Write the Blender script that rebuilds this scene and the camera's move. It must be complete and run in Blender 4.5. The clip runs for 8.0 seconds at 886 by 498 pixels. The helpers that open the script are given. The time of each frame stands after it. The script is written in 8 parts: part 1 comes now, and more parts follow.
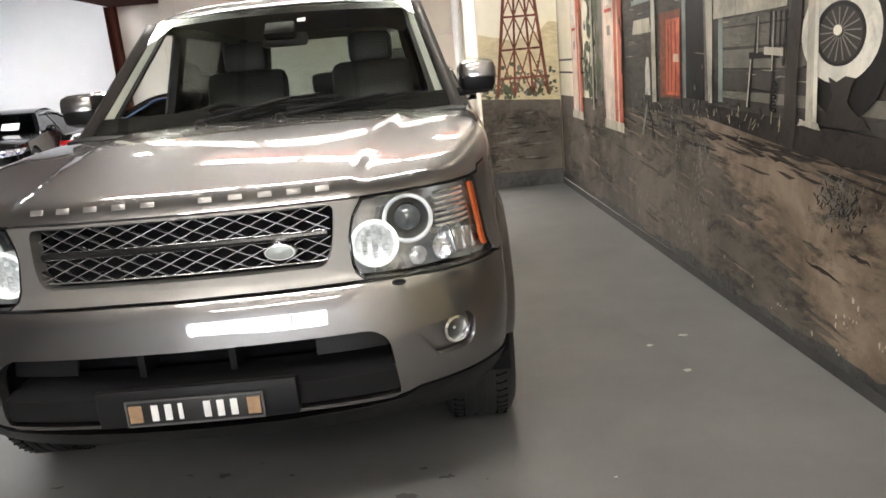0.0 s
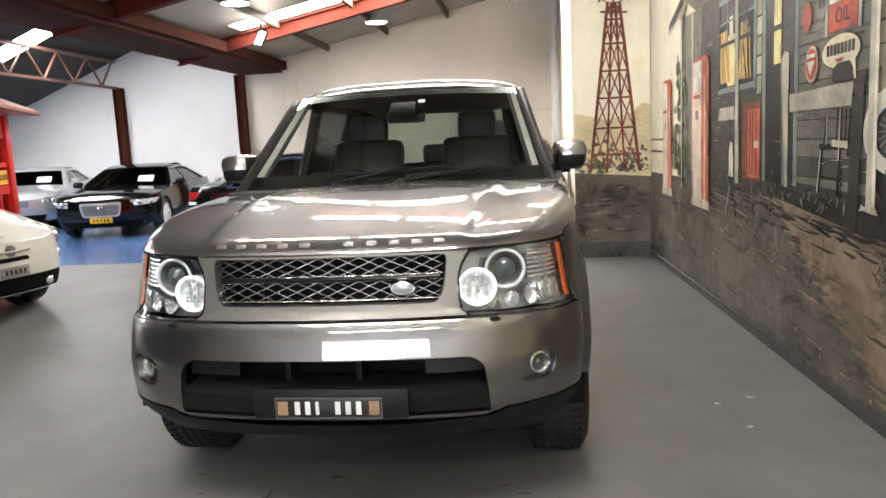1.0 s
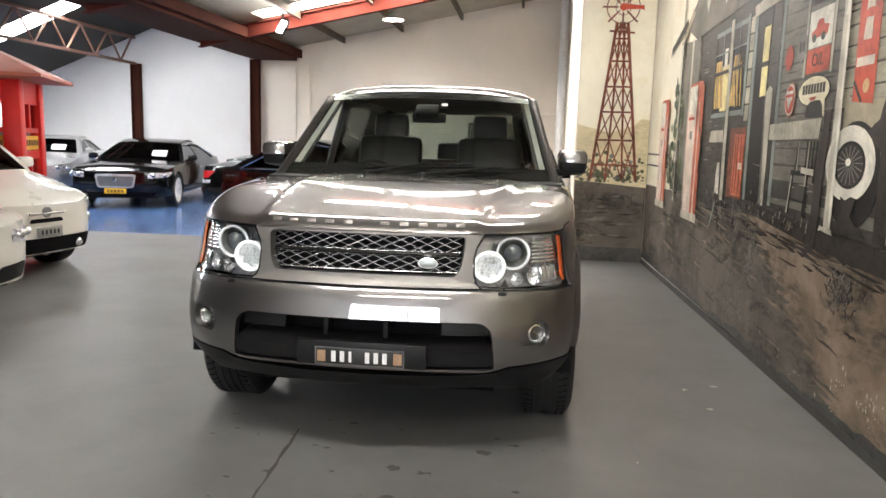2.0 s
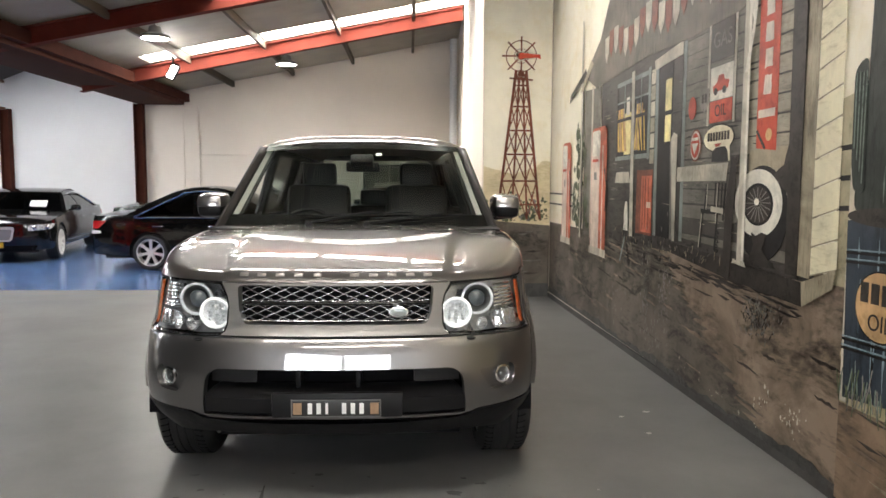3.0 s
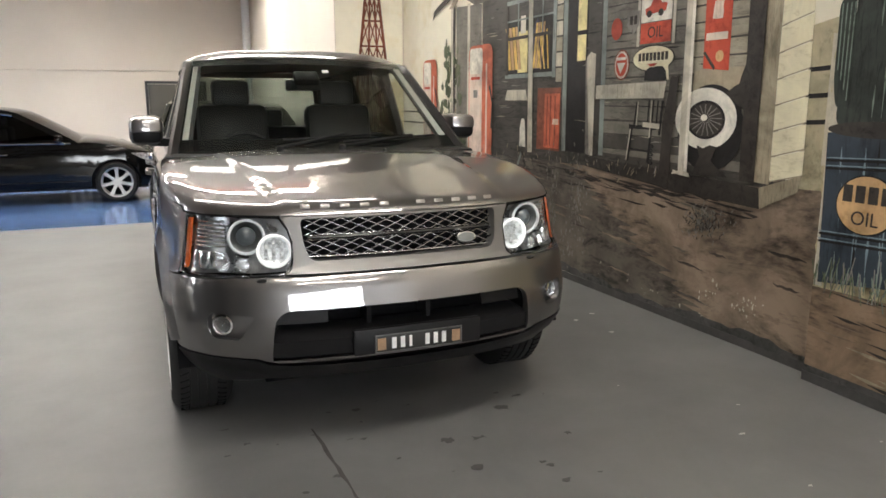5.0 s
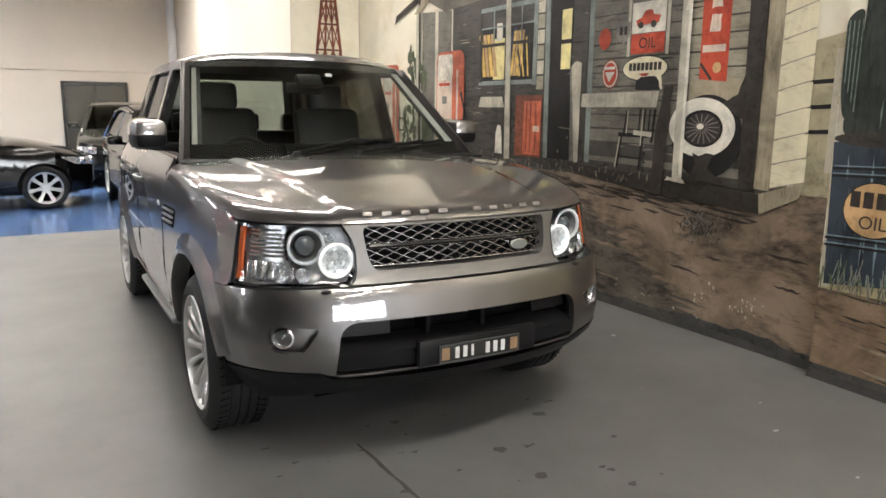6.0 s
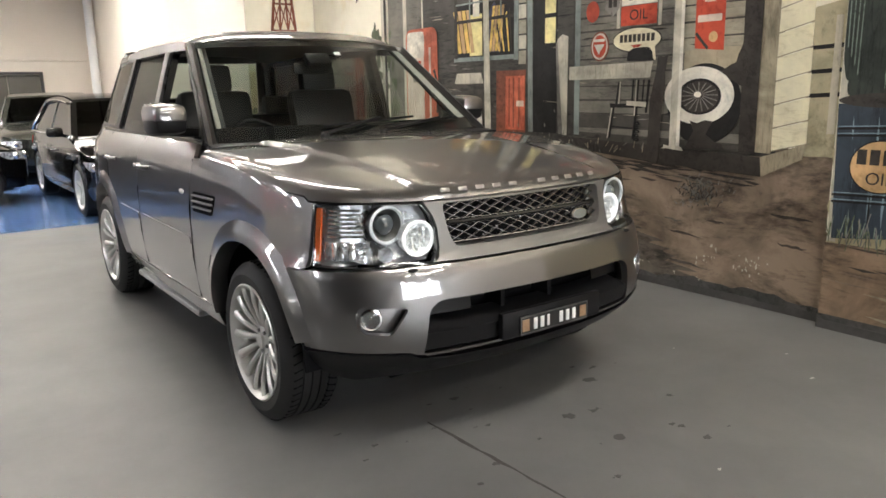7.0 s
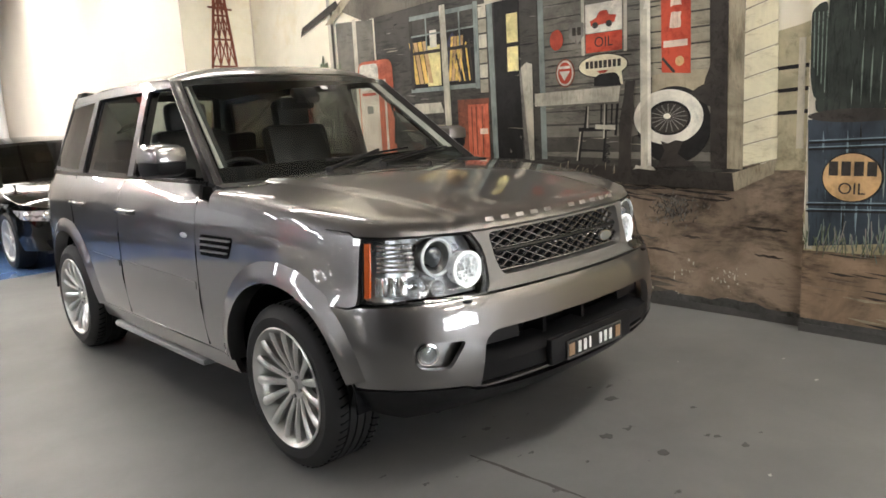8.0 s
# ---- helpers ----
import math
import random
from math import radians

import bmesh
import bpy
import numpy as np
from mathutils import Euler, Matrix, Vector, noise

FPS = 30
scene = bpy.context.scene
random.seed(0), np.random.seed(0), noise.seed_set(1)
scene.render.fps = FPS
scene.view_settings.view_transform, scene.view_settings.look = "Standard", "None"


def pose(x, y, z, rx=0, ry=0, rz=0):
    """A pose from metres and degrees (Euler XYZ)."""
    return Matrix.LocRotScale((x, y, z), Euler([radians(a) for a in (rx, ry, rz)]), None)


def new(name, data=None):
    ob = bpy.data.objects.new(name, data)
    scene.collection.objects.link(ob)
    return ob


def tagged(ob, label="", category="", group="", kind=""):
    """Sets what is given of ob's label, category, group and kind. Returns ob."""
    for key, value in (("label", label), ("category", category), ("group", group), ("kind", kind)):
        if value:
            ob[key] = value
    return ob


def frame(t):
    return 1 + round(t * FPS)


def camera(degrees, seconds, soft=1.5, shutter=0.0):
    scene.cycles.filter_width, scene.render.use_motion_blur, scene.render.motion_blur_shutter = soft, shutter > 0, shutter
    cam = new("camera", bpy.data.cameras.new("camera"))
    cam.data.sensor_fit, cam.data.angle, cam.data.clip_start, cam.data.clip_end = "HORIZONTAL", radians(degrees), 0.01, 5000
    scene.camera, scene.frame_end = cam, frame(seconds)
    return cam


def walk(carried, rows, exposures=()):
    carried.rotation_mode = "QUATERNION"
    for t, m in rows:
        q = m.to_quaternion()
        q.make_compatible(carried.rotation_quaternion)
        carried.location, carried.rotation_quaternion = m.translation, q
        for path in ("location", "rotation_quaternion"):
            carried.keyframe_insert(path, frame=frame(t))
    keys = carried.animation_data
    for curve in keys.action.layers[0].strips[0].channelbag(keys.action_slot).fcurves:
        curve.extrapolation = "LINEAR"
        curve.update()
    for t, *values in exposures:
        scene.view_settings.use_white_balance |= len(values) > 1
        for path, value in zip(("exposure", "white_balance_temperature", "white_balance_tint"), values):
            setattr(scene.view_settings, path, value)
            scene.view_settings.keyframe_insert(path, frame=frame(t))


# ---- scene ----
cam = camera(62.4, 8.0, soft=1.6)
METRES, EYE, TILT, LEAN, TURN = 4.8, 1.34, 0.0, 0.0, 0.3
ROWS = [
    (0.0, 0.0, 0.0, 0.0, -1.22, -13.85, 4.96),
    (0.5, -0.0047, -0.0487, 0.0051, 4.04, -11.45, 3.93),
    (1.0, -0.0028, -0.1098, 0.0086, 6.24, -8.15, 2.76),
    (1.2, -0.0065, -0.1288, 0.0096, 6.0274, -8.8719, 2.4892),
    (2.3, -0.0208, -0.2472, 0.0141, 6.4489, -7.2115, -2.3796),
    (2.5, -0.0308, -0.2522, 0.0162, 5.31, -5.78, -0.04),
    (3.0, -0.0907, -0.2541, 0.0242, -2.95, -5.23, -0.31),
    (3.5, -0.157, -0.2418, 0.0215, -5.45, -7.9, -0.36),
    (4.0, -0.2326, -0.2173, 0.0252, -9.85, -7.52, 1.75),
    (4.5, -0.3043, -0.2076, 0.0233, -17.12, -9.9, -0.41),
    (4.7, -0.3324, -0.2001, 0.0256, -19.8871, -11.1578, -0.1872),
    (5.8, -0.46, -0.121, 0.027, -27.2153, -11.0059, -0.7935),
    (6.0, -0.4847, -0.1141, 0.0256, -29.63, -11.06, -0.75),
    (6.5, -0.5483, -0.0881, 0.0298, -36.07, -12.41, -0.49),
    (7.0, -0.5974, -0.0407, 0.0193, -36.61, -12.49, 0.98),
    (7.5, -0.6333, 0.0061, 0.0232, -39.4, -10.15, 1.56),
    (8.0, -0.6783, 0.0345, 0.0237, -44.03, -10.51, 2.94),
]
walk(cam, [(t, pose(0, 0, EYE, TILT, LEAN, TURN) @ pose(METRES * x, METRES * y, METRES * z, 90 + pitch, roll, yaw)) for t, x, y, z, yaw, pitch, roll in ROWS],
     [(0.0, 0.6), (1.0, 0.53), (2.5, 0.4), (3.0, 0.24), (3.5, 0.17), (4.5, 0.16), (6.5, 0.32), (8.0, 0.42)])

# ---- light ----
world = bpy.data.worlds.new("world")
scene.world = world
world.use_nodes = True
wn = world.node_tree.nodes
sky = wn.new("ShaderNodeTexSky")
sky.sky_type = "NISHITA"
sky.sun_disc = False
sky.sun_elevation = radians(45)
sky.sun_rotation = radians(200)
world.node_tree.links.new(sky.outputs[0], wn["Background"].inputs[0])
wn["Background"].inputs[1].default_value = 0.1
scene.view_settings.exposure = 0.0

SKYLIGHT_GLOW = 24.0
FAR_SKYLIGHT_GLOW = 34.0
WEST_GLOW = 21.0
DOOR_GLOW = 9.5
LAMP_GLOW = 150.0

# plan
FLOOR_Z = -0.04      # top of the floor
WALL_X = 1.59        # mural wall
PANEL_X = 1.50       # nearer mural panel, standing proud
END_Y = 8.24         # end wall with the windmill
SKEW_Y, SKEW = 2.3, 0.03     # past here the mural wall closes in on the aisle
FAR_Y = 17.7         # far wall
SOUTH_Y = -10.0
VALLEY_X = -7.15
WEST_X = -16.0


def wall_x(y):
    return WALL_X - SKEW * max(0.0, y - SKEW_Y)


def roof_z(x):
    return 5.07 + 0.2 * (x - 0.75)


# ---- materials ----
MATS = {}


def mat(name, color, rough=0.5, metal=0.0, var=0.12, scale=3.0, fine=60.0, bump=0.0, coat=0.0, emit=0.0, trans=0.0,
        stretch=(1, 1, 1), coords="Object", rough_var=0.08, spec=0.5, alpha=1.0):
    if name in MATS:
        return MATS[name]
    m = bpy.data.materials.new(name)
    m.use_nodes = True
    nt = m.node_tree
    n, l = nt.nodes, nt.links
    b = n["Principled BSDF"]
    b.inputs["Roughness"].default_value = rough
    b.inputs["Metallic"].default_value = metal
    b.inputs["Coat Weight"].default_value = coat
    b.inputs["Coat Roughness"].default_value = 0.03
    b.inputs["Transmission Weight"].default_value = trans
    b.inputs["Specular IOR Level"].default_value = spec
    b.inputs["Base Color"].default_value = (*color, 1)
    if emit:
        b.inputs["Emission Color"].default_value = (*color, 1)
        b.inputs["Emission Strength"].default_value = emit
    if var or bump:
        tc = n.new("ShaderNodeTexCoord")
        mp = n.new("ShaderNodeMapping")
        mp.inputs["Scale"].default_value = stretch
        l.new(tc.outputs[coords], mp.inputs[0])
        n1 = n.new("ShaderNodeTexNoise")
        n1.inputs["Scale"].default_value = scale
        n1.inputs["Detail"].default_value = 6
        n2 = n.new("ShaderNodeTexNoise")
        n2.inputs["Scale"].default_value = fine
        n2.inputs["Detail"].default_value = 3
        l.new(mp.outputs[0], n1.inputs["Vector"])
        l.new(mp.outputs[0], n2.inputs["Vector"])
        mix = n.new("ShaderNodeMath")
        mix.operation = "MULTIPLY_ADD"
        mix.inputs[1].default_value = 0.35
        l.new(n2.outputs[0], mix.inputs[0])
        l.new(n1.outputs[0], mix.inputs[2])
        ramp = n.new("ShaderNodeMapRange")
        ramp.inputs["From Min"].default_value = 0.42
        ramp.inputs["From Max"].default_value = 0.94
        ramp.inputs["To Min"].default_value = 1 - var
        ramp.inputs["To Max"].default_value = 1 + var
        l.new(mix.outputs[0], ramp.inputs["Value"])
        sc = n.new("ShaderNodeVectorMath")
        sc.operation = "SCALE"
        sc.inputs[0].default_value = color
        l.new(ramp.outputs[0], sc.inputs["Scale"])
        l.new(sc.outputs[0], b.inputs["Base Color"])
        rr = n.new("ShaderNodeMapRange")
        rr.inputs["To Min"].default_value = max(0.02, rough - rough_var)
        rr.inputs["To Max"].default_value = min(1, rough + rough_var)
        l.new(n1.outputs[0], rr.inputs["Value"])
        l.new(rr.outputs[0], b.inputs["Roughness"])
        if bump:
            bp = n.new("ShaderNodeBump")
            bp.inputs["Strength"].default_value = bump
            bp.inputs["Distance"].default_value = 0.01
            l.new(mix.outputs[0], bp.inputs["Height"])
            l.new(bp.outputs[0], b.inputs["Normal"])
    MATS[name] = m
    return m


def two_tone(name, dark, light, scale, stretch=(1, 1, 1), rough=0.6, detail=8.0, lo=0.35, hi=0.68, bump=0.2, spec=0.4, distort=0.6):
    """Brushed or stained surface that wanders between two colours."""
    if name in MATS:
        return MATS[name]
    m = bpy.data.materials.new(name)
    m.use_nodes = True
    n, l = m.node_tree.nodes, m.node_tree.links
    b = n["Principled BSDF"]
    b.inputs["Specular IOR Level"].default_value = spec
    tc = n.new("ShaderNodeTexCoord")
    mp = n.new("ShaderNodeMapping")
    mp.inputs["Scale"].default_value = stretch
    l.new(tc.outputs["Object"], mp.inputs[0])
    n1 = n.new("ShaderNodeTexNoise")
    n1.inputs["Scale"].default_value = scale
    n1.inputs["Detail"].default_value = detail
    n1.inputs["Roughness"].default_value = 0.62
    n1.inputs["Distortion"].default_value = distort
    l.new(mp.outputs[0], n1.inputs["Vector"])
    n2 = n.new("ShaderNodeTexNoise")
    n2.inputs["Scale"].default_value = 0.9
    n2.inputs["Detail"].default_value = 3
    l.new(tc.outputs["Object"], n2.inputs["Vector"])
    add = n.new("ShaderNodeMath")
    add.operation = "MULTIPLY_ADD"
    add.inputs[1].default_value = 0.5
    l.new(n2.outputs[0], add.inputs[0])
    l.new(n1.outputs[0], add.inputs[2])
    cr = n.new("ShaderNodeValToRGB")
    cr.color_ramp.elements[0].position = lo + 0.22
    cr.color_ramp.elements[1].position = hi + 0.25
    cr.color_ramp.elements[0].color = (*dark, 1)
    cr.color_ramp.elements[1].color = (*light, 1)
    l.new(add.outputs[0], cr.inputs[0])
    l.new(cr.outputs[0], b.inputs["Base Color"])
    b.inputs["Roughness"].default_value = rough
    bp = n.new("ShaderNodeBump")
    bp.inputs["Strength"].default_value = bump
    bp.inputs["Distance"].default_value = 0.006
    l.new(n1.outputs[0], bp.inputs["Height"])
    l.new(bp.outputs[0], b.inputs["Normal"])
    MATS[name] = m
    return m


def glow(name, color, strength):
    return mat(name, color, 0.5, 0, 0, emit=strength)


def glass_mat(name, tint, rough=0.0, clear=0.85):
    """Thin window glass: a clear tinted sheet with a Fresnel gloss."""
    if name in MATS:
        return MATS[name]
    m = bpy.data.materials.new(name)
    m.use_nodes = True
    n, l = m.node_tree.nodes, m.node_tree.links
    n.remove(n["Principled BSDF"])
    tr = n.new("ShaderNodeBsdfTransparent")
    tr.inputs[0].default_value = (*tint, 1)
    gl = n.new("ShaderNodeBsdfGlossy")
    gl.inputs["Roughness"].default_value = rough
    lw = n.new("ShaderNodeLayerWeight")
    lw.inputs[0].default_value = 0.5
    pw = n.new("ShaderNodeMath")
    pw.operation = "POWER"
    pw.inputs[1].default_value = 4.5
    l.new(lw.outputs["Facing"], pw.inputs[0])
    fr = n.new("ShaderNodeMath")
    fr.operation = "MULTIPLY_ADD"
    fr.inputs[1].default_value = 0.9
    fr.inputs[2].default_value = 0.045
    l.new(pw.outputs[0], fr.inputs[0])
    mx = n.new("ShaderNodeMixShader")
    l.new(fr.outputs[0], mx.inputs[0])
    l.new(tr.outputs[0], mx.inputs[1])
    l.new(gl.outputs[0], mx.inputs[2])
    l.new(mx.outputs[0], n["Material Output"].inputs[0])
    MATS[name] = m
    return m


PAINT = mat("bronze_grey_metallic_paint", (0.172, 0.166, 0.165), 0.36, 0.95, 0.05, 1.5, 900, 0.0, coat=1.0, rough_var=0.02)
PAINT.node_tree.nodes["Principled BSDF"].inputs["Coat IOR"].default_value = 2.1
PAINT.node_tree.nodes["Principled BSDF"].inputs["Coat Roughness"].default_value = 0.02
# slight waviness of sprayed paint
pn = PAINT.node_tree.nodes
peel = pn.new("ShaderNodeTexNoise")
peel.inputs["Scale"].default_value = 14.0
peel.inputs["Detail"].default_value = 2.0
wave = pn.new("ShaderNodeBump")
wave.inputs["Strength"].default_value = 0.006
wave.inputs["Distance"].default_value = 0.01
PAINT.node_tree.links.new(pn["Texture Coordinate"].outputs["Object"], peel.inputs["Vector"])
PAINT.node_tree.links.new(peel.outputs[0], wave.inputs["Height"])
PAINT.node_tree.links.new(wave.outputs[0], pn["Principled BSDF"].inputs["Coat Normal"])
BLACK_PAINT = mat("black_car_paint", (0.004, 0.004, 0.004), 0.08, 0.0, 0.1, 2, 300, rough_var=0.02, spec=0.55)
WHITE_PAINT = mat("white_car_paint", (0.78, 0.76, 0.7), 0.3, 0.0, 0.03, 2, 300, coat=1.0)
SILVER_PAINT = mat("silver_car_paint", (0.5, 0.5, 0.5), 0.3, 0.6, 0.04, 2, 500, coat=1.0)
BLACK_PLASTIC = mat("black_plastic", (0.009, 0.009, 0.01), 0.45, 0, 0.15, 8, 400, 0.08, spec=0.22)
GLOSS_BLACK = mat("gloss_black_plastic", (0.012, 0.012, 0.013), 0.18, 0, 0.1, 8, 200)
DARK_BAY = mat("underbody_black", (0.006, 0.006, 0.007), 0.85, 0, 0.2, 8, 100, spec=0.1)
RUBBER = mat("tyre_rubber", (0.012, 0.012, 0.0125), 0.66, 0, 0.2, 12, 300, 0.1)
ALLOY = mat("silver_alloy", (0.68, 0.67, 0.65), 0.36, 0.65, 0.05, 10, 300)
CHROME = mat("chrome", (0.8, 0.8, 0.8), 0.07, 1.0, 0.02, 10, 100)
DULL_STEEL = mat("grey_steel", (0.28, 0.28, 0.28), 0.4, 0.8, 0.12, 10, 200)
LEATHER = mat("black_leather", (0.008, 0.0078, 0.0075), 0.55, 0, 0.2, 20, 300, 0.2)
LINING = mat("pale_headlining", (0.35, 0.33, 0.3), 0.9, 0, 0.06, 10, 300)
TINT_GLASS = glass_mat("windscreen_glass", (0.86, 0.9, 0.87))
DOOR_GLASS = glass_mat("front_door_glass", (0.78, 0.82, 0.8))
SIDE_GLASS = glass_mat("side_window_glass", (0.27, 0.31, 0.28))
REAR_GLASS = glass_mat("rear_door_glass", (0.16, 0.175, 0.17))
DARK_GLASS = glass_mat("dark_window_glass", (0.07, 0.075, 0.075))
CLEAR_GLASS = glass_mat("lamp_glass", (0.92, 0.94, 0.94))
AMBER = mat("amber_lens", (0.62, 0.12, 0.03), 0.15, 0, 0.15, 60, 400)
RED_LENS = mat("red_lens", (0.42, 0.012, 0.014), 0.15, 0, 0.1, 40, 400)
REFLECTOR = mat("lamp_reflector", (0.86, 0.86, 0.88), 0.2, 0.85, 0.06, 60, 200)
LED_WHITE = glow("white_lamp_glow", (0.95, 0.95, 0.95), 0.6)
LED_DIM = glow("dim_lamp_glow", (0.7, 0.72, 0.75), 0.12)
LED_CUP = mat("lit_lamp_cup", (0.8, 0.81, 0.83), 0.3, 0.5, 0.3, 60, 160, emit=0.12)
PLATE_BLACK = mat("plate_black", (0.015, 0.015, 0.015), 0.4, 0, 0.1, 10, 200)
PLATE_WHITE = mat("plate_white", (0.75, 0.75, 0.75), 0.45, 0, 0.05, 20, 300)
PLATE_TAN = mat("plate_tan", (0.3, 0.19, 0.11), 0.5, 0, 0.2, 60, 300)
PLATE_YELLOW = mat("plate_yellow", (0.75, 0.42, 0.02), 0.5, 0, 0.1, 40, 300)

FLOOR_GREY = two_tone("grey_painted_concrete", (0.128, 0.129, 0.128), (0.19, 0.191, 0.188), 1.3, rough=0.42, lo=0.3, hi=0.75, bump=0.04, spec=0.35, distort=0.2)
FLOOR_BLUE = two_tone("blue_painted_concrete", (0.035, 0.078, 0.22), (0.11, 0.19, 0.36), 1.1, rough=0.2, lo=0.3, hi=0.75, bump=0.04, spec=0.5, distort=0.2)
WHITE_WALL = mat("cream_painted_brick", (0.8, 0.728, 0.64), 0.75, 0, 0.06, 0.8, 40, 0.15)
COOL_WALL = mat("white_painted_wall", (0.8, 0.8, 0.8), 0.75, 0, 0.05, 0.8, 40, 0.12)
ROOF_SHEET = mat("grey_roof_sheet", (0.36, 0.325, 0.265), 0.7, 0, 0.18, 1.5, 60, 0.1)
DARK_ROOF = mat("dark_roof_sheet", (0.05, 0.048, 0.045), 0.8, 0, 0.2, 1.5, 60, 0.1)
RED_STEEL = mat("red_oxide_steel", (0.09, 0.016, 0.01), 0.8, 0, 0.25, 3, 80, 0.1, spec=0.15)
BROWN_STEEL = mat("brown_painted_steel", (0.055, 0.017, 0.011), 0.9, 0, 0.2, 3, 80, 0.1, spec=0.1)
TIMBER = mat("dark_timber", (0.07, 0.05, 0.03), 0.7, 0, 0.3, 4, 80, 0.2)
GALV = mat("galvanised_steel", (0.45, 0.45, 0.44), 0.4, 0.7, 0.1, 8, 100)
# one kind of sheet, its glow set apart by strip to balance the light
ADDED_SHEET = glow("added_skylight_sheet", (1.0, 0.945, 0.865), SKYLIGHT_GLOW)
OVERHEAD_SHEET = glow("overhead_skylight_sheet", (1.0, 0.945, 0.865), 30.0)
FAR_SHEET = glow("far_skylight_sheet", (1.0, 0.945, 0.865), FAR_SKYLIGHT_GLOW)
LAMP_LENS = glow("lamp_diffuser", (1.0, 0.97, 0.93), LAMP_GLOW)
BLUE_SHEET = glow("blue_tinted_skylight_sheet", (0.97, 0.98, 1.0), WEST_GLOW)
DAYLIGHT = glow("daylight_outside", (0.93, 0.965, 1.0), DOOR_GLOW)
# noise in the glow, added to soften the window's reflection in the bumper
dn = DAYLIGHT.node_tree.nodes
patchy, spread = dn.new("ShaderNodeTexNoise"), dn.new("ShaderNodeMapRange")
patchy.inputs["Scale"].default_value = 0.35
patchy.inputs["Detail"].default_value = 3.0
spread.inputs["From Min"].default_value = 0.36
spread.inputs["From Max"].default_value = 0.62
spread.inputs["To Min"].default_value = 0.25 * DOOR_GLOW
spread.inputs["To Max"].default_value = 2.0 * DOOR_GLOW
DAYLIGHT.node_tree.links.new(dn.new("ShaderNodeTexCoord").outputs["Object"], patchy.inputs["Vector"])
DAYLIGHT.node_tree.links.new(patchy.outputs[0], spread.inputs["Value"])
DAYLIGHT.node_tree.links.new(spread.outputs[0], dn["Principled BSDF"].inputs["Emission Strength"])
BOX_RED = mat("red_gloss_paint", (0.62, 0.012, 0.01), 0.42, 0, 0.1, 4, 100, coat=0.08, spec=0.25)
TERRACOTTA = mat("red_brown_roof_paint", (0.4, 0.11, 0.06), 0.55, 0, 0.15, 5, 80)

# ---- mesh helpers ----


def part(name, bm, material, parent=None, label="", smooth=True, angle=38):
    """Links a bmesh as one mesh object under parent."""
    bmesh.ops.recalc_face_normals(bm, faces=bm.faces)
    if smooth:
        lim = radians(angle)
        for f in bm.faces:
            f.smooth = True
        for e in bm.edges:
            if len(e.link_faces) == 2 and e.calc_face_angle(0) > lim:
                e.smooth = False
    me = bpy.data.meshes.new(name)
    bm.to_mesh(me)
    bm.free()
    me.materials.append(material)
    ob = new(name, me)
    if parent is not None:
        ob.parent = parent
    if label:
        ob["label"] = label
    return ob


def group_at(name, m=None):
    ob = new(name)
    ob.empty_display_size = 0.1
    if m is not None:
        ob.matrix_world = m
    return ob


def add_box(bm, cx, cy, cz, sx, sy, sz, rot=None, bev=0.0):
    m = Matrix.Translation((cx, cy, cz))
    if rot is not None:
        m = m @ rot
    r = bmesh.ops.create_cube(bm, size=1, matrix=m @ Matrix.Diagonal((sx, sy, sz, 1)))
    if bev:
        edges = list({e for v in r["verts"] for e in v.link_edges})
        bmesh.ops.bevel(bm, geom=edges, offset=bev, segments=2, affect="EDGES", profile=0.5)
    return r["verts"]


def box(name, cx, cy, cz, sx, sy, sz, material, parent=None, label="", bev=0.0, rot=None):
    bm = bmesh.new()
    add_box(bm, cx, cy, cz, sx, sy, sz, rot, bev)
    return part(name, bm, material, parent, label)


def beam_matrix(a, b, up=(0, 0, 1)):
    a, b = Vector(a), Vector(b)
    z = (b - a).normalized()
    x = Vector(up).cross(z)
    if x.length < 1e-5:
        x = Vector((1, 0, 0))
    x.normalize()
    y = z.cross(x)
    return Matrix(((x.x, y.x, z.x, (a.x + b.x) / 2), (x.y, y.y, z.y, (a.y + b.y) / 2), (x.z, y.z, z.z, (a.z + b.z) / 2), (0, 0, 0, 1))), (b - a).length


def add_beam(bm, a, b, w, h, bev=0.0, up=(0, 0, 1)):
    m, length = beam_matrix(a, b, up)
    r = bmesh.ops.create_cube(bm, size=1, matrix=m @ Matrix.Diagonal((w, h, length, 1)))
    if bev:
        edges = list({e for v in r["verts"] for e in v.link_edges})
        bmesh.ops.bevel(bm, geom=edges, offset=bev, segments=2, affect="EDGES", profile=0.5)


def add_rod(bm, a, b, r, seg=10, r2=None):
    m, length = beam_matrix(a, b)
    bmesh.ops.create_cone(bm, cap_ends=True, segments=seg, radius1=r, radius2=r if r2 is None else r2, depth=length, matrix=m)


def add_tube(bm, pts, r, seg=8):
    """A round bar along a line of points."""
    pts = [Vector(p) for p in pts]
    rings = []
    for i, p in enumerate(pts):
        t = (pts[min(i + 1, len(pts) - 1)] - pts[max(i - 1, 0)]).normalized()
        x = t.cross(Vector((0, 0, 1)))
        if x.length < 1e-4:
            x = Vector((1, 0, 0))
        x.normalize()
        y = t.cross(x)
        rings.append([bm.verts.new(p + r * (math.cos(2 * math.pi * k / seg) * x + math.sin(2 * math.pi * k / seg) * y)) for k in range(seg)])
    for a, b in zip(rings, rings[1:]):
        for k in range(seg):
            bm.faces.new((a[k], a[(k + 1) % seg], b[(k + 1) % seg], b[k]))
    bm.faces.new(rings[0][::-1])
    bm.faces.new(rings[-1])


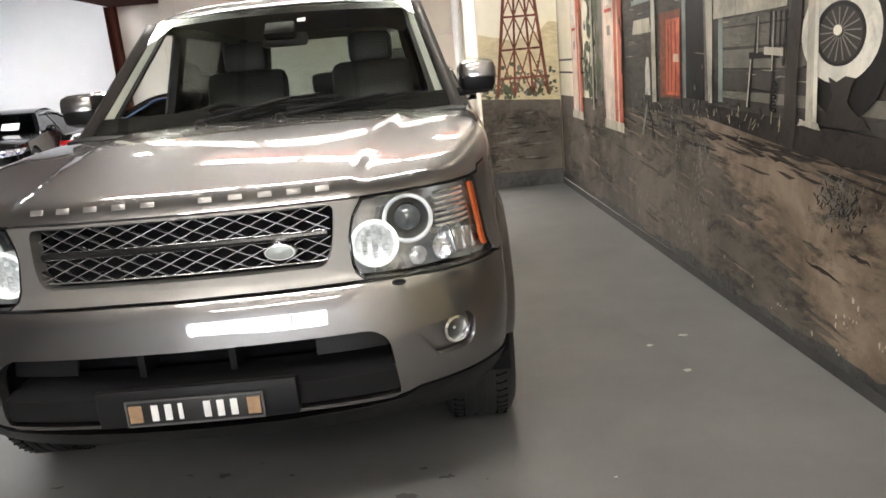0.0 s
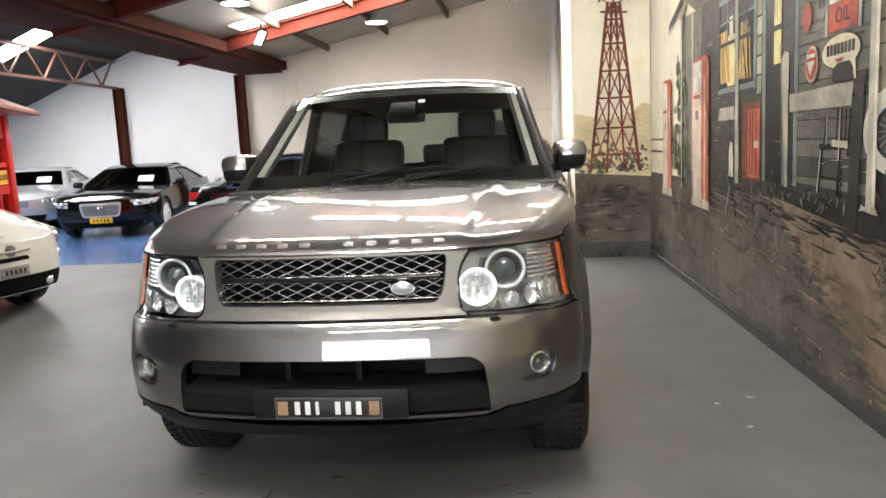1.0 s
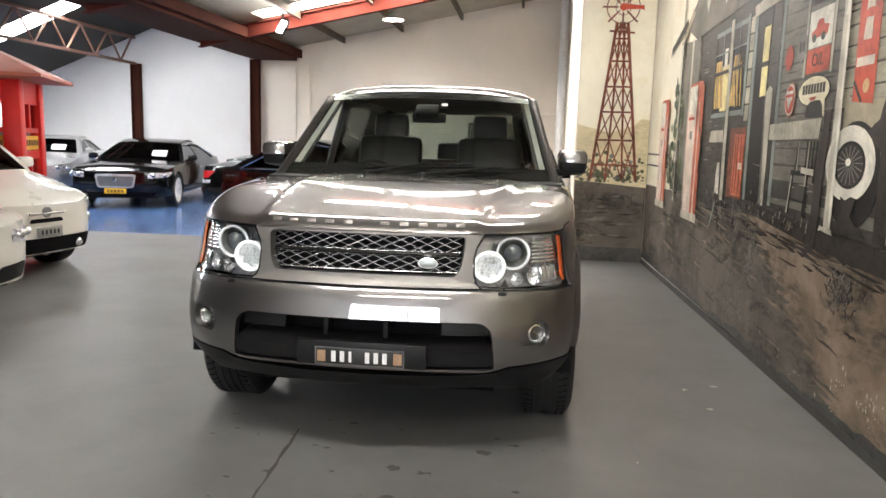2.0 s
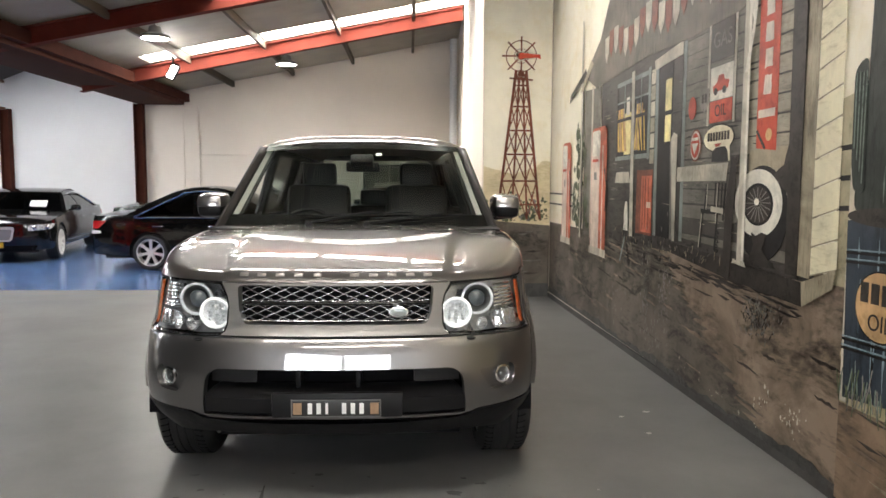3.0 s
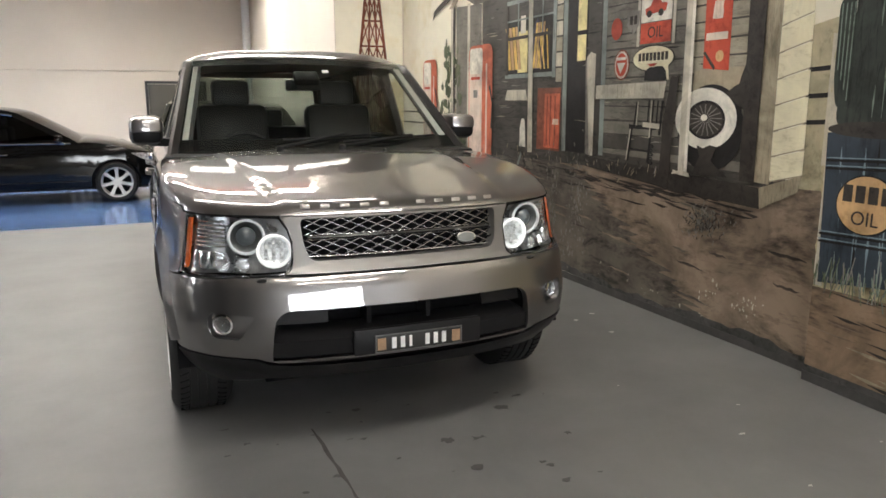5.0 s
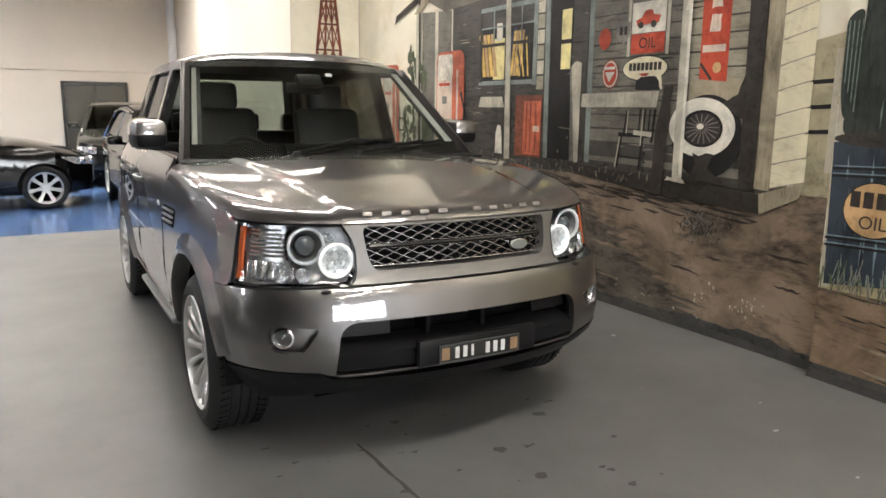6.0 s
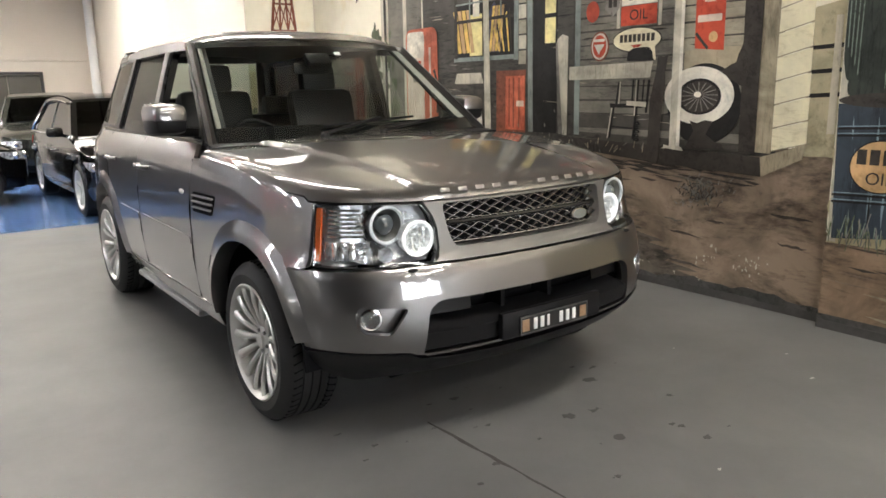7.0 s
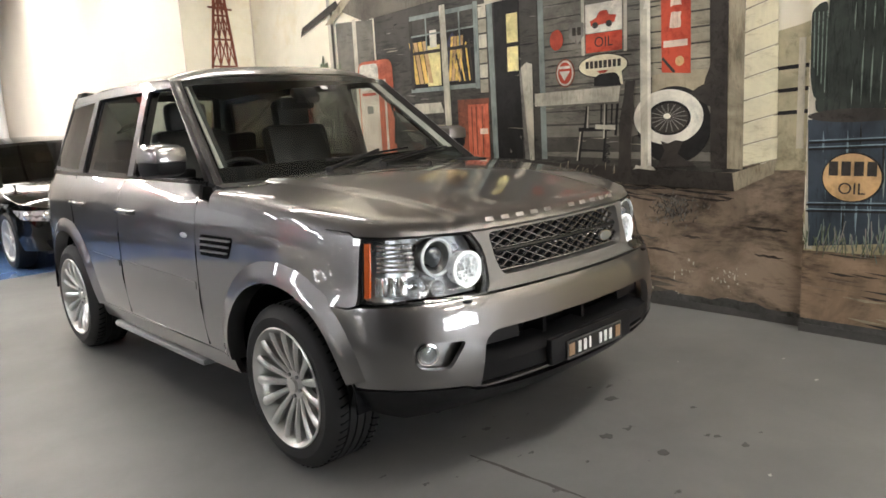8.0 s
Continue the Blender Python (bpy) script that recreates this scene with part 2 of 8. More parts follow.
def add_lathe(bm, profile, axis="x", seg=48, centre=(0, 0, 0), closed=True):
    """Turns a profile of (radius, along) about an axis."""
    rings = []
    for k in range(seg):
        a = 2 * math.pi * k / seg
        c, s = math.cos(a), math.sin(a)
        ring = []
        for r, h in profile:
            p = {"x": (h, r * c, r * s), "y": (r * c, h, r * s), "z": (r * c, r * s, h)}[axis]
            ring.append(bm.verts.new((p[0] + centre[0], p[1] + centre[1], p[2] + centre[2])))
        rings.append(ring)
    n = len(profile)
    for k in range(seg):
        a, b = rings[k], rings[(k + 1) % seg]
        for i in range(n if closed else n - 1):
            j = (i + 1) % n
            bm.faces.new((a[i], a[j], b[j], b[i]))


def add_grid(bm, fn, us, vs):
    """A sheet of quads through fn(u, v)."""
    rows = [[bm.verts.new(fn(u, v)) for u in us] for v in vs]
    for a, b in zip(rows, rows[1:]):
        for i in range(len(us) - 1):
            bm.faces.new((a[i], a[i + 1], b[i + 1], b[i]))


def steps(a, b, n):
    return [a + (b - a) * i / n for i in range(n + 1)]


def thicken(bm, t):
    bmesh.ops.recalc_face_normals(bm, faces=bm.faces)
    bmesh.ops.solidify(bm, geom=list(bm.faces), thickness=t)


def flat_bm(loops):
    """A flat bmesh in xy bounded by the first loop, with the others as holes."""
    bm = bmesh.new()
    edges = []
    for lp in loops:
        vs = [bm.verts.new((a, b, 0)) for a, b in lp]
        edges += [bm.edges.new((vs[i], vs[(i + 1) % len(vs)])) for i in range(len(vs))]
    bmesh.ops.triangle_fill(bm, use_beauty=True, use_dissolve=False, edges=edges, normal=(0, 0, 1))
    return bm


def patch_bm(loops, fn, step=0.07, thick=0.012, inward=None):
    """A panel with that outline, bent onto the surface fn(a, b) and given thickness."""
    bm = flat_bm(loops)
    for ax in (0, 1):
        lo = min(v.co[ax] for v in bm.verts)
        hi = max(v.co[ax] for v in bm.verts)
        k = math.floor(lo / step) + 1
        no = (1, 0, 0) if ax == 0 else (0, 1, 0)
        while k * step < hi:
            co = (k * step, 0, 0) if ax == 0 else (0, k * step, 0)
            bmesh.ops.bisect_plane(bm, geom=bm.verts[:] + bm.edges[:] + bm.faces[:], plane_co=co, plane_no=no, dist=1e-5)
            k += 1
    bmesh.ops.remove_doubles(bm, verts=bm.verts, dist=1e-4)
    flat = [(v, v.co.x, v.co.y) for v in bm.verts]
    if thick:
        # back face, then walls along the open edges
        faces = list(bm.faces)
        back = {}
        for v, a, b in flat:
            back[v] = bm.verts.new(fn(a, b, -thick))
        rim = [e for e in bm.edges if len(e.link_faces) == 1]
        for f in faces:
            bm.faces.new([back[v] for v in reversed(f.verts)])
        for e in rim:
            v1, v2 = e.verts
            bm.faces.new((v1, v2, back[v2], back[v1]))
    for v, a, b in flat:
        v.co = fn(a, b, 0)
    return bm


def rounded(pts, r, seg=5):
    """The outline with its corners rounded."""
    out = []
    n = len(pts)
    for i in range(n):
        p, a, b = Vector(pts[i]), Vector(pts[i - 1]), Vector(pts[(i + 1) % n])
        da, db = a - p, b - p
        k = min(r, da.length * 0.48, db.length * 0.48)
        p1, p2 = p + da.normalized() * k, p + db.normalized() * k
        for j in range(seg + 1):
            t = j / seg
            q = (1 - t) ** 2 * p1 + 2 * t * (1 - t) * p + t * t * p2
            out.append((q.x, q.y))
    return out


def ellipse(cx, cy, rx, ry, seg=32, a0=0.0, a1=2 * math.pi):
    full = abs(a1 - a0 - 2 * math.pi) < 1e-6
    return [(cx + rx * math.cos(a0 + (a1 - a0) * k / seg), cy + ry * math.sin(a0 + (a1 - a0) * k / seg)) for k in range(seg if full else seg + 1)]


def smoothstep(a, b, x):
    t = min(1, max(0, (x - a) / (b - a)))
    return t * t * (3 - 2 * t)


def table(rows, x):
    """Smooth reading of a short table of (x, y)."""
    n = len(rows)
    if x <= rows[0][0]:
        return rows[0][1]
    if x >= rows[-1][0]:
        return rows[-1][1]

    def rise(i):
        return (rows[i + 1][1] - rows[i][1]) / (rows[i + 1][0] - rows[i][0])

    def slope(i):
        if i == 0 or i == n - 1:
            return rise(0) if i == 0 else rise(n - 2)
        a, b = rise(i - 1), rise(i)
        return 0.0 if a * b <= 0 else 2 * a * b / (a + b)

    i = 0
    while x > rows[i + 1][0]:
        i += 1
    (x0, y0), (x1, y1) = rows[i], rows[i + 1]
    w, t = x1 - x0, (x - x0) / (x1 - x0)
    return (2 * t ** 3 - 3 * t * t + 1) * y0 + (t ** 3 - 2 * t * t + t) * w * slope(i) + (3 * t * t - 2 * t ** 3) * y1 + (t ** 3 - t * t) * w * slope(i + 1)


def spline(points, per=12):
    """Catmull-Rom line through a few points."""
    pts = [Vector(p) for p in points]
    out = []
    for i in range(len(pts) - 1):
        p0, p1, p2, p3 = pts[max(i - 1, 0)], pts[i], pts[i + 1], pts[min(i + 2, len(pts) - 1)]
        for k in range(per):
            t = k / per
            out.append(0.5 * ((2 * p1) + (p2 - p0) * t + (2 * p0 - 5 * p1 + 4 * p2 - p3) * t * t + (3 * p1 - p0 - 3 * p2 + p3) * t ** 3))
    out.append(pts[-1])
    return out


# ---- structure ----


def structure(ob, label="", category=""):
    return tagged(ob, label, category, kind="structure")


structure(box("floor", (WEST_X + 1.79) / 2, (SOUTH_Y - 8 + 8.9) / 2, FLOOR_Z - 0.1, 1.79 - WEST_X, 8.9 - SOUTH_Y + 8, 0.2, FLOOR_GREY), "grey painted concrete showroom floor, scuffed and slightly glossy", "floor")
structure(box("floor_blue", (WEST_X + 1.79) / 2, (8.9 + FAR_Y + 0.2) / 2, FLOOR_Z - 0.1, 1.79 - WEST_X, FAR_Y + 0.2 - 8.9, 0.2, FLOOR_BLUE), "glossy blue painted concrete floor under the parked cars", "floor")

bm = bmesh.new()
ends = [(WALL_X, SOUTH_Y), (WALL_X, SKEW_Y), (wall_x(END_Y + 0.2), END_Y + 0.2), (1.79, END_Y + 0.2), (1.79, SOUTH_Y)]
low = [bm.verts.new((x, y, FLOOR_Z)) for x, y in ends]
high = [bm.verts.new((x, y, 5.5)) for x, y in ends]
bm.faces.new(low)
bm.faces.new(high)
for i in range(5):
    bm.faces.new((low[i], low[(i + 1) % 5], high[(i + 1) % 5], high[i]))
structure(part("wall_east", bm, WHITE_WALL, smooth=False), "painted masonry wall that carries the mural", "wall")
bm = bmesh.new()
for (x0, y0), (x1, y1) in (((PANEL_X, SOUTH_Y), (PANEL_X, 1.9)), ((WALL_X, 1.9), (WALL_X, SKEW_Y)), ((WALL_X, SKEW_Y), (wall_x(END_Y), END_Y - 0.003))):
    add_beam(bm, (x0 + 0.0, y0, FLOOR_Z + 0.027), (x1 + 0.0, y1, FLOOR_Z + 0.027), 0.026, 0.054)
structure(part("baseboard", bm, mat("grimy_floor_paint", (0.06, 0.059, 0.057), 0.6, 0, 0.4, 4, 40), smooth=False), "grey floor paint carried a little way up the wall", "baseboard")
structure(box("wall_east_panel", (PANEL_X + 1.588) / 2, (SOUTH_Y + 1.9) / 2, 2.58, 1.588 - PANEL_X, 1.9 - SOUTH_Y, 5.24, WHITE_WALL, bev=0.008), "shallow wall panel standing proud of the mural wall", "wall")
structure(box("wall_end", (0.52 + 1.4) / 2, END_Y + 0.1, 2.58, 1.4 - 0.52, 0.2, 5.24, WHITE_WALL), "cream end wall with a painted windmill", "wall")
bm = bmesh.new()
add_beam(bm, (0.635, 8.443, 2.58), (0.915, FAR_Y, 2.58), 5.24, 0.2, up=(1, 0, 0))
structure(part("wall_return", bm, WHITE_WALL), "white painted side wall running to the back", "wall")
structure(box("wall_far", (WEST_X + 1.79) / 2, FAR_Y + 0.1, 2.88, 1.79 - WEST_X, 0.2, 5.84, WHITE_WALL), "cream painted back wall of the showroom", "wall")
structure(box("wall_far_west", (WEST_X + VALLEY_X) / 2, FAR_Y - 0.012, 2.88, VALLEY_X - WEST_X, 0.02, 5.84, COOL_WALL), "white back wall of the second bay", "wall")
# unseen wall, coloured dark so the car's flank and floor take less light
structure(box("wall_west", WEST_X - 0.1, (SOUTH_Y + FAR_Y) / 2, 2.88, 0.2, FAR_Y - SOUTH_Y, 5.84, mat("dark_unseen_wall", (0.09, 0.088, 0.086), 0.7, 0, 0.15, 1.2, 40, 0.1)), "unseen side wall of the second bay, darkened to dim reflections", "wall")

# unseen south wall: window inferred from reflections, sill wall added to block low light
DOOR_X0, DOOR_X1, DOOR_Z = -4.6, 0.9, 3.4
structure(box("wall_south", (WEST_X + DOOR_X0) / 2, SOUTH_Y - 0.1, 2.88, DOOR_X0 - WEST_X, 0.2, 5.84, WHITE_WALL), "plain front wall", "wall")
structure(box("wall_south_pier", (DOOR_X1 + 1.79) / 2, SOUTH_Y - 0.1, 2.88, 1.79 - DOOR_X1, 0.2, 5.84, WHITE_WALL), "plain front wall pier beside the window", "wall")
structure(box("wall_south_lintel", (DOOR_X0 + DOOR_X1) / 2, SOUTH_Y - 0.1, (DOOR_Z + 5.8) / 2, DOOR_X1 - DOOR_X0, 0.2, 5.8 - DOOR_Z, WHITE_WALL), "wall above the wide front window", "wall")
structure(box("wall_south_sill", (DOOR_X0 + DOOR_X1) / 2, SOUTH_Y - 0.1, 0.63, DOOR_X1 - DOOR_X0, 0.2, 1.34, WHITE_WALL), "low wall added under the front window to block low light", "wall")
window = group_at("window_1", pose(0, SOUTH_Y - 0.1, 0))
structure(window, "wide unseen front window, dark bars added to divide its reflection", "window")
# bars added to break up the window's image in the paint
for x in (DOOR_X0, -1.0, DOOR_X1):
    box("mullion", min(DOOR_X1 - 0.04, max(DOOR_X0 + 0.04, x)), 0, (1.3 + DOOR_Z) / 2, 0.08, 0.1, DOOR_Z - 1.3, BROWN_STEEL, window)
for z in (1.34, DOOR_Z - 0.04):
    box("transom", (DOOR_X0 + DOOR_X1) / 2, 0, z, DOOR_X1 - DOOR_X0, 0.09, 0.08, BROWN_STEEL, window)
bm = bmesh.new()
add_grid(bm, lambda u, v: (u, SOUTH_Y - 7.5, v), steps(-14, 10, 4), steps(-0.1, 9, 3))
structure(part("backdrop_day", bm, DAYLIGHT), "bright daylight outside the window, patchy from added noise", "backdrop")

# main roof: sheets with long skylights, as one ceiling
# the two strips at negative y are unseen, added to light the car's front
SKY_Y = [(13.6, 0.7), (9.68, 0.42), (5.72, 0.3), (-0.6, 0.7), (-4.4, 0.7)]     # middle and width of each strip
SKY_X0, SKY_X1 = -5.6, 0.75
bm = bmesh.new()


def roof_piece(x0, x1, y0, y1):
    vs = []
    for dz in (0.0, 0.05):
        for x, y in ((x0, y0), (x1, y0), (x1, y1), (x0, y1)):
            vs.append(bm.verts.new((x, y, roof_z(x) + dz)))
    for q in ((0, 1, 2, 3), (4, 5, 6, 7), (0, 1, 5, 4), (1, 2, 6, 5), (2, 3, 7, 6), (3, 0, 4, 7)):
        bm.faces.new([vs[i] for i in q])




def sky_start(sy):
    """The other strips stop short of the valley."""
    return SKY_X0 if sy > 12 else (-3.34 if sy > 5 else -2.6)


y_hi = FAR_Y + 0.2
for sy, sw in SKY_Y:
    roof_piece(VALLEY_X, 1.79, sy + sw / 2, y_hi)
    roof_piece(VALLEY_X, sky_start(sy), sy - sw / 2, sy + sw / 2)
    roof_piece(SKY_X1, 1.79, sy - sw / 2, sy + sw / 2)
    y_hi = sy - sw / 2
roof_piece(VALLEY_X, 1.79, SOUTH_Y - 0.2, y_hi)
structure(part("ceiling", bm, ROOF_SHEET, smooth=False), "sloping grey sheet roof with translucent strips", "ceiling")
for sy, sw in SKY_Y:
    bm = bmesh.new()
    x0 = sky_start(sy)
    for x1 in (-4.84, -3.34, -1.84, -0.34, SKY_X1):
        if x1 <= x0:
            continue
        pts = [(x0 + 0.05, sy - sw / 2), (x1 - 0.05, sy - sw / 2), (x1 - 0.05, sy + sw / 2), (x0 + 0.05, sy + sw / 2)]
        bm.faces.new([bm.verts.new((x, y, roof_z(x) + 0.03)) for x, y in pts])
        x0 = x1
    thicken(bm, 0.01)
    structure(part("skylight", bm, FAR_SHEET if sy > 9 else (OVERHEAD_SHEET if sy > 5 else ADDED_SHEET), smooth=False), "long glowing roof strip, the two southern ones added for light", "skylight")

# second bay: steeper roof, higher at the valley


def west_roof_z(x):
    return 5.25 - 0.40 * (VALLEY_X - x)


WEST_SKY = [14.2, 9.6, 5.0]
bm = bmesh.new()
y_hi = FAR_Y
for sy in WEST_SKY:
    add_grid(bm, lambda u, v: (u, v, west_roof_z(u)), [WEST_X, VALLEY_X], [sy + 0.4, y_hi])
    add_grid(bm, lambda u, v: (u, v, west_roof_z(u)), [WEST_X, -13.2], [sy - 0.4, sy + 0.4])
    add_grid(bm, lambda u, v: (u, v, west_roof_z(u)), [-8.4, VALLEY_X], [sy - 0.4, sy + 0.4])
    y_hi = sy - 0.4
add_grid(bm, lambda u, v: (u, v, west_roof_z(u)), [WEST_X, VALLEY_X], [SOUTH_Y, y_hi])
thicken(bm, 0.05)
structure(part("ceiling_west", bm, DARK_ROOF, smooth=False), "dark sheet roof over the second bay", "ceiling")
for sy in WEST_SKY:
    bm = bmesh.new()
    add_grid(bm, lambda u, v: (u, v, west_roof_z(u) + 0.02), steps(-13.2, -8.4, 3), [sy - 0.4, sy + 0.4])
    thicken(bm, 0.01)
    structure(part("skylight_west", bm, BLUE_SHEET, smooth=False), "translucent roof strip over the second bay", "skylight")
# glazed step between the two roofs
structure(box("wall_valley", VALLEY_X - 0.05, (SOUTH_Y + FAR_Y) / 2, 4.45, 0.06, FAR_Y - SOUTH_Y, 1.5, DARK_ROOF), "dark cladding between the two roofs", "wall")

# steelwork
bm = bmesh.new()
add_box(bm, -6.62, (SOUTH_Y + FAR_Y) / 2, 3.40, 1.1, FAR_Y - SOUTH_Y - 0.01, 0.1, bev=0.01)
add_box(bm, -7.14, (SOUTH_Y + FAR_Y) / 2, 3.5, 0.08, FAR_Y - SOUTH_Y - 0.01, 0.3, bev=0.01)
structure(part("valley_gutter", bm, BROWN_STEEL), "dark red-brown box gutter along the valley", "beam")
bm = bmesh.new()
add_beam(bm, (-6.0, SOUTH_Y, 3.52), (-6.0, FAR_Y, 3.52), 0.12, 0.2)
structure(part("valley_beam", bm, BROWN_STEEL), "dark brown steel beam beside the valley gutter", "beam")
for ry in (14.02, 9.98, 6.2, 2.62, -1.18, -4.98):
    bm = bmesh.new()
    x0, x1 = -7.0, (0.66 if ry > 8.4 else 1.58)
    for dz, w, h in ((-0.05, 0.16, 0.02), (-0.3, 0.16, 0.02), (-0.175, 0.02, 0.24)):
        add_beam(bm, (x0, ry, roof_z(x0) + dz), (x1, ry, roof_z(x1) + dz), w, h)
    structure(part("rafter", bm, RED_STEEL, smooth=False), "red oxide painted steel rafter under the roof", "beam")
for px in (-4.84, -3.34, -1.84, -0.34):
    bm = bmesh.new()
    add_beam(bm, (px, SOUTH_Y, roof_z(px) - 0.08), (px, FAR_Y, roof_z(px) - 0.08), 0.06, 0.14)
    structure(part("purlin", bm, TIMBER, smooth=False), "dark timber purlin carrying the roof sheets", "beam")

# posts on the far wall
for cx in (-7.15, -10.4):
    bm = bmesh.new()
    top = 3.35 if cx > -9 else 3.2
    for dx, w, d in ((-0.1, 0.02, 0.2), (0.1, 0.02, 0.2), (0, 0.2, 0.02)):
        add_box(bm, cx + dx, FAR_Y - 0.13, (top + FLOOR_Z) / 2, w, d, top - FLOOR_Z)
    structure(part("steel_post", bm, BROWN_STEEL, smooth=False), "dark brown steel post against the back wall", "post")

# lattice girder of the second bay
bm = bmesh.new()
gx, gz0, gz1 = -10.4, 3.2, 3.85
add_beam(bm, (gx, 4.0, gz0), (gx, FAR_Y - 0.2, gz0), 0.1, 0.06)
add_beam(bm, (gx, 4.0, gz1), (gx, FAR_Y - 0.2, gz1), 0.1, 0.06)
k = 0
y = 4.2
while y < FAR_Y - 0.6:
    add_beam(bm, (gx, y, gz0 if k % 2 else gz1), (gx, y + 0.55, gz1 if k % 2 else gz0), 0.035, 0.035)
    y += 0.55
    k += 1
structure(part("lattice_girder", bm, mat("pinkish_brown_steel", (0.2, 0.1, 0.07), 0.6, 0, 0.2, 4, 80), smooth=False), "faded red-brown steel lattice girder", "beam")

# conduits on the far wall
bm = bmesh.new()
add_rod(bm, (-5.7, FAR_Y - 0.03, 2.12), (0.7, FAR_Y - 0.03, 2.12), 0.012)
add_rod(bm, (-5.72, FAR_Y - 0.03, 0.3), (-5.72, FAR_Y - 0.03, 3.3), 0.02)
add_rod(bm, (-6.1, FAR_Y - 0.03, 0.3), (-6.1, FAR_Y - 0.03, 3.2), 0.015)
structure(part("conduit", bm, WHITE_WALL), "thin painted conduit on the back wall", "trim")

# white pipe column at the far corner
bm = bmesh.new()
add_rod(bm, (0.66, FAR_Y - 0.6, FLOOR_Z), (0.66, FAR_Y - 0.6, 4.95), 0.09, 16)
structure(part("downpipe", bm, COOL_WALL), "white painted downpipe in the back corner", "pipe")


def high_bay_lamp(x, y):
    z = roof_z(x) - 0.3
    top = group_at("ceiling_lamp", pose(x, y, z))
    bm = bmesh.new()
    add_lathe(bm, [(0.0, 0.16), (0.09, 0.16), (0.11, 0.06), (0.22, 0.02), (0.235, -0.03), (0.215, -0.03), (0.2, 0.0), (0.0, 0.03)], "z", 32)
    part("lamp_housing", bm, GALV, top, "grey metal lamp housing")
    bm = bmesh.new()
    add_lathe(bm, [(0.0, -0.03), (0.2, -0.025), (0.2, -0.01), (0.0, -0.01)], "z", 32)
    part("diffuser", bm, LAMP_LENS, top, "bright white round diffuser")
    bm = bmesh.new()
    add_rod(bm, (0, 0, 0.15), (0, 0, 0.3), 0.012)
    part("stem", bm, GALV, top)
    tagged(top, "round high-bay lamp, switched on, hung from the roof", "lamp", "high-bay lamps")


high_bay_lamp(-4.46, 10.86)
high_bay_lamp(-3.09, 15.1)

spot = group_at("spotlight", pose(-4.9, 13.1, roof_z(-4.9) - 0.42))
bm = bmesh.new()
add_box(bm, 0, 0.02, 0.0, 0.16, 0.14, 0.3, Euler((radians(-25), radians(20), 0)).to_matrix().to_4x4(), 0.02)
part("lamp_housing", bm, BLACK_PLASTIC, spot, "black spotlight housing")
bm = bmesh.new()
add_box(bm, 0.01, -0.06, -0.02, 0.11, 0.03, 0.26, Euler((radians(-25), radians(20), 0)).to_matrix().to_4x4(), 0.01)
part("diffuser", bm, LAMP_LENS, spot, "glaring white lens")
bm = bmesh.new()
add_rod(bm, (0, 0.03, 0.1), (0, 0.03, 0.42), 0.02)
part("bracket", bm, BLACK_PLASTIC, spot)
tagged(spot, "black spotlight, switched on, under the roof", "lamp")

# ---- the grey four-wheel drive ----
SUV_X, SUV_Y = -0.757, 1.93     # centre line, front of the bumper
suv = group_at("four_wheel_drive_car", pose(SUV_X, SUV_Y, 0))
tagged(suv, "bronze-grey metallic four-wheel drive car with alloy wheels, parked", "car")

# plan of the body's skin, from the nose round the corner and along the flank
PLAN = spline([(0, 0, 0), (0.3, 0.012, 0), (0.55, 0.05, 0), (0.72, 0.115, 0), (0.845, 0.205, 0), (0.92, 0.32, 0), (0.957, 0.46, 0), (0.972, 0.7, 0), (0.976, 1.0, 0),
               (0.976, 2.4, 0), (0.962, 3.6, 0), (0.925, 4.1, 0), (0.86, 4.36, 0), (0.73, 4.55, 0), (0.48, 4.67, 0), (0, 4.72, 0)], 14)
for sweep in range(60):
    PLAN = [Vector((0, PLAN[0].y, 0))] + [a * 0.25 + b * 0.5 + c * 0.25 for a, b, c in zip(PLAN, PLAN[1:], PLAN[2:])] + [PLAN[-1]]
ARC = [0.0]
for p, q in zip(PLAN, PLAN[1:]):
    ARC.append(ARC[-1] + (q - p).length)
NOSE = [(0.25, 0.2), (0.34, 0.09), (0.40, 0.03), (0.48, 0.004), (0.55, 0.0), (0.60, 0.003), (0.64, 0.009), (0.68, 0.0165), (0.72, 0.0255), (0.745, 0.034), (0.768, 0.052), (0.785, 0.068), (0.81, 0.079), (0.85, 0.088), (0.95, 0.112), (1.0, 0.125), (1.05, 0.15), (1.2, 0.25)]
FLANK = [(0.25, 0.07), (0.34, 0.035), (0.42, 0.016), (0.5, 0.006), (0.6, 0.0), (0.78, 0.0), (0.88, 0.004), (0.98, 0.01), (1.04, 0.02), (1.09, 0.036), (1.13, 0.06), (1.17, 0.09), (1.3, 0.15)]


def inward(i):
    a, b = (PLAN[i - 1] if i else Vector((-PLAN[1].x, PLAN[1].y, 0))), (PLAN[i + 1] if i + 1 < len(PLAN) else Vector((-PLAN[i - 1].x, PLAN[i - 1].y, 0)))
    t = (b - a).normalized()
    return Vector((-t.y, t.x, 0))


TURNED = [inward(i) for i in range(len(PLAN))]


def plan_at(s):
    a = abs(s)
    i = min(int(np.searchsorted(ARC, a)), len(ARC) - 1)
    i = max(i, 1)
    k = min(1.0, (a - ARC[i - 1]) / (ARC[i] - ARC[i - 1]))
    p = PLAN[i - 1].lerp(PLAN[i], k)
    n = TURNED[i - 1].lerp(TURNED[i], k).normalized()     # points inward
    if s < 0:
        p, n = Vector((-p.x, p.y, 0)), Vector((-n.x, n.y, 0))
    return p, n


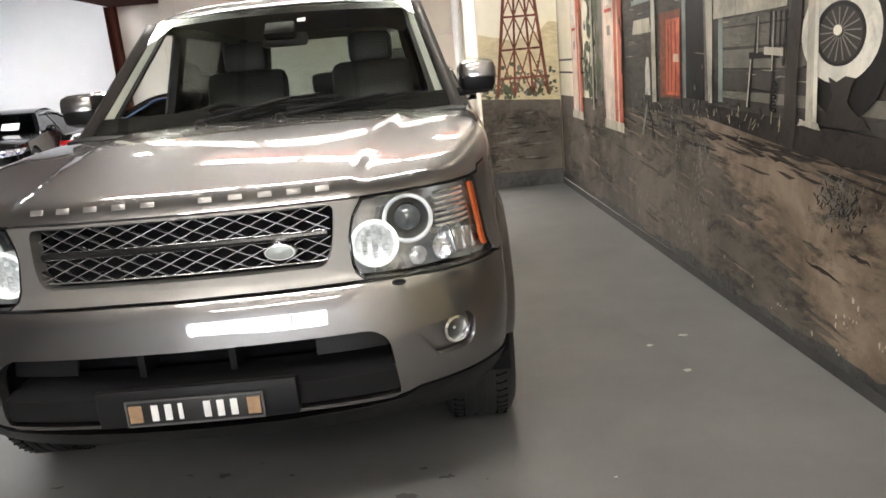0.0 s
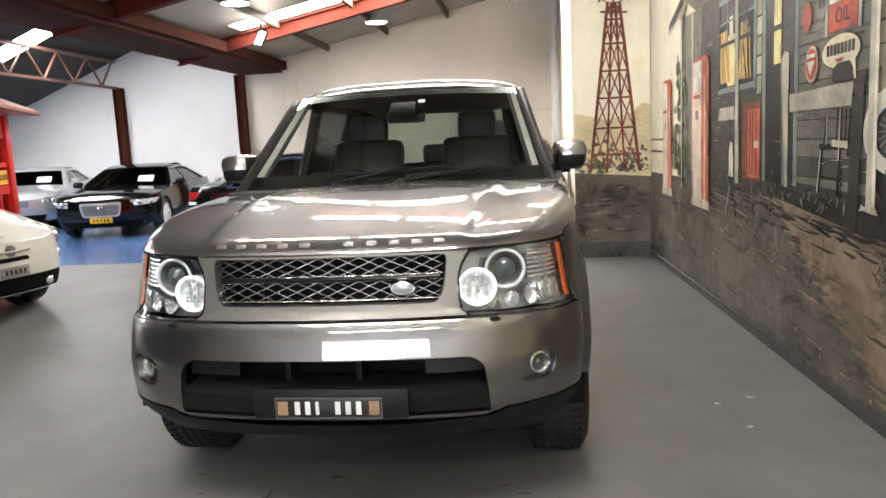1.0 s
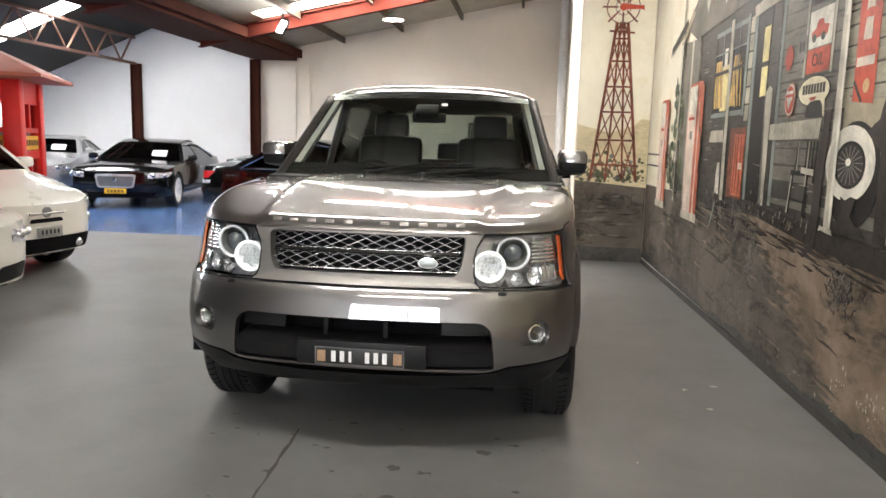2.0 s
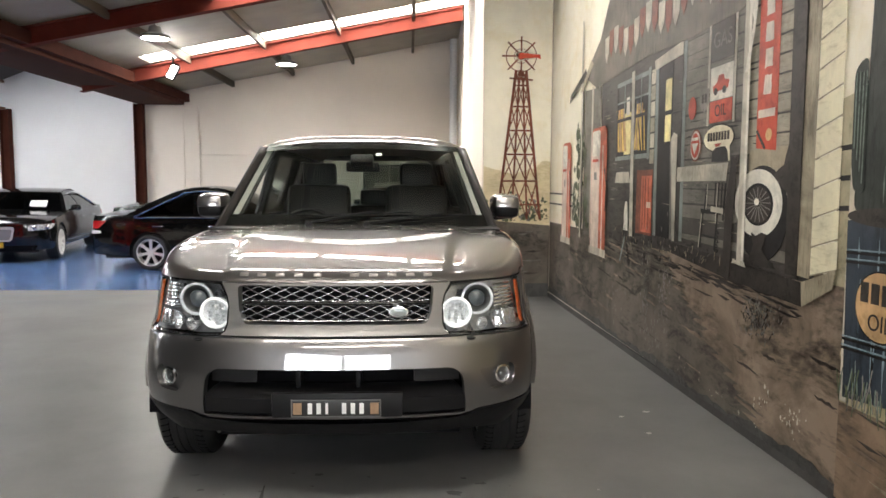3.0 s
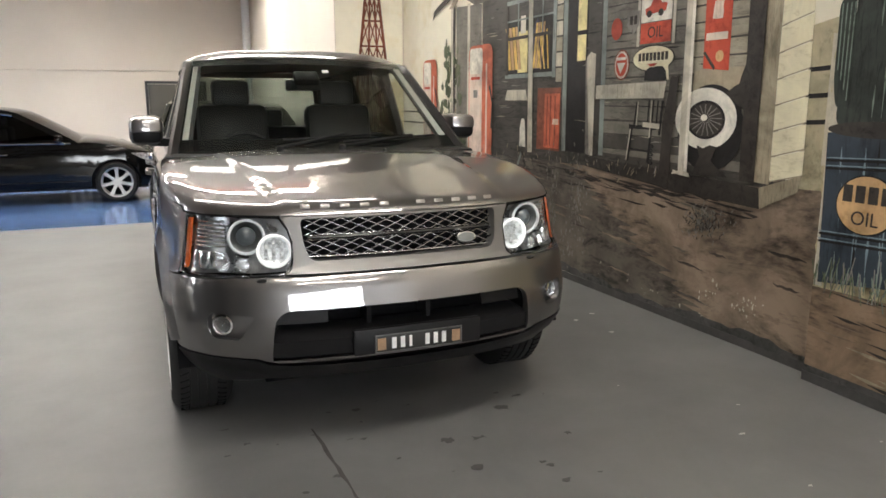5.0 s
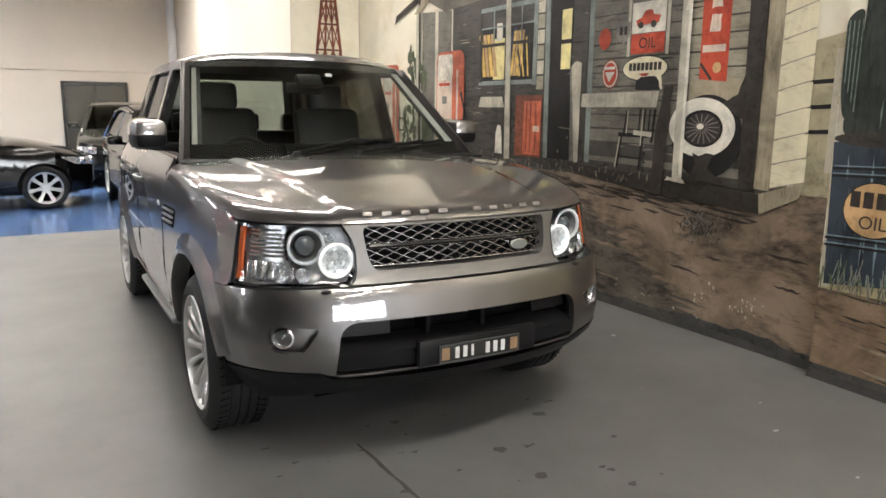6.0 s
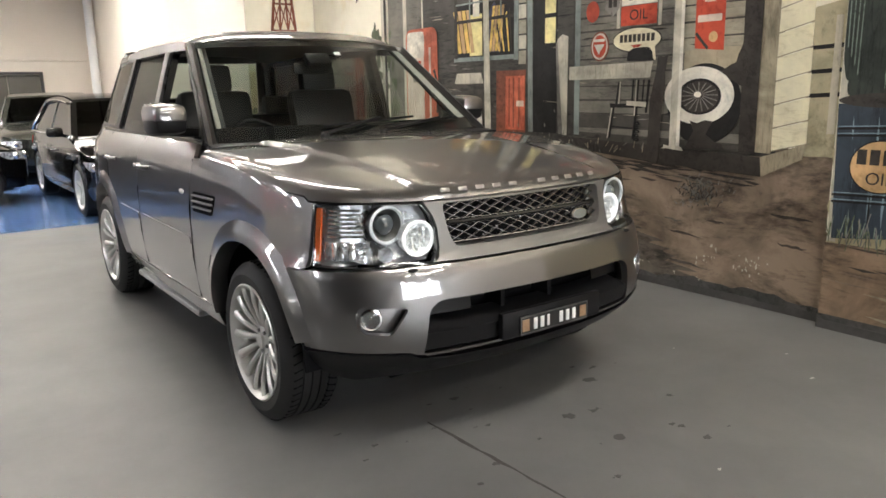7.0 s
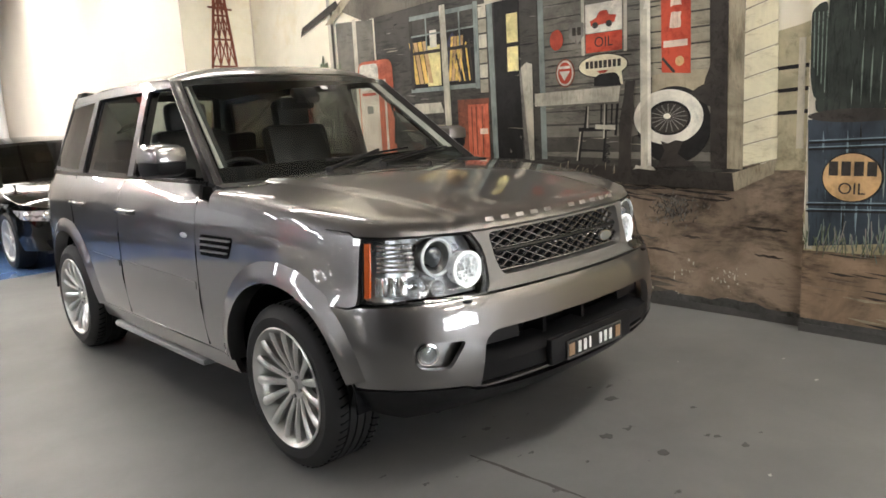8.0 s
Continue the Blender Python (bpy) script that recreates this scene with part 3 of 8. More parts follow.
def skin(s, z, out=0.0):
    """A point on the body's skin: s along the plan from the nose (minus: the other side), z up, out: proud of it."""
    p, n = plan_at(s)
    w = smoothstep(0.65, 1.7, abs(s))
    d = table(NOSE, z) * (1 - w) + table(FLANK, z) * w
    if abs(s) > 5.0:
        d += 0.25 * smoothstep(0.9, 1.7, z) * smoothstep(5.0, 5.4, abs(s))
    q = p + n * (d - out)
    return Vector((q.x, q.y, z))


S0 = ARC[14 * 9] - PLAN[14 * 9].y     # flank: s = y + S0


def flank_s(y):
    return y + S0


def mirror(loop):
    return [(-a, b) for a, b in reversed(loop)]


def skin_part(name, loops, material, parent, label="", out=0.0, thick=0.02, step=0.06, both=False):
    made = []
    for sgn in ((1, -1) if both else (1,)):
        lp = loops if sgn > 0 else [mirror(l) for l in loops]
        bm = patch_bm(lp, lambda a, b, t, o=out: skin(a, b, o + t), step, thick)
        made.append(part(name, bm, material, parent, label))
    return made


HUB_F, HUB_R, HUB_Z, ARCH = 0.893, 3.638, 0.326, 0.468


def arch_line(hub, r, a0, a1, n=20):
    c = flank_s(hub)
    return [(c + r * math.cos(a), HUB_Z + r * math.sin(a)) for a in (a0 + (a1 - a0) * k / n for k in range(n + 1))]


def seam_z(y):
    """Where bonnet and wing meet."""
    return table([(0.1, 1.005), (0.35, 1.02), (0.8, 1.05), (1.45, 1.10), (1.6, 1.108)], y)


def z_on_arch(hub, s, r=ARCH):
    return HUB_Z + math.sqrt(max(0, r * r - (s - flank_s(hub)) ** 2))


# wings
gap = 0.004
lamp_s = 1.1
wing = [(lamp_s + gap, 1.0), (lamp_s + gap, 0.757), (lamp_s + 0.035, 0.748)]
a_start = math.asin((0.738 - HUB_Z) / ARCH)
wing += [(flank_s(HUB_F) - ARCH * math.cos(a_start), 0.738)]
wing += arch_line(HUB_F, ARCH, math.pi - a_start, 0.03, 22)[1:]
wing += [(flank_s(1.6), 0.37), (flank_s(1.6), 1.104)]
wing += [(flank_s(y), seam_z(y) - gap) for y in (1.4, 1.2, 0.9, 0.6, 0.45)] + [(1.13, 1.013)]
skin_part("front_wing", [wing], PAINT, suv, both=True)

# doors and rear quarter
d1 = [(flank_s(1.6) + gap, 0.37), (flank_s(2.62), 0.37), (flank_s(2.62), 1.17), (flank_s(1.66), 1.17), (flank_s(1.6) + gap, 1.112)]
a_r = 0.03
d2 = [(flank_s(2.62) + gap, 0.37)] + list(reversed(arch_line(HUB_R, ARCH, math.pi * 0.62, math.pi - a_r, 12))) + [(flank_s(3.44), 0.86), (flank_s(3.52), 1.17), (flank_s(2.62) + gap, 1.17)]
quarter = [(flank_s(3.44) + gap, 0.86)] + arch_line(HUB_R, ARCH, math.pi * 0.612, 0.03, 16) + [(flank_s(4.2), 0.4), (5.2, 0.42), (ARC[-1], 0.42), (ARC[-1], 1.17), (flank_s(3.52) + gap, 1.17)]
doors = skin_part("front_door", [d1], PAINT, suv, both=True)
rdoors = skin_part("rear_door", [d2], PAINT, suv, both=True)
skin_part("rear_quarter", [quarter], PAINT, suv, both=True, step=0.09)
for sgn, door, y in ((1, doors[0], 2.46), (-1, doors[1], 2.46), (1, rdoors[0], 3.3), (-1, rdoors[1], 3.3)):
    bm = bmesh.new()
    pts = [skin(sgn * flank_s(y + d), 1.0 + h, o) for d, h, o in ((-0.11, -0.004, 0.0), (-0.09, 0.0, 0.03), (0, 0.004, 0.035), (0.09, 0.004, 0.03), (0.11, 0.0, 0.0))]
    add_tube(bm, pts, 0.014, 10)
    part("handle", bm, PAINT, door, "body-coloured door handle")
for sgn, ds in ((1, (doors[0], rdoors[0])), (-1, (doors[1], rdoors[1]))):
    for door, y0, y1 in ((ds[0], 1.63, 2.6), (ds[1], 2.65, 3.18)):
        bm = patch_bm([rounded([(flank_s(y0), 0.66), (flank_s(y1), 0.675), (flank_s(y1), 0.705), (flank_s(y0), 0.70)], 0.01)] if sgn > 0 else
                      [mirror(rounded([(flank_s(y0), 0.66), (flank_s(y1), 0.675), (flank_s(y1), 0.705), (flank_s(y0), 0.70)], 0.01))], lambda a, b, t: skin(a, b, 0.005 + t), 0.1, 0.006)
        part("side_moulding", bm, PAINT, door)

# dark shut lines round bonnet and doors
for sgn in (1, -1):
    lines = [[(flank_s(y), seam_z(y) - 0.001) for y in (1.45, 1.3, 1.1, 0.9, 0.7, 0.55, 0.45)] + [(1.13, 1.008), (1.05, 1.005), (0.9, 1.005), (0.7, 1.003), (0.55, 1.0)],
             [(flank_s(1.602), z) for z in (0.38, 0.6, 0.85, 1.1)], [(flank_s(2.622), z) for z in (0.38, 0.6, 0.85, 1.16)], [(flank_s(3.442), 0.86), (flank_s(3.48), 1.0), (flank_s(3.522), 1.16)]]
    for pts in lines:
        bm = bmesh.new()
        add_tube(bm, [skin(sgn * a, b, 0.0015) for a, b in pts], 0.0042, 6)
        part("shut_line", bm, DARK_BAY, suv, "dark shut line")

# wheel arch lips
a_b = math.asin((0.436 - HUB_Z) / (ARCH + 0.012))
for hub in (HUB_F, HUB_R):
    for sgn in (1, -1):
        bm = bmesh.new()
        rr = [(ARCH + 0.1, -0.003), (ARCH + 0.075, 0.0035), (ARCH + 0.045, 0.0125), (ARCH + 0.02, 0.02), (ARCH - 0.002, 0.022), (ARCH - 0.01, -0.06)]
        a_lo, a_hi = 0.05, math.pi - (a_b + 0.03 if hub == HUB_F else 0.05)
        add_grid(bm, lambda u, v: skin(sgn * (flank_s(hub) + rr[int(v)][0] * math.cos(u)), HUB_Z + rr[int(v)][0] * math.sin(u), rr[int(v)][1]), steps(a_lo, a_hi, 44), range(6))
        part("arch_lip", bm, PAINT, suv)

# sill and side step
for sgn in (1, -1):
    bm = patch_bm([[(flank_s(1.37), 0.27), (flank_s(3.165), 0.27), (flank_s(3.165), 0.366), (flank_s(1.37), 0.366)]] if sgn > 0 else [mirror([(flank_s(1.37), 0.27), (flank_s(3.165), 0.27), (flank_s(3.165), 0.366), (flank_s(1.37), 0.366)])],
                  lambda a, b, t: skin(a, b, 0.006 + t), 0.1, 0.03)
    part("sill", bm, PAINT, suv)
    bm = bmesh.new()
    add_beam(bm, (sgn * 0.875, 1.75, 0.24), (sgn * 0.875, 3.0, 0.24), 0.12, 0.035, 0.012)
    part("side_step", bm, mat("satin_silver_plastic", (0.4, 0.4, 0.4), 0.5, 0.3, 0.05, 4, 200), suv, "pale silver side step")

# front bumper with the intake and fog lamp openings
intake = rounded([(-0.60, 0.405), (0.60, 0.405), (0.575, 0.60), (0.53, 0.632), (-0.53, 0.632), (-0.575, 0.60)], 0.03, 4)
fog_r = rounded([(0.725, 0.512), (0.835, 0.518), (0.862, 0.55), (0.864, 0.6), (0.845, 0.626), (0.655, 0.612)], 0.022, 4)
corner_line = [(flank_s(HUB_F) + (ARCH + 0.004) * math.cos(a), HUB_Z + (ARCH + 0.004) * math.sin(a)) for a in (math.pi - a_b - (a_start - 0.012 - a_b) * k / 8 for k in range(9))]
right = [(0.625, 0.418), (0.66, 0.432), (0.80, 0.438), (0.95, 0.442)] + corner_line + [(1.14, 0.741), (1.09, 0.75), (0.6, 0.762)]
bumper = right + mirror(right)
bumper_ob = skin_part("front_bumper", [bumper, intake, fog_r, mirror(fog_r)], PAINT, suv, thick=0.03, step=0.03)[0]
# lower black lip
lip_full = [(0.62, 0.305), (0.95, 0.275), (flank_s(HUB_F) - 0.395, 0.33), (flank_s(HUB_F) - ARCH - 0.002, 0.42), (0.95, 0.436), (0.80, 0.432), (0.66, 0.424), (0.61, 0.4), (0.5, 0.39), (0.25, 0.378),
            (-0.25, 0.378), (-0.5, 0.39), (-0.61, 0.4), (-0.66, 0.424), (-0.80, 0.432), (-0.95, 0.436), (-flank_s(HUB_F) + ARCH + 0.002, 0.42), (-flank_s(HUB_F) + 0.395, 0.33), (-0.95, 0.275), (-0.62, 0.305), (-0.3, 0.30), (0.3, 0.30)]
skin_part("lower_lip", [lip_full], BLACK_PLASTIC, suv, "black plastic lower lip", out=0.006, thick=0.04)
# intake: dark bay, horizontal bars
bm = bmesh.new()
add_grid(bm, lambda u, v: skin(u, v, -0.22), steps(-0.64, 0.64, 12), steps(0.33, 0.68, 4))
thicken(bm, 0.02)
intake_ob = part("lower_intake", bm, DARK_BAY, suv, "black open lower intake")
bar = rounded([(-0.60, 0.43), (0.60, 0.43), (0.59, 0.535), (-0.59, 0.535)], 0.02, 3)
bm = patch_bm([bar], lambda a, b, t: skin(a, b, -0.012 - 0.10 * smoothstep(0.50, 0.54, b) + t), 0.05, 0.05)
part("intake_bar", bm, BLACK_PLASTIC, intake_ob, "black horizontal intake bar")
for u in (-0.17, 0.1):
    bm = bmesh.new()
    add_box(bm, u, 0.16, 0.58, 0.02, 0.12, 0.1)
    part("intake_rib", bm, BLACK_PLASTIC, intake_ob)
for sgn in (1, -1):
    bm = bmesh.new()
    add_grid(bm, lambda u, v: skin(sgn * u, v, -0.06 - 0.1 * (v - 0.53)), steps(0.36, 0.58, 6), steps(0.56, 0.615, 3))
    thicken(bm, 0.01)
    part("air_duct", bm, BLACK_PLASTIC, intake_ob)

for sgn in (1, -1):
    bm = bmesh.new()
    bmesh.ops.create_uvsphere(bm, u_segments=12, v_segments=8, radius=1, matrix=Matrix.Translation(skin(sgn * 0.63, 0.752, 0.0)) @ Matrix.Diagonal((0.022, 0.018, 0.008, 1)))
    part("lamp_washer", bm, BLACK_PLASTIC, bumper_ob)

# number plate, its writing as plain bars
plate = group_at("number_plate")
plate.parent = suv
py = -0.03
bm = bmesh.new()
add_box(bm, 0.016, py + 0.03, 0.482, 0.57, 0.03, 0.11, bev=0.006)
part("plate_holder", bm, BLACK_PLASTIC, plate, "black plate holder")
bm = bmesh.new()
add_box(bm, 0.012, py + 0.008, 0.472, 0.385, 0.008, 0.076, bev=0.002)
part("plate_sheet", bm, PLATE_BLACK, plate, "black number plate with pale bars")
for c, w in ((-0.105, 0.026), (-0.067, 0.026), (-0.032, 0.016), (0.043, 0.026), (0.081, 0.026), (0.119, 0.026)):
    box("plate_bar", c + 0.004, py + 0.002, 0.472, w * 0.72, 0.004, 0.047, PLATE_WHITE, plate, "plain pale bar")
bm = patch_bm([[(-0.195, -0.039), (0.195, -0.039), (0.195, 0.039), (-0.195, 0.039)], [(-0.19, -0.034), (0.19, -0.034), (0.19, 0.034), (-0.19, 0.034)]], lambda a, b, t: Vector((0.012 + a, py + 0.001 - t, 0.472 + b)), 1, 0.006)
part("plate_rim", bm, mat("plate_rim_grey", (0.12, 0.12, 0.12), 0.35, 0.5, 0.05, 20, 200), plate, "thin grey plate rim", smooth=False)
for c in (-0.155, 0.179):
    box("plate_emblem", c, py + 0.002, 0.472, 0.036, 0.004, 0.05, PLATE_TAN, plate, "tan end panel")

# fog lamps
for sgn in (1, -1):
    c = skin(sgn * 0.808, 0.57, -0.03)
    fog = group_at("fog_lamp")
    fog.parent = suv
    fog.location = c
    fog.scale = (0.76, 0.76, 0.76)
    fog.rotation_euler = (0, 0, sgn * radians(28))
    bm = bmesh.new()
    add_grid(bm, lambda u, v: skin(sgn * u, v, -0.055 + 0.03 * (u - 0.7) / 0.2) - c, steps(0.63, 0.89, 6), steps(0.49, 0.64, 4))
    thicken(bm, 0.01)
    cup = part("lamp_recess", bm, PAINT, suv)
    cup.location = c
    bm = bmesh.new()
    add_lathe(bm, [(0.0, 0.05), (0.03, 0.045), (0.044, 0.0), (0.048, -0.006), (0.05, 0.0), (0.05, 0.05)], "y", 28, closed=False)
    part("reflector", bm, REFLECTOR, fog)
    bm = bmesh.new()
    add_lathe(bm, [(0.0, -0.012), (0.03, -0.009), (0.046, -0.002), (0.046, 0.002), (0.0, -0.006)], "y", 28)
    part("lens", bm, CLEAR_GLASS, fog)
    bm = bmesh.new()
    bmesh.ops.create_uvsphere(bm, u_segments=12, v_segments=8, radius=0.013, matrix=pose(0, 0.022, 0))
    part("bulb", bm, CHROME, fog)
    bm = bmesh.new()
    add_lathe(bm, [(0.046, -0.012), (0.056, -0.009), (0.058, 0.0), (0.047, 0.0)], "y", 28)
    part("bezel", bm, CHROME, fog, "bright ring round the lens")

# grille panel
gr = rounded([(-0.42, 0.818), (0.42, 0.818), (0.447, 0.87), (0.465, 0.99), (-0.465, 0.99), (-0.447, 0.87)], 0.028, 4)
gp_side = [(0.526, 0.772), (0.504, 0.79), (0.497, 0.82), (0.498, 0.9), (0.512, 0.945), (0.548, 0.998)]
gp = gp_side + mirror(gp_side)
grille = group_at("front_grille")
grille.parent = suv
skin_part("grille_surround", [gp, gr], mat("pale_grey_satin_paint", (0.2, 0.193, 0.185), 0.42, 0.6, 0.04, 3, 300, coat=0.2), grille, "satin grey grille surround", out=0.004, thick=0.05, step=0.05)
bm = bmesh.new()
add_grid(bm, lambda u, v: skin(u, v, -0.075), steps(-0.46, 0.46, 10), steps(0.80, 1.0, 4))
thicken(bm, 0.01)
part("grille_back", bm, DARK_BAY, grille)
for z0, z1 in ((0.918, 0.985), (0.832, 0.9)):
    bm = bmesh.new()
    n_cell = 11
    for i in range(n_cell):
        for h in range(4):
            za, zb = z0 + (z1 - z0) * h / 4, z0 + (z1 - z0) * (h + 1) / 4
            for k in range(2):
                x0 = -0.446 + 0.892 * (i + 0.5 * k) / n_cell
                up = (k + h) % 2 == 0
                add_beam(bm, skin(x0, za if up else zb, -0.024), skin(x0 + 0.446 / n_cell, zb if up else za, -0.024), 0.016, 0.0024)
    for z in (z0, z1):
        pts = [skin(-0.435 + 0.87 * k / 10, z, -0.02) for k in range(11)]
        add_tube(bm, pts, 0.0028, 6)
    part("grille_mesh", bm, mat("grille_silver", (0.5, 0.5, 0.51), 0.24, 0.95, 0.05, 30, 200), grille, "silver diamond grille mesh", angle=25)
bm = bmesh.new()
pts = [skin(-0.435 + 0.87 * k / 10, 0.909, -0.018) for k in range(11)]
add_tube(bm, pts, 0.011, 8)
part("grille_bar", bm, GLOSS_BLACK, grille)
bm = bmesh.new()
c = skin(0.29, 0.873, 0.002)
add_lathe(bm, [(0.0, -0.008), (0.9, -0.005), (1.0, 0.004), (0.95, 0.02), (0.0, 0.02)], "y", 28)
for v in bm.verts:
    v.co = Vector((v.co.x * 0.05, v.co.y, v.co.z * 0.026)) + c
badge = part("badge", bm, CHROME, grille, "oval silver badge")
bm = bmesh.new()
add_lathe(bm, [(0.0, -0.011), (0.78, -0.009), (0.8, 0.0), (0.0, 0.0)], "y", 28)
for v in bm.verts:
    v.co = Vector((v.co.x * 0.05, v.co.y, v.co.z * 0.026)) + c
part("badge_field", bm, mat("badge_grey", (0.3, 0.32, 0.31), 0.3, 0.6, 0.05, 10, 100), badge)

# head lamps
lamp_loop = [(0.532, 0.768), (0.70, 0.762), (0.90, 0.762), (1.05, 0.763), (1.082, 0.768), (1.092, 0.90), (1.097, 1.0), (0.85, 1.003), (0.70, 1.0), (0.556, 0.994), (0.518, 0.945), (0.503, 0.9), (0.503, 0.822), (0.512, 0.79)]
for sgn in (1, -1):
    lamp = group_at("head_lamp")
    lamp.parent = suv
    lp = lamp_loop if sgn > 0 else mirror(lamp_loop)
    bm = patch_bm([lp], lambda a, b, t: skin(a, b, -0.085 + 0.06 * smoothstep(0.85, 1.04, abs(a)) + t), 0.03, 0.01)
    part("lamp_back", bm, mat("lamp_bay_grey", (0.36, 0.36, 0.375), 0.28, 0.85, 0.5, 14, 60), lamp, "dark grey lamp bay")
    bm = patch_bm([lp], lambda a, b, t: skin(a, b, 0.004 + t), 0.045, 0)
    part("lens_cover", bm, CLEAR_GLASS, lamp, "clear curved lamp cover")
    # black rim under the cover
    inner = [(0.80 + (a - 0.80) * 0.986, 0.882 + (b - 0.882) * 0.968) for a, b in lamp_loop]
    bm = patch_bm([lp, inner if sgn > 0 else mirror(inner)], lambda a, b, t: skin(a, b, 0.0 + t), 0.05, 0.03)
    part("lamp_rim", bm, GLOSS_BLACK, lamp)
    for s0, z0, r, name, lit in ((0.582, 0.860, 0.064, "main_beam", True), (0.716, 0.915, 0.068, "dipped_beam", False)):
        c = skin(sgn * s0, z0, -0.02)
        unit = group_at(name)
        unit.parent = lamp
        unit.location = c + (Vector((0, 0.0, 0)) if lit else Vector((0, 0.012, 0)))
        unit.rotation_euler = (0, 0, sgn * radians(4))
        bm = bmesh.new()
        ri = 0.95
        add_lathe(bm, [(r * 1.12, -0.004), (r * 1.1, 0.004), (r * ri, 0.006), (r * ri * 0.98, -0.002), (r * (ri + 1.1) / 2, -0.008)], "y", 40)
        ring = part("light_ring", bm, LED_WHITE if lit else LED_DIM, unit, "glowing white light ring")
        bm = bmesh.new()
        if lit:
            add_lathe(bm, [(0.0, 0.035), (r * 0.45, 0.03), (r * 0.9, 0.008), (r, 0.004), (r, 0.05), (0.0, 0.06)], "y", 40)
            part("reflector", bm, LED_CUP, unit, "bright faceted reflector")
            bm = bmesh.new()
            for i in range(-3, 4):
                for j in range(-3, 4):
                    if i * i + j * j < 10:
                        tip = Euler((0.3 * math.sin(3.1 * i + 5.3 * j), 0, 0.3 * math.cos(4.7 * i - 2.9 * j))).to_matrix().to_4x4()
                        add_box(bm, i * 0.25 * r, 0.02 - 0.006 * (i * i + j * j) / 9, j * 0.25 * r, 0.21 * r, 0.006, 0.21 * r, tip)
            part("facets", bm, mat("lamp_facets", (0.75, 0.76, 0.78), 0.3, 0.6, 0.3, 80, 200), unit)
        else:
            add_lathe(bm, [(0.0, 0.05), (r * 0.5, 0.05), (r * 0.98, 0.004), (r * 1.0, 0.05), (0.0, 0.06)], "y", 40)
            part("reflector", bm, DULL_STEEL, unit)
            bm = bmesh.new()
            add_lathe(bm, [(0.0, -0.008), (r * 0.35, -0.002), (r * 0.58, 0.015), (r * 0.62, 0.05), (0.0, 0.05)], "y", 32)
            part("projector_lens", bm, mat("projector_glass", (0.08, 0.09, 0.1), 0.04, 0.0, 0.1, 30, 100, coat=1.0), unit, "dark glassy projector lens")
    # outer reflectors
    for s0, z0, r in ((0.85, 0.815, 0.042), (0.735, 0.803, 0.03)):
        bm = bmesh.new()
        p, n = plan_at(sgn * s0)
        add_lathe(bm, [(0.004, 0.042), (r * 0.45, 0.036), (r * 0.8, 0.016), (r, 0.0)], "y", 13, closed=False)
        bmesh.ops.rotate(bm, verts=bm.verts, cent=(0, 0, 0), matrix=Matrix.Rotation(math.atan2(n.y, n.x) - math.pi / 2, 3, "Z"))
        bmesh.ops.translate(bm, verts=bm.verts, vec=skin(sgn * s0, z0, -0.03))
        part("side_reflector", bm, REFLECTOR, lamp, "faceted chrome side reflector", smooth=False)
    for k in range(7):
        bm = bmesh.new()
        z = 0.875 + 0.0165 * k
        a0, a1 = sgn * (0.83 + 0.004 * k), sgn * 1.035
        add_tube(bm, [skin(a0 + (a1 - a0) * i / 5, z, -0.03) for i in range(6)], 0.0058, 6)
        part("chrome_fin", bm, REFLECTOR, lamp)
    for k in range(5):
        bm = bmesh.new()
        s0 = sgn * (0.905 + 0.03 * k)
        p, n = plan_at(s0)
        turn = Euler((radians(-14 + 9 * (k % 2)), 0, math.atan2(n.y, n.x) - math.pi / 2 + 0.35 * (-1) ** k)).to_matrix().to_4x4()
        add_box(bm, *skin(s0, 0.818, -0.034), 0.03, 0.02, 0.075, turn, 0.004)
        part("chrome_facet", bm, REFLECTOR, lamp, "bright chrome reflector block")
    am = rounded([(1.05, 0.782), (1.076, 0.782), (1.087, 0.985), (1.06, 0.985)], 0.004, 3)
    bm = patch_bm([am if sgn > 0 else mirror(am)], lambda a, b, t: skin(a, b, -0.006 + t), 0.04, 0.01)
    part("indicator", bm, AMBER, lamp, "amber indicator lens")

# bonnet
BON_END = 1.44


BON_RISE = [(0.0, 1.0044), (0.06, 1.0175), (0.12, 1.0302), (0.2, 1.0466), (0.3, 1.0661), (0.4, 1.0843), (0.5, 1.1008), (0.6, 1.1154), (0.7, 1.1283), (0.8, 1.1397), (0.9, 1.1496), (1.0, 1.1583), (1.1, 1.1655), (1.2, 1.1714), (1.3, 1.1759), (1.4, 1.179), (1.5, 1.1809)]
BON_EDGE = [(0.1, 1.002), (0.35, 1.01), (0.8, 1.035), (1.45, 1.075)]
LIP_RISE = [(0.0, 0.0), (0.004, 0.014), (0.009, 0.03), (0.016, 0.047), (0.025, 0.063), (0.037, 0.077), (0.055, 0.089), (0.08, 0.098), (0.11, 0.103), (0.15, 0.105)]


def bonnet_z(u, v):
    crease = 0.476 + 0.11 * v
    return table(BON_RISE, v) - 0.022 * (abs(u) / 0.9) ** 2 + 0.011 * (1 - smoothstep(crease - 0.01 - 0.03 * (1 - smoothstep(0.1, 0.4, v)), crease + 0.016 + 0.03 * (1 - smoothstep(0.1, 0.4, v)), abs(u)))


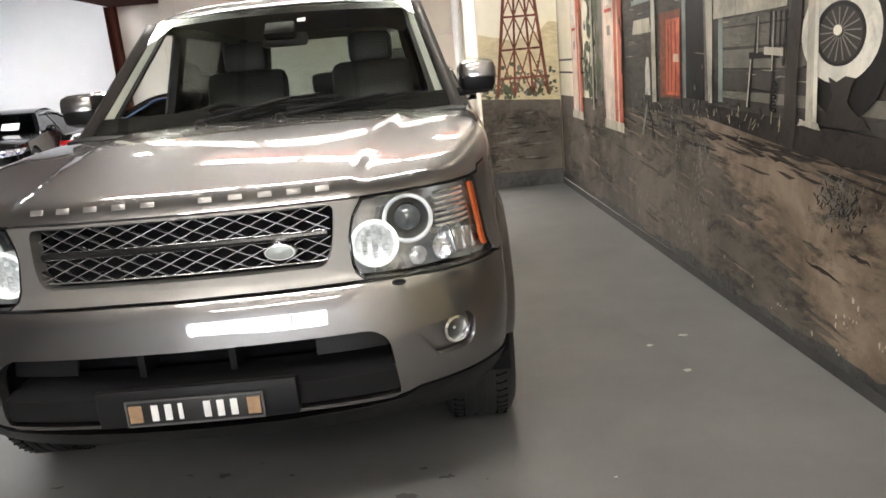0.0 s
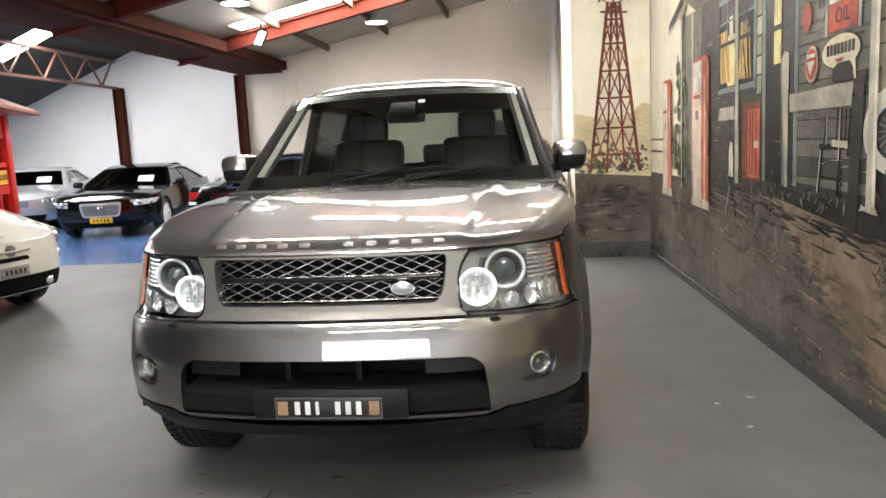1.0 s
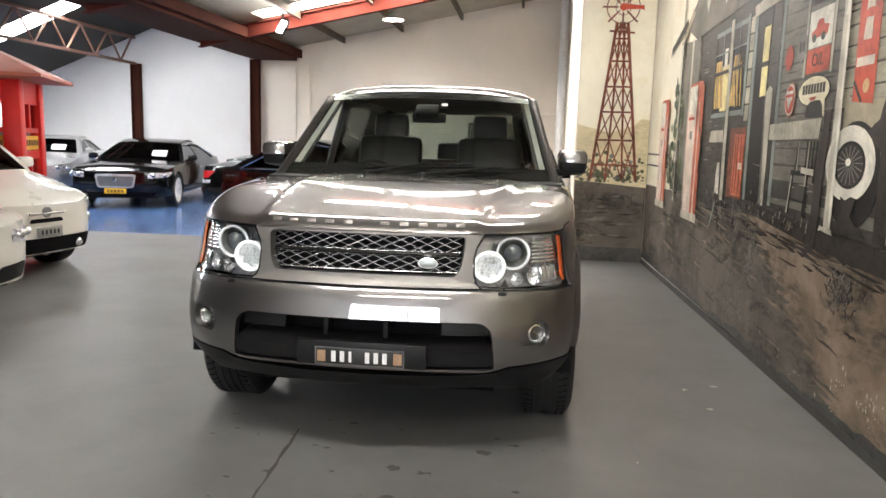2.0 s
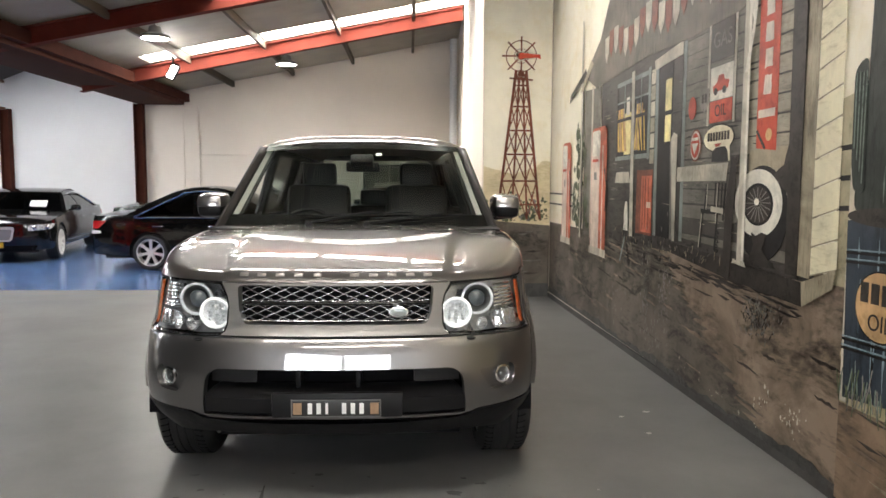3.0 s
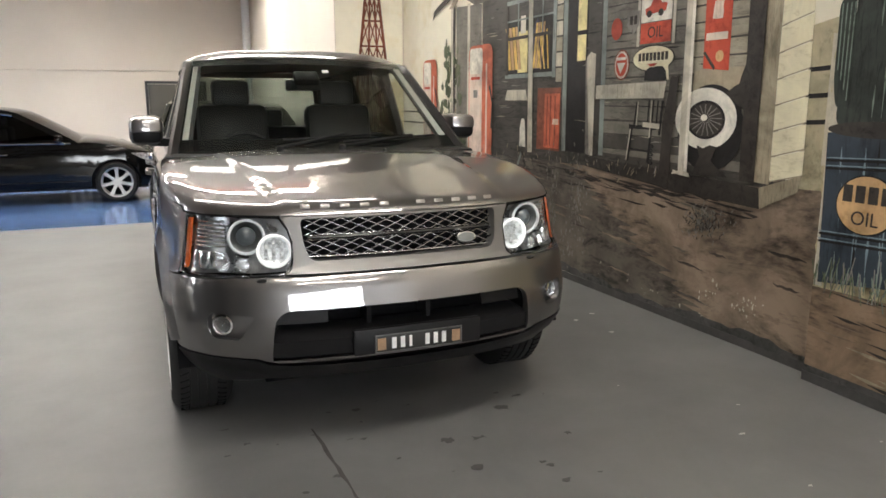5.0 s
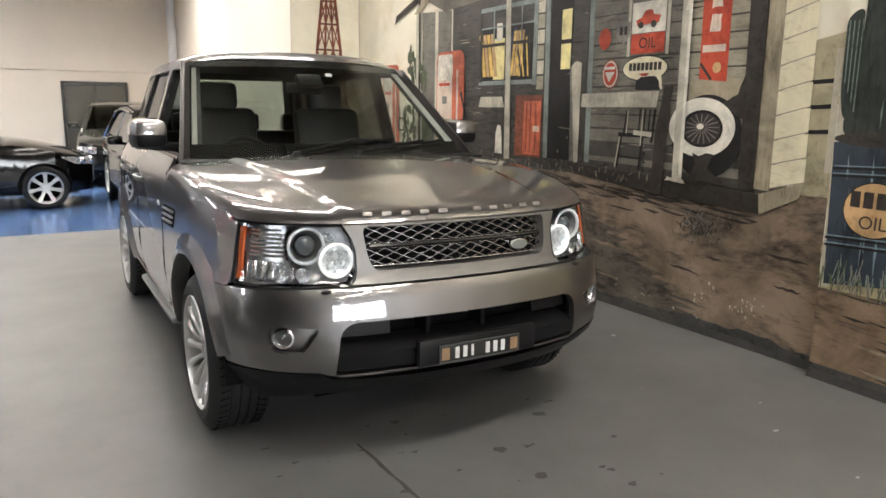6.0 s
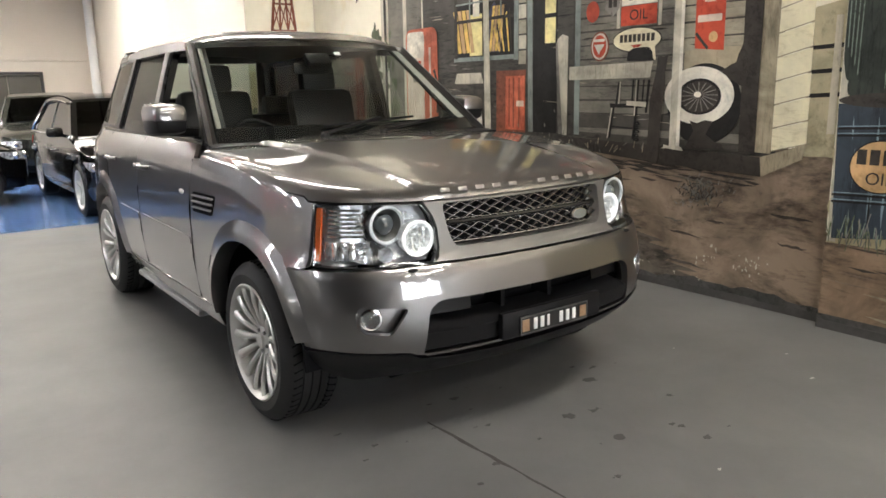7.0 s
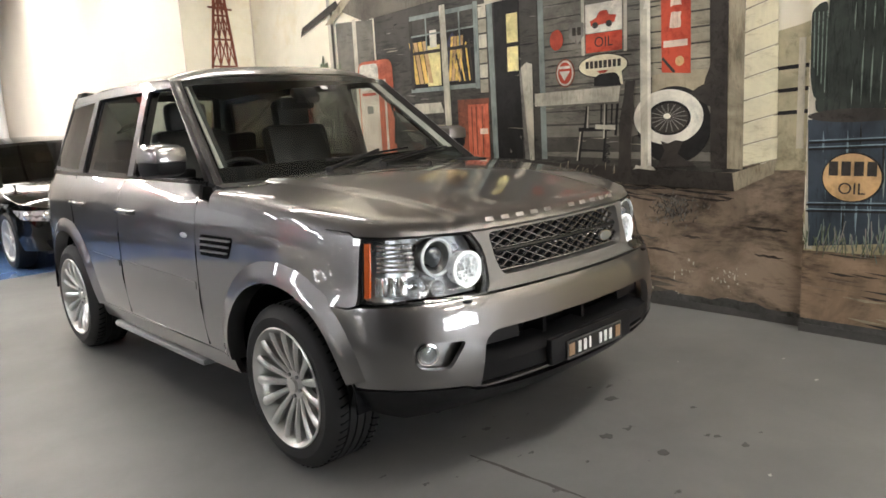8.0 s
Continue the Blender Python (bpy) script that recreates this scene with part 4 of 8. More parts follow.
LIP_D = [(d, table(LIP_RISE, d)) for d in (0.0, 0.003, 0.006, 0.012, 0.018, 0.026, 0.035, 0.047, 0.06, 0.08, 0.1, 0.125, 0.15)]
s_end = flank_s(BON_END)
ss = steps(-s_end, s_end, 220)
rows = []
for d, h in LIP_D:
    row = []
    for s in ss:
        e = skin(s, 1.004)
        p, n = plan_at(s)
        q = Vector((e.x, e.y, 0)) + n * d * (1 - 0.45 * smoothstep(0.25, 0.8, e.y))
        drop = bonnet_z(e.x, e.y) - table(BON_EDGE, e.y)
        row.append(Vector((q.x, q.y, bonnet_z(q.x, q.y) - drop * (1 - h / 0.105))))
    rows.append(row)
bm = bmesh.new()
vr = [[bm.verts.new(p) for p in row] for row in rows]
for a, b in zip(vr, vr[1:]):
    for i in range(len(ss) - 1):
        bm.faces.new((a[i], a[i + 1], b[i + 1], b[i]))
N = len(ss) - 1
inner_row = vr[-1]
cols = 70
prev = None
for i in range(N // 2):
    a, b = inner_row[i], inner_row[N - i]
    line = [a]
    for k in range(1, cols):
        q = a.co.lerp(b.co, k / cols)
        line.append(bm.verts.new((q.x, q.y, bonnet_z(q.x, q.y))))
    line.append(b)
    if prev:
        for k in range(cols):
            bm.faces.new((prev[k], prev[k + 1], line[k + 1], line[k]))
    prev = line
apex = inner_row[N // 2]
for k in range(cols):
    bm.faces.new((prev[k], prev[k + 1], apex))
bmesh.ops.remove_doubles(bm, verts=bm.verts, dist=1e-5)
bonnet = part("bonnet", bm, PAINT, suv, angle=50)
# bonnet lettering stands as plain bars
for i in range(11):
    if i == 5:
        continue
    bm = bmesh.new()
    s = -0.435 + 0.087 * i
    pts = [(skin(s + ds, 1.004).x, skin(s + ds, 1.004).y) for ds in (-0.02, 0.02)]
    z = 1.037
    c = Vector(((pts[0][0] + pts[1][0]) / 2, (pts[0][1] + pts[1][1]) / 2 + 0.0095, z))
    add_box(bm, *c, 0.04, 0.004, 0.017, Euler((radians(-26), 0, math.atan2(pts[1][1] - pts[0][1], pts[1][0] - pts[0][0]))).to_matrix().to_4x4(), 0.0015)
    part("letter_bar", bm, mat("letter_silver", (0.3, 0.29, 0.28), 0.4, 0.7, 0.05, 20, 200), bonnet, "plain silver bar")
for u in (-0.26, 0.28):
    bm = bmesh.new()
    bmesh.ops.create_uvsphere(bm, u_segments=12, v_segments=6, radius=0.011, matrix=pose(u, 1.25, bonnet_z(u, 1.25)))
    part("washer_jet", bm, BLACK_PLASTIC, bonnet)

# cowl and inner dark body
bm = bmesh.new()
add_grid(bm, lambda u, v: (u * (0.9 - 0.02 * v), 1.40 + 0.19 * v - 0.06 * (1 - u * u) * 0 + 0.0, 1.165 + 0.018 * v), steps(-1, 1, 10), steps(0, 1, 3))
thicken(bm, 0.02)
part("scuttle", bm, BLACK_PLASTIC, suv, "black scuttle panel below the windscreen")
bm = bmesh.new()
add_box(bm, 0, 0.93, 0.66, 1.2, 0.9, 0.6)
add_box(bm, 0, 2.7, 0.62, 1.66, 2.8, 0.75)
add_box(bm, 0, 4.25, 0.62, 1.1, 0.5, 0.5)
add_box(bm, 0, 2.4, 0.31, 1.16, 4.1, 0.16)
add_box(bm, 0, 2.235, 0.31, 1.7, 1.8, 0.16)
body_core = part("underbody", bm, DARK_BAY, suv, "dark underbody and inner structure")

# greenhouse


HOUSE_IN = [(2.6, 0.0), (3.2, 0.004), (3.7, 0.016), (4.1, 0.046), (4.36, 0.1), (4.6, 0.18)]     # drawn in towards the tail


def house(y, z, out=0.0):
    return 0.872 - (z - 1.165) * (0.295 + 0.1 * smoothstep(2.6, 4.4, y)) - table(HOUSE_IN, y) + out


def house_pt(sgn):
    return lambda a, b, t: Vector((sgn * (house(a, b) + t), a, b))


def house_part(name, loops, material, parent, label="", out=0.0, thick=0.012, step=0.2, both=True):
    for sgn in (1, -1):
        bm = patch_bm(loops, lambda a, b, t: Vector((sgn * (house(a, b, out) + t), a, b)), step, thick)
        part(name, bm, material, parent, label)


def a_line(z):
    return 1.50 + (z - 1.165) * 1.30


def d_line(z):
    return 4.50 - (z - 1.165) * 0.56


win_f = rounded([(a_line(1.19) + 0.14, 1.195), (2.55, 1.195), (2.52, 1.655), (a_line(1.655) + 0.09, 1.65)], 0.03, 4)
win_r = rounded([(2.66, 1.195), (3.44, 1.195), (3.40, 1.65), (2.62, 1.655)], 0.03, 4)
win_q = rounded([(3.58, 1.20), (d_line(1.2) - 0.16, 1.215), (d_line(1.62) - 0.10, 1.62), (3.52, 1.645)], 0.03, 4)
frame_all = [(a_line(1.165) + 0.02, 1.165), (d_line(1.165), 1.165), (d_line(1.70), 1.70), (a_line(1.70) + 0.02, 1.70)]


def wider(lp, d):
    ca, cb = sum(p[0] for p in lp) / len(lp), sum(p[1] for p in lp) / len(lp)
    wa, wb = max(abs(p[0] - ca) for p in lp), max(abs(p[1] - cb) for p in lp)
    return [(ca + (a - ca) * (1 + d / wa), cb + (b - cb) * (1 + d * 0.4 / wb)) for a, b in lp]


# body colour with shade put in, in place of bright skylight reflections
FRAME_SHADED = mat("dark_frame_tone", (0.045, 0.042, 0.041), 0.3, 0.3, 0.06, 3, 300, spec=0.35)
house_part("window_frame", [frame_all, wider(win_f, 0.03), wider(win_r, 0.03), win_q], FRAME_SHADED, suv, "window frames, body colour darkened for dull reflections", thick=0.015)
house_part("window_seal", [frame_all, win_f, win_r, win_q], GLOSS_BLACK, suv, "black window seals", out=-0.018, thick=0.04)
house_part("cant_rail", [[(a_line(1.665) + 0.03, 1.668), (d_line(1.66), 1.65), (d_line(1.69), 1.682), (3.5, 1.708), (3.0, 1.715), (a_line(1.70) + 0.07, 1.715), (a_line(1.68) + 0.04, 1.69)]], PAINT, suv, out=0.008, thick=0.03)
house_part("door_pillar", [[(2.565, 1.185), (2.645, 1.185), (2.62, 1.668), (2.54, 1.668)]], PAINT, suv, "body-coloured pillar between the doors", out=0.003, thick=0.012)
house_part("belt_strip", [[(a_line(1.17) + 0.1, 1.163), (4.44, 1.163), (4.43, 1.185), (a_line(1.17) + 0.1, 1.185)]], GLOSS_BLACK, suv, out=0.012)
house_part("rear_pillar", [[(d_line(1.165) - 0.15, 1.165), (d_line(1.165), 1.165), (d_line(1.70), 1.70), (d_line(1.70) - 0.09, 1.70)]], PAINT, suv, out=0.006, thick=0.02)
for sgn in (1, -1):
    for name, lp, gm in (("front_side_window", win_f, DOOR_GLASS), ("rear_side_window", win_r, REAR_GLASS), ("quarter_window", win_q, DARK_GLASS)):
        down = 0.425 if sgn < 0 and name == "front_side_window" else 0.0
        bm = patch_bm([lp], lambda a, b, t: Vector((sgn * (house(a, b - down, (-0.002 if name == "quarter_window" else -0.02) if down == 0 else -0.045) + t), a, b - down)), 0.3, 0)
        part(name, bm, gm, suv, "tinted side glass" if down == 0 else "side glass wound down into the door")
    # windscreen pillars: body colour, darkened as if they mirrored something dark
    bm = bmesh.new()
    prof = [(0.0, 0.0), (0.05, -0.035), (0.075, -0.02), (0.06, 0.05), (0.0, 0.09), (-0.02, 0.05)]

    def pillar(u, v):
        z = 1.13 + 0.572 * v
        o, b = prof[int(u) % 6]
        return Vector((sgn * (house(a_line(z), z) - 0.032 + o * 0.7), a_line(z) + b, z))

    add_grid(bm, pillar, range(7), steps(0, 1, 8))
    bmesh.ops.remove_doubles(bm, verts=bm.verts, dist=1e-5)
    bmesh.ops.holes_fill(bm, edges=bm.edges)
    part("windscreen_pillar", bm, FRAME_SHADED, suv, "windscreen pillar, body colour darkened for dull reflections", angle=60)


PALE_TRIM = mat("pale_cabin_trim", (0.6, 0.59, 0.55), 0.7, 0, 0.05, 8, 200)


def screen(u, v, out=0.0):
    """Windscreen: u across, -1 to 1, v up, 0 to 1."""
    z = 1.185 + 0.525 * v
    hw = house(a_line(z), z) - 0.034
    y = a_line(z) - 0.10 * (1 - u * u) - 0.012
    return Vector((u * hw, y - out * 0.8, z + 0.02 * (1 - u * u) * v + out * 0.6))


bm = bmesh.new()
add_grid(bm, screen, steps(-1, 1, 24), steps(0, 1, 8))
part("windscreen", bm, TINT_GLASS, suv, "clear windscreen with a small sticker")
bm = bmesh.new()
for v0, v1 in ((-0.03, 0.12), (0.93, 1.0)):
    add_grid(bm, lambda u, v: screen(u, v, -0.006), steps(-1, 1, 24), steps(v0, v1, 2))
part("screen_border", bm, GLOSS_BLACK, suv, "black border of the windscreen")
bm = bmesh.new()
c = screen(0.17, 0.84, 0.004)
add_box(bm, *c, 0.042, 0.002, 0.03, Euler((radians(-52), 0, 0)).to_matrix().to_4x4())
part("screen_sticker", bm, PLATE_WHITE, suv, "small white sticker")
for sgn in (1, -1):
    bm = bmesh.new()
    add_grid(bm, lambda u, v: screen(sgn * (0.988 - 0.042 * u), v, -0.012) + Vector((0, 0.045 * u, 0)), [0.0, 0.5, 1.0], steps(0.11, 0.96, 8))
    thicken(bm, 0.008)
    part("pillar_trim", bm, PALE_TRIM, suv, "pale inner pillar trim")
    # dark sheet added behind the pale trim, standing in for cabin shade
    bm = bmesh.new()
    add_grid(bm, lambda u, v: screen(sgn * u, v, -0.032), [0.92, 0.95, 0.985], steps(0.05, 0.98, 8))
    thicken(bm, 0.012)
    part("pillar_backing", bm, LEATHER, suv)
# sensor box and mirror behind the glass
bm = bmesh.new()
c = screen(0.0, 0.82, -0.05)
add_box(bm, *c, 0.16, 0.05, 0.1, Euler((radians(-50), 0, 0)).to_matrix().to_4x4(), 0.015)
part("sensor_box", bm, BLACK_PLASTIC, suv)
bm = bmesh.new()
add_box(bm, 0.0, c.y + 0.1, 1.56, 0.24, 0.03, 0.07, bev=0.015)
part("rear_view_mirror", bm, BLACK_PLASTIC, suv)

# roof
R0, R1 = a_line(1.735) - 0.02, d_line(1.735)


def roof_pt(u, v):
    y = R0 + (R1 - R0) * v
    hw = house(y, 1.735) + 0.004
    fall = 0.055 * max(0, 1 - v / 0.075) ** 2.3 * (1 - 0.55 * u ** 6) + 0.04 * smoothstep(0.55, 1.0, v)
    edge = 0.052 * abs(u) ** 6
    yy = y - (0.115 * (1 - u * u) * (1 - v) ** 3)
    return Vector((u * hw, yy, 1.79 - 0.018 * u * u - edge - fall))


bm = bmesh.new()
us = [-1, -0.985, -0.96, -0.92, -0.86, -0.7, -0.5, -0.25, 0, 0.25, 0.5, 0.7, 0.86, 0.92, 0.96, 0.985, 1]
add_grid(bm, roof_pt, us, [0, 0.004, 0.008, 0.013, 0.02, 0.028, 0.037, 0.046, 0.06, 0.075, 0.1, 0.13, 0.25, 0.4, 0.6, 0.75, 0.85, 0.93, 1])
part("roof", bm, PAINT, suv, angle=60)
bm = bmesh.new()
add_grid(bm, lambda u, v: roof_pt(u, v) - Vector((0, 0, 0.035)), steps(-0.98, 0.98, 6), steps(0.03, 0.98, 4))
part("headlining", bm, LINING, suv, "pale headlining")

# tailgate with rear window
def tail(u, v, out=0.0):
    z = 1.165 + 0.57 * v
    return Vector((u * (house(d_line(z), z) - 0.004), d_line(z) + 0.1 * (1 - u * u) + out, z))


bm = bmesh.new()
add_grid(bm, tail, [-1, -0.86], steps(0, 1, 4))
add_grid(bm, tail, [0.86, 1], steps(0, 1, 4))
add_grid(bm, tail, steps(-0.86, 0.86, 6), [0, 0.08])
add_grid(bm, tail, steps(-0.86, 0.86, 6), [0.9, 1])
bmesh.ops.remove_doubles(bm, verts=bm.verts, dist=1e-4)
thicken(bm, 0.03)
tailgate = part("tailgate", bm, PAINT, suv)
bm = bmesh.new()
add_grid(bm, tail, steps(-0.86, 0.86, 6), steps(0.08, 0.9, 4))
part("rear_window", bm, SIDE_GLASS, tailgate, "tinted rear window")

# mirrors
for sgn in (1, -1):
    mir = group_at("door_mirror")
    mir.parent = suv
    mir.location = (sgn * 0.985, 1.84, 1.275)
    bm = bmesh.new()
    add_box(bm, 0, 0, 0.035, 0.195, 0.25, 0.135, bev=0.045)
    for v in bm.verts:
        if v.co.y < 0:
            v.co.x *= 0.9
            v.co.z = 0.035 + (v.co.z - 0.035) * 0.88
    for v in bm.verts:
        v.co.z = max(v.co.z, 0.01)
    part("mirror_cap", bm, PAINT, mir, "body-coloured mirror cap")
    bm = bmesh.new()
    add_box(bm, 0, 0.003, 0.012, 0.188, 0.24, 0.168, bev=0.045)
    for v in bm.verts:
        if v.co.y < 0:
            v.co.x *= 0.9
            v.co.z = 0.02 + (v.co.z - 0.02) * 0.86
        v.co.z = min(v.co.z, 0.09)
    add_beam(bm, (-sgn * 0.17, 0.03, -0.06), (0, 0.0, -0.045), 0.06, 0.05, 0.015)
    part("mirror_foot", bm, BLACK_PLASTIC, mir, "black mirror housing and foot")
    bm = bmesh.new()
    add_box(bm, 0, 0.123, 0.02, 0.15, 0.006, 0.11, bev=0.002)
    part("mirror_glass", bm, CHROME, mir)

# wipers
for base, tip in (((-0.35, 0.0), (0.13, 0.13)), ((0.08, 0.0), (0.66, 0.10))):
    bm = bmesh.new()
    u0, v0 = base
    u1, v1 = tip
    add_tube(bm, [screen(u0 + (u1 - u0) * k / 6, v0 + (v1 - v0) * k / 6, 0.028) for k in range(7)], 0.008, 6)
    add_tube(bm, [screen(u1 - 0.45 + 0.75 * k / 8 if u1 < 0.5 else u1 - 0.55 + 0.75 * k / 8, v1 - 0.045 + 0.05 * k / 8, 0.014) for k in range(9)], 0.007, 6)
    bmesh.ops.create_uvsphere(bm, u_segments=10, v_segments=6, radius=0.022, matrix=Matrix.Translation(screen(u0, v0 - 0.01, 0.02)))
    part("wiper", bm, BLACK_PLASTIC, suv, "black wiper arm and blade")

# side vents and repeaters
for sgn in (1, -1):
    vent = group_at("wing_vent")
    vent.parent = suv
    lp = rounded([(flank_s(1.27), 0.852), (flank_s(1.55), 0.845), (flank_s(1.54), 0.945), (flank_s(1.22), 0.952)], 0.02, 3)
    bm = patch_bm([lp if sgn > 0 else mirror(lp)], lambda a, b, t: skin(a, b, 0.004 + t), 0.06, 0.008)
    part("vent_back", bm, DARK_BAY, vent, "black side vent")
    for i in range(3):
        bm = bmesh.new()
        z = 0.874 + 0.029 * i
        add_beam(bm, skin(sgn * flank_s(1.27 - 0.016 * i), z + 0.004, 0.008), skin(sgn * flank_s(1.525), z - 0.004, 0.008), 0.02, 0.008, 0.003)
        part("vent_fin", bm, DULL_STEEL, vent)
    bm = bmesh.new()
    bmesh.ops.create_uvsphere(bm, u_segments=12, v_segments=8, radius=1, matrix=Matrix.Translation(skin(sgn * flank_s(1.73), 0.925, 0.0)) @ Matrix.Diagonal((0.008, 0.04, 0.014, 1)))
    part("side_repeater", bm, PLATE_WHITE, suv, "small pale side lamp")

# wheels


def wheel(sgn, y):
    w = group_at("wheel")
    w.parent = suv
    w.location = (sgn * 0.834, y, HUB_Z)
    if sgn < 0:
        w.rotation_euler = (0, 0, math.pi)
    R, half = 0.366, 0.132
    bm = bmesh.new()
    prof = [(0.255, -half + 0.02), (0.27, -half), (0.31, -half - 0.006), (0.346, -half + 0.012), (0.36, -half + 0.03), (R, -half + 0.045)]
    for g in (-0.06, -0.02, 0.02, 0.06):
        prof += [(R, g - 0.006), (R - 0.009, g - 0.005), (R - 0.009, g + 0.005), (R, g + 0.006)]
    prof += [(R, half - 0.045), (0.36, half - 0.03), (0.346, half - 0.012), (0.31, half + 0.006), (0.27, half), (0.255, half - 0.02)]
    add_lathe(bm, prof, "x", 72)
    tyre = part("tyre", bm, RUBBER, w, "black treaded tyre", angle=30)
    # tread cuts across the shoulders
    bm = bmesh.new()
    for k in range(60):
        a = 2 * math.pi * k / 60
        for sx in (-1, 1):
            m = Matrix.Rotation(a, 4, "X") @ Matrix.Translation((sx * 0.082, 0, R - 0.006)) @ Matrix.Rotation(radians(18 * sx), 4, "Z")
            bmesh.ops.create_cube(bm, size=1, matrix=m @ Matrix.Diagonal((0.04, 0.006, 0.013, 1)))
    tagged(part("tread_pattern", bm, DARK_BAY, tyre), kind="stuff")
    bm = bmesh.new()
    add_lathe(bm, [(0.262, half - 0.008), (0.268, half + 0.002), (0.262, half + 0.006), (0.25, half - 0.006), (0.235, half - 0.03), (0.225, half - 0.12), (0.24, -half + 0.02), (0.262, -half + 0.01)], "x", 64, closed=False)
    rim = part("rim", bm, ALLOY, w, "silver many-spoked alloy rim")
    for k in range(15):
        a = 2 * math.pi * k / 15
        bm = bmesh.new()
        nseg = 6
        rows2 = []
        for j in range(nseg + 1):
            t = j / nseg
            rr = 0.055 + (0.25 - 0.055) * t
            hw = 0.013 + 0.010 * t ** 2
            x = half - 0.055 + 0.045 * math.sin(math.pi * 0.5 * t)
            rows2.append([bm.verts.new((x - 0.03, -hw * 0.8, rr)), bm.verts.new((x - 0.006, -hw, rr)), bm.verts.new((x + 0.003, -hw * 0.4, rr)), bm.verts.new((x + 0.003, hw * 0.4, rr)), bm.verts.new((x - 0.006, hw, rr)), bm.verts.new((x - 0.03, hw * 0.8, rr))])
        for r1, r2 in zip(rows2, rows2[1:]):
            for i in range(6):
                bm.faces.new((r1[i], r1[(i + 1) % 6], r2[(i + 1) % 6], r2[i]))
        bmesh.ops.rotate(bm, verts=bm.verts, cent=(0, 0, 0), matrix=Matrix.Rotation(a, 3, "X"))
        part("spoke", bm, ALLOY, rim)
    bm = bmesh.new()
    add_lathe(bm, [(0.0, half - 0.03), (0.03, half - 0.032), (0.034, half - 0.045), (0.065, half - 0.05), (0.07, half - 0.09), (0.0, half - 0.09)], "x", 32)
    part("hub_cap", bm, ALLOY, rim)
    for k in range(5):
        a = 2 * math.pi * (k + 0.5) / 5
        bm = bmesh.new()
        add_rod(bm, (half - 0.07, 0.05 * math.sin(a), 0.05 * math.cos(a)), (half - 0.04, 0.05 * math.sin(a), 0.05 * math.cos(a)), 0.009, 8)
        part("wheel_nut", bm, DULL_STEEL, rim)
    bm = bmesh.new()
    add_lathe(bm, [(0.0, 0.02), (0.19, 0.02), (0.19, 0.0), (0.0, 0.0)], "x", 40)
    part("brake_disc", bm, DULL_STEEL, w, "grey brake disc")
    bm = bmesh.new()
    add_lathe(bm, [(0.24, -0.1), (0.24, -0.11), (0.0, -0.11), (0.0, -0.1)], "x", 32)
    part("wheel_back", bm, DARK_BAY, w)


for sgn in (1, -1):
    for y in (HUB_F, HUB_R):
        wheel(sgn, y)

# wheel housings, open to the outside
for sgn in (1, -1):
    for hub in (HUB_F, HUB_R):
        bm = bmesh.new()
        add_grid(bm, lambda u, v: (sgn * v, hub + (ARCH + 0.02) * math.cos(u), HUB_Z + (ARCH + 0.02) * math.sin(u)), steps(0.0, math.pi, 24), [0.55, 0.94])
        thicken(bm, 0.01)
        part("wheel_housing", bm, DARK_BAY, suv)

# cabin
for sx in (-0.39, 0.39):
    seat = group_at("front_seat")
    seat.parent = suv
    seat.location = (sx, 2.42, 0.75)
    bm = bmesh.new()
    add_box(bm, 0, -0.05, 0.02, 0.52, 0.5, 0.16, bev=0.05)
    part("cushion", bm, LEATHER, seat)
    bm = bmesh.new()
    add_box(bm, 0, 0.3, 0.36, 0.5, 0.14, 0.66, Euler((radians(-14), 0, 0)).to_matrix().to_4x4(), 0.06)
    part("backrest", bm, LEATHER, seat)
    bm = bmesh.new()
    add_box(bm, 0, 0.4, 0.76, 0.27, 0.11, 0.19, Euler((radians(-8), 0, 0)).to_matrix().to_4x4(), 0.04)
    add_rod(bm, (-0.06, 0.4, 0.6), (-0.06, 0.4, 0.7), 0.008)
    add_rod(bm, (0.06, 0.4, 0.6), (0.06, 0.4, 0.7), 0.008)
    part("headrest", bm, LEATHER, seat)
bm = bmesh.new()
add_box(bm, 0, 3.55, 0.95, 1.36, 0.16, 0.6, Euler((radians(-14), 0, 0)).to_matrix().to_4x4(), 0.06)
add_box(bm, 0, 3.3, 0.72, 1.36, 0.5, 0.16, bev=0.05)
for sx in (-0.44, 0.0, 0.44):
    add_box(bm, sx, 3.66, 1.31, 0.25, 0.09, 0.15, bev=0.035)
part("rear_bench", bm, LEATHER, suv, "black leather rear bench")
bm = bmesh.new()
add_box(bm, 0, 1.83, 1.05, 1.56, 0.42, 0.24, bev=0.07)
add_box(bm, -0.39, 1.86, 1.17, 0.4, 0.26, 0.08, bev=0.035)
part("dashboard", bm, BLACK_PLASTIC, suv, "black dashboard")
bm = bmesh.new()
ring = Matrix.Translation((-0.39, 2.07, 1.09)) @ Matrix.Rotation(radians(-28), 4, "X")
pts = [ring @ Vector((0.185 * math.cos(2 * math.pi * k / 28), 0, 0.185 * math.sin(2 * math.pi * k / 28))) for k in range(29)]
add_tube(bm, pts, 0.016, 8)
for a in (0.1, math.pi - 0.1, -math.pi / 2):
    add_tube(bm, [ring @ Vector((0.05 * math.cos(a), 0, 0.05 * math.sin(a))), ring @ Vector((0.18 * math.cos(a), 0, 0.18 * math.sin(a)))], 0.014, 6)
add_box(bm, -0.39, 2.06, 1.09, 0.13, 0.05, 0.12, Matrix.Rotation(radians(-28), 4, "X"), 0.02)
part("steering_wheel", bm, BLACK_PLASTIC, suv, "black steering wheel")

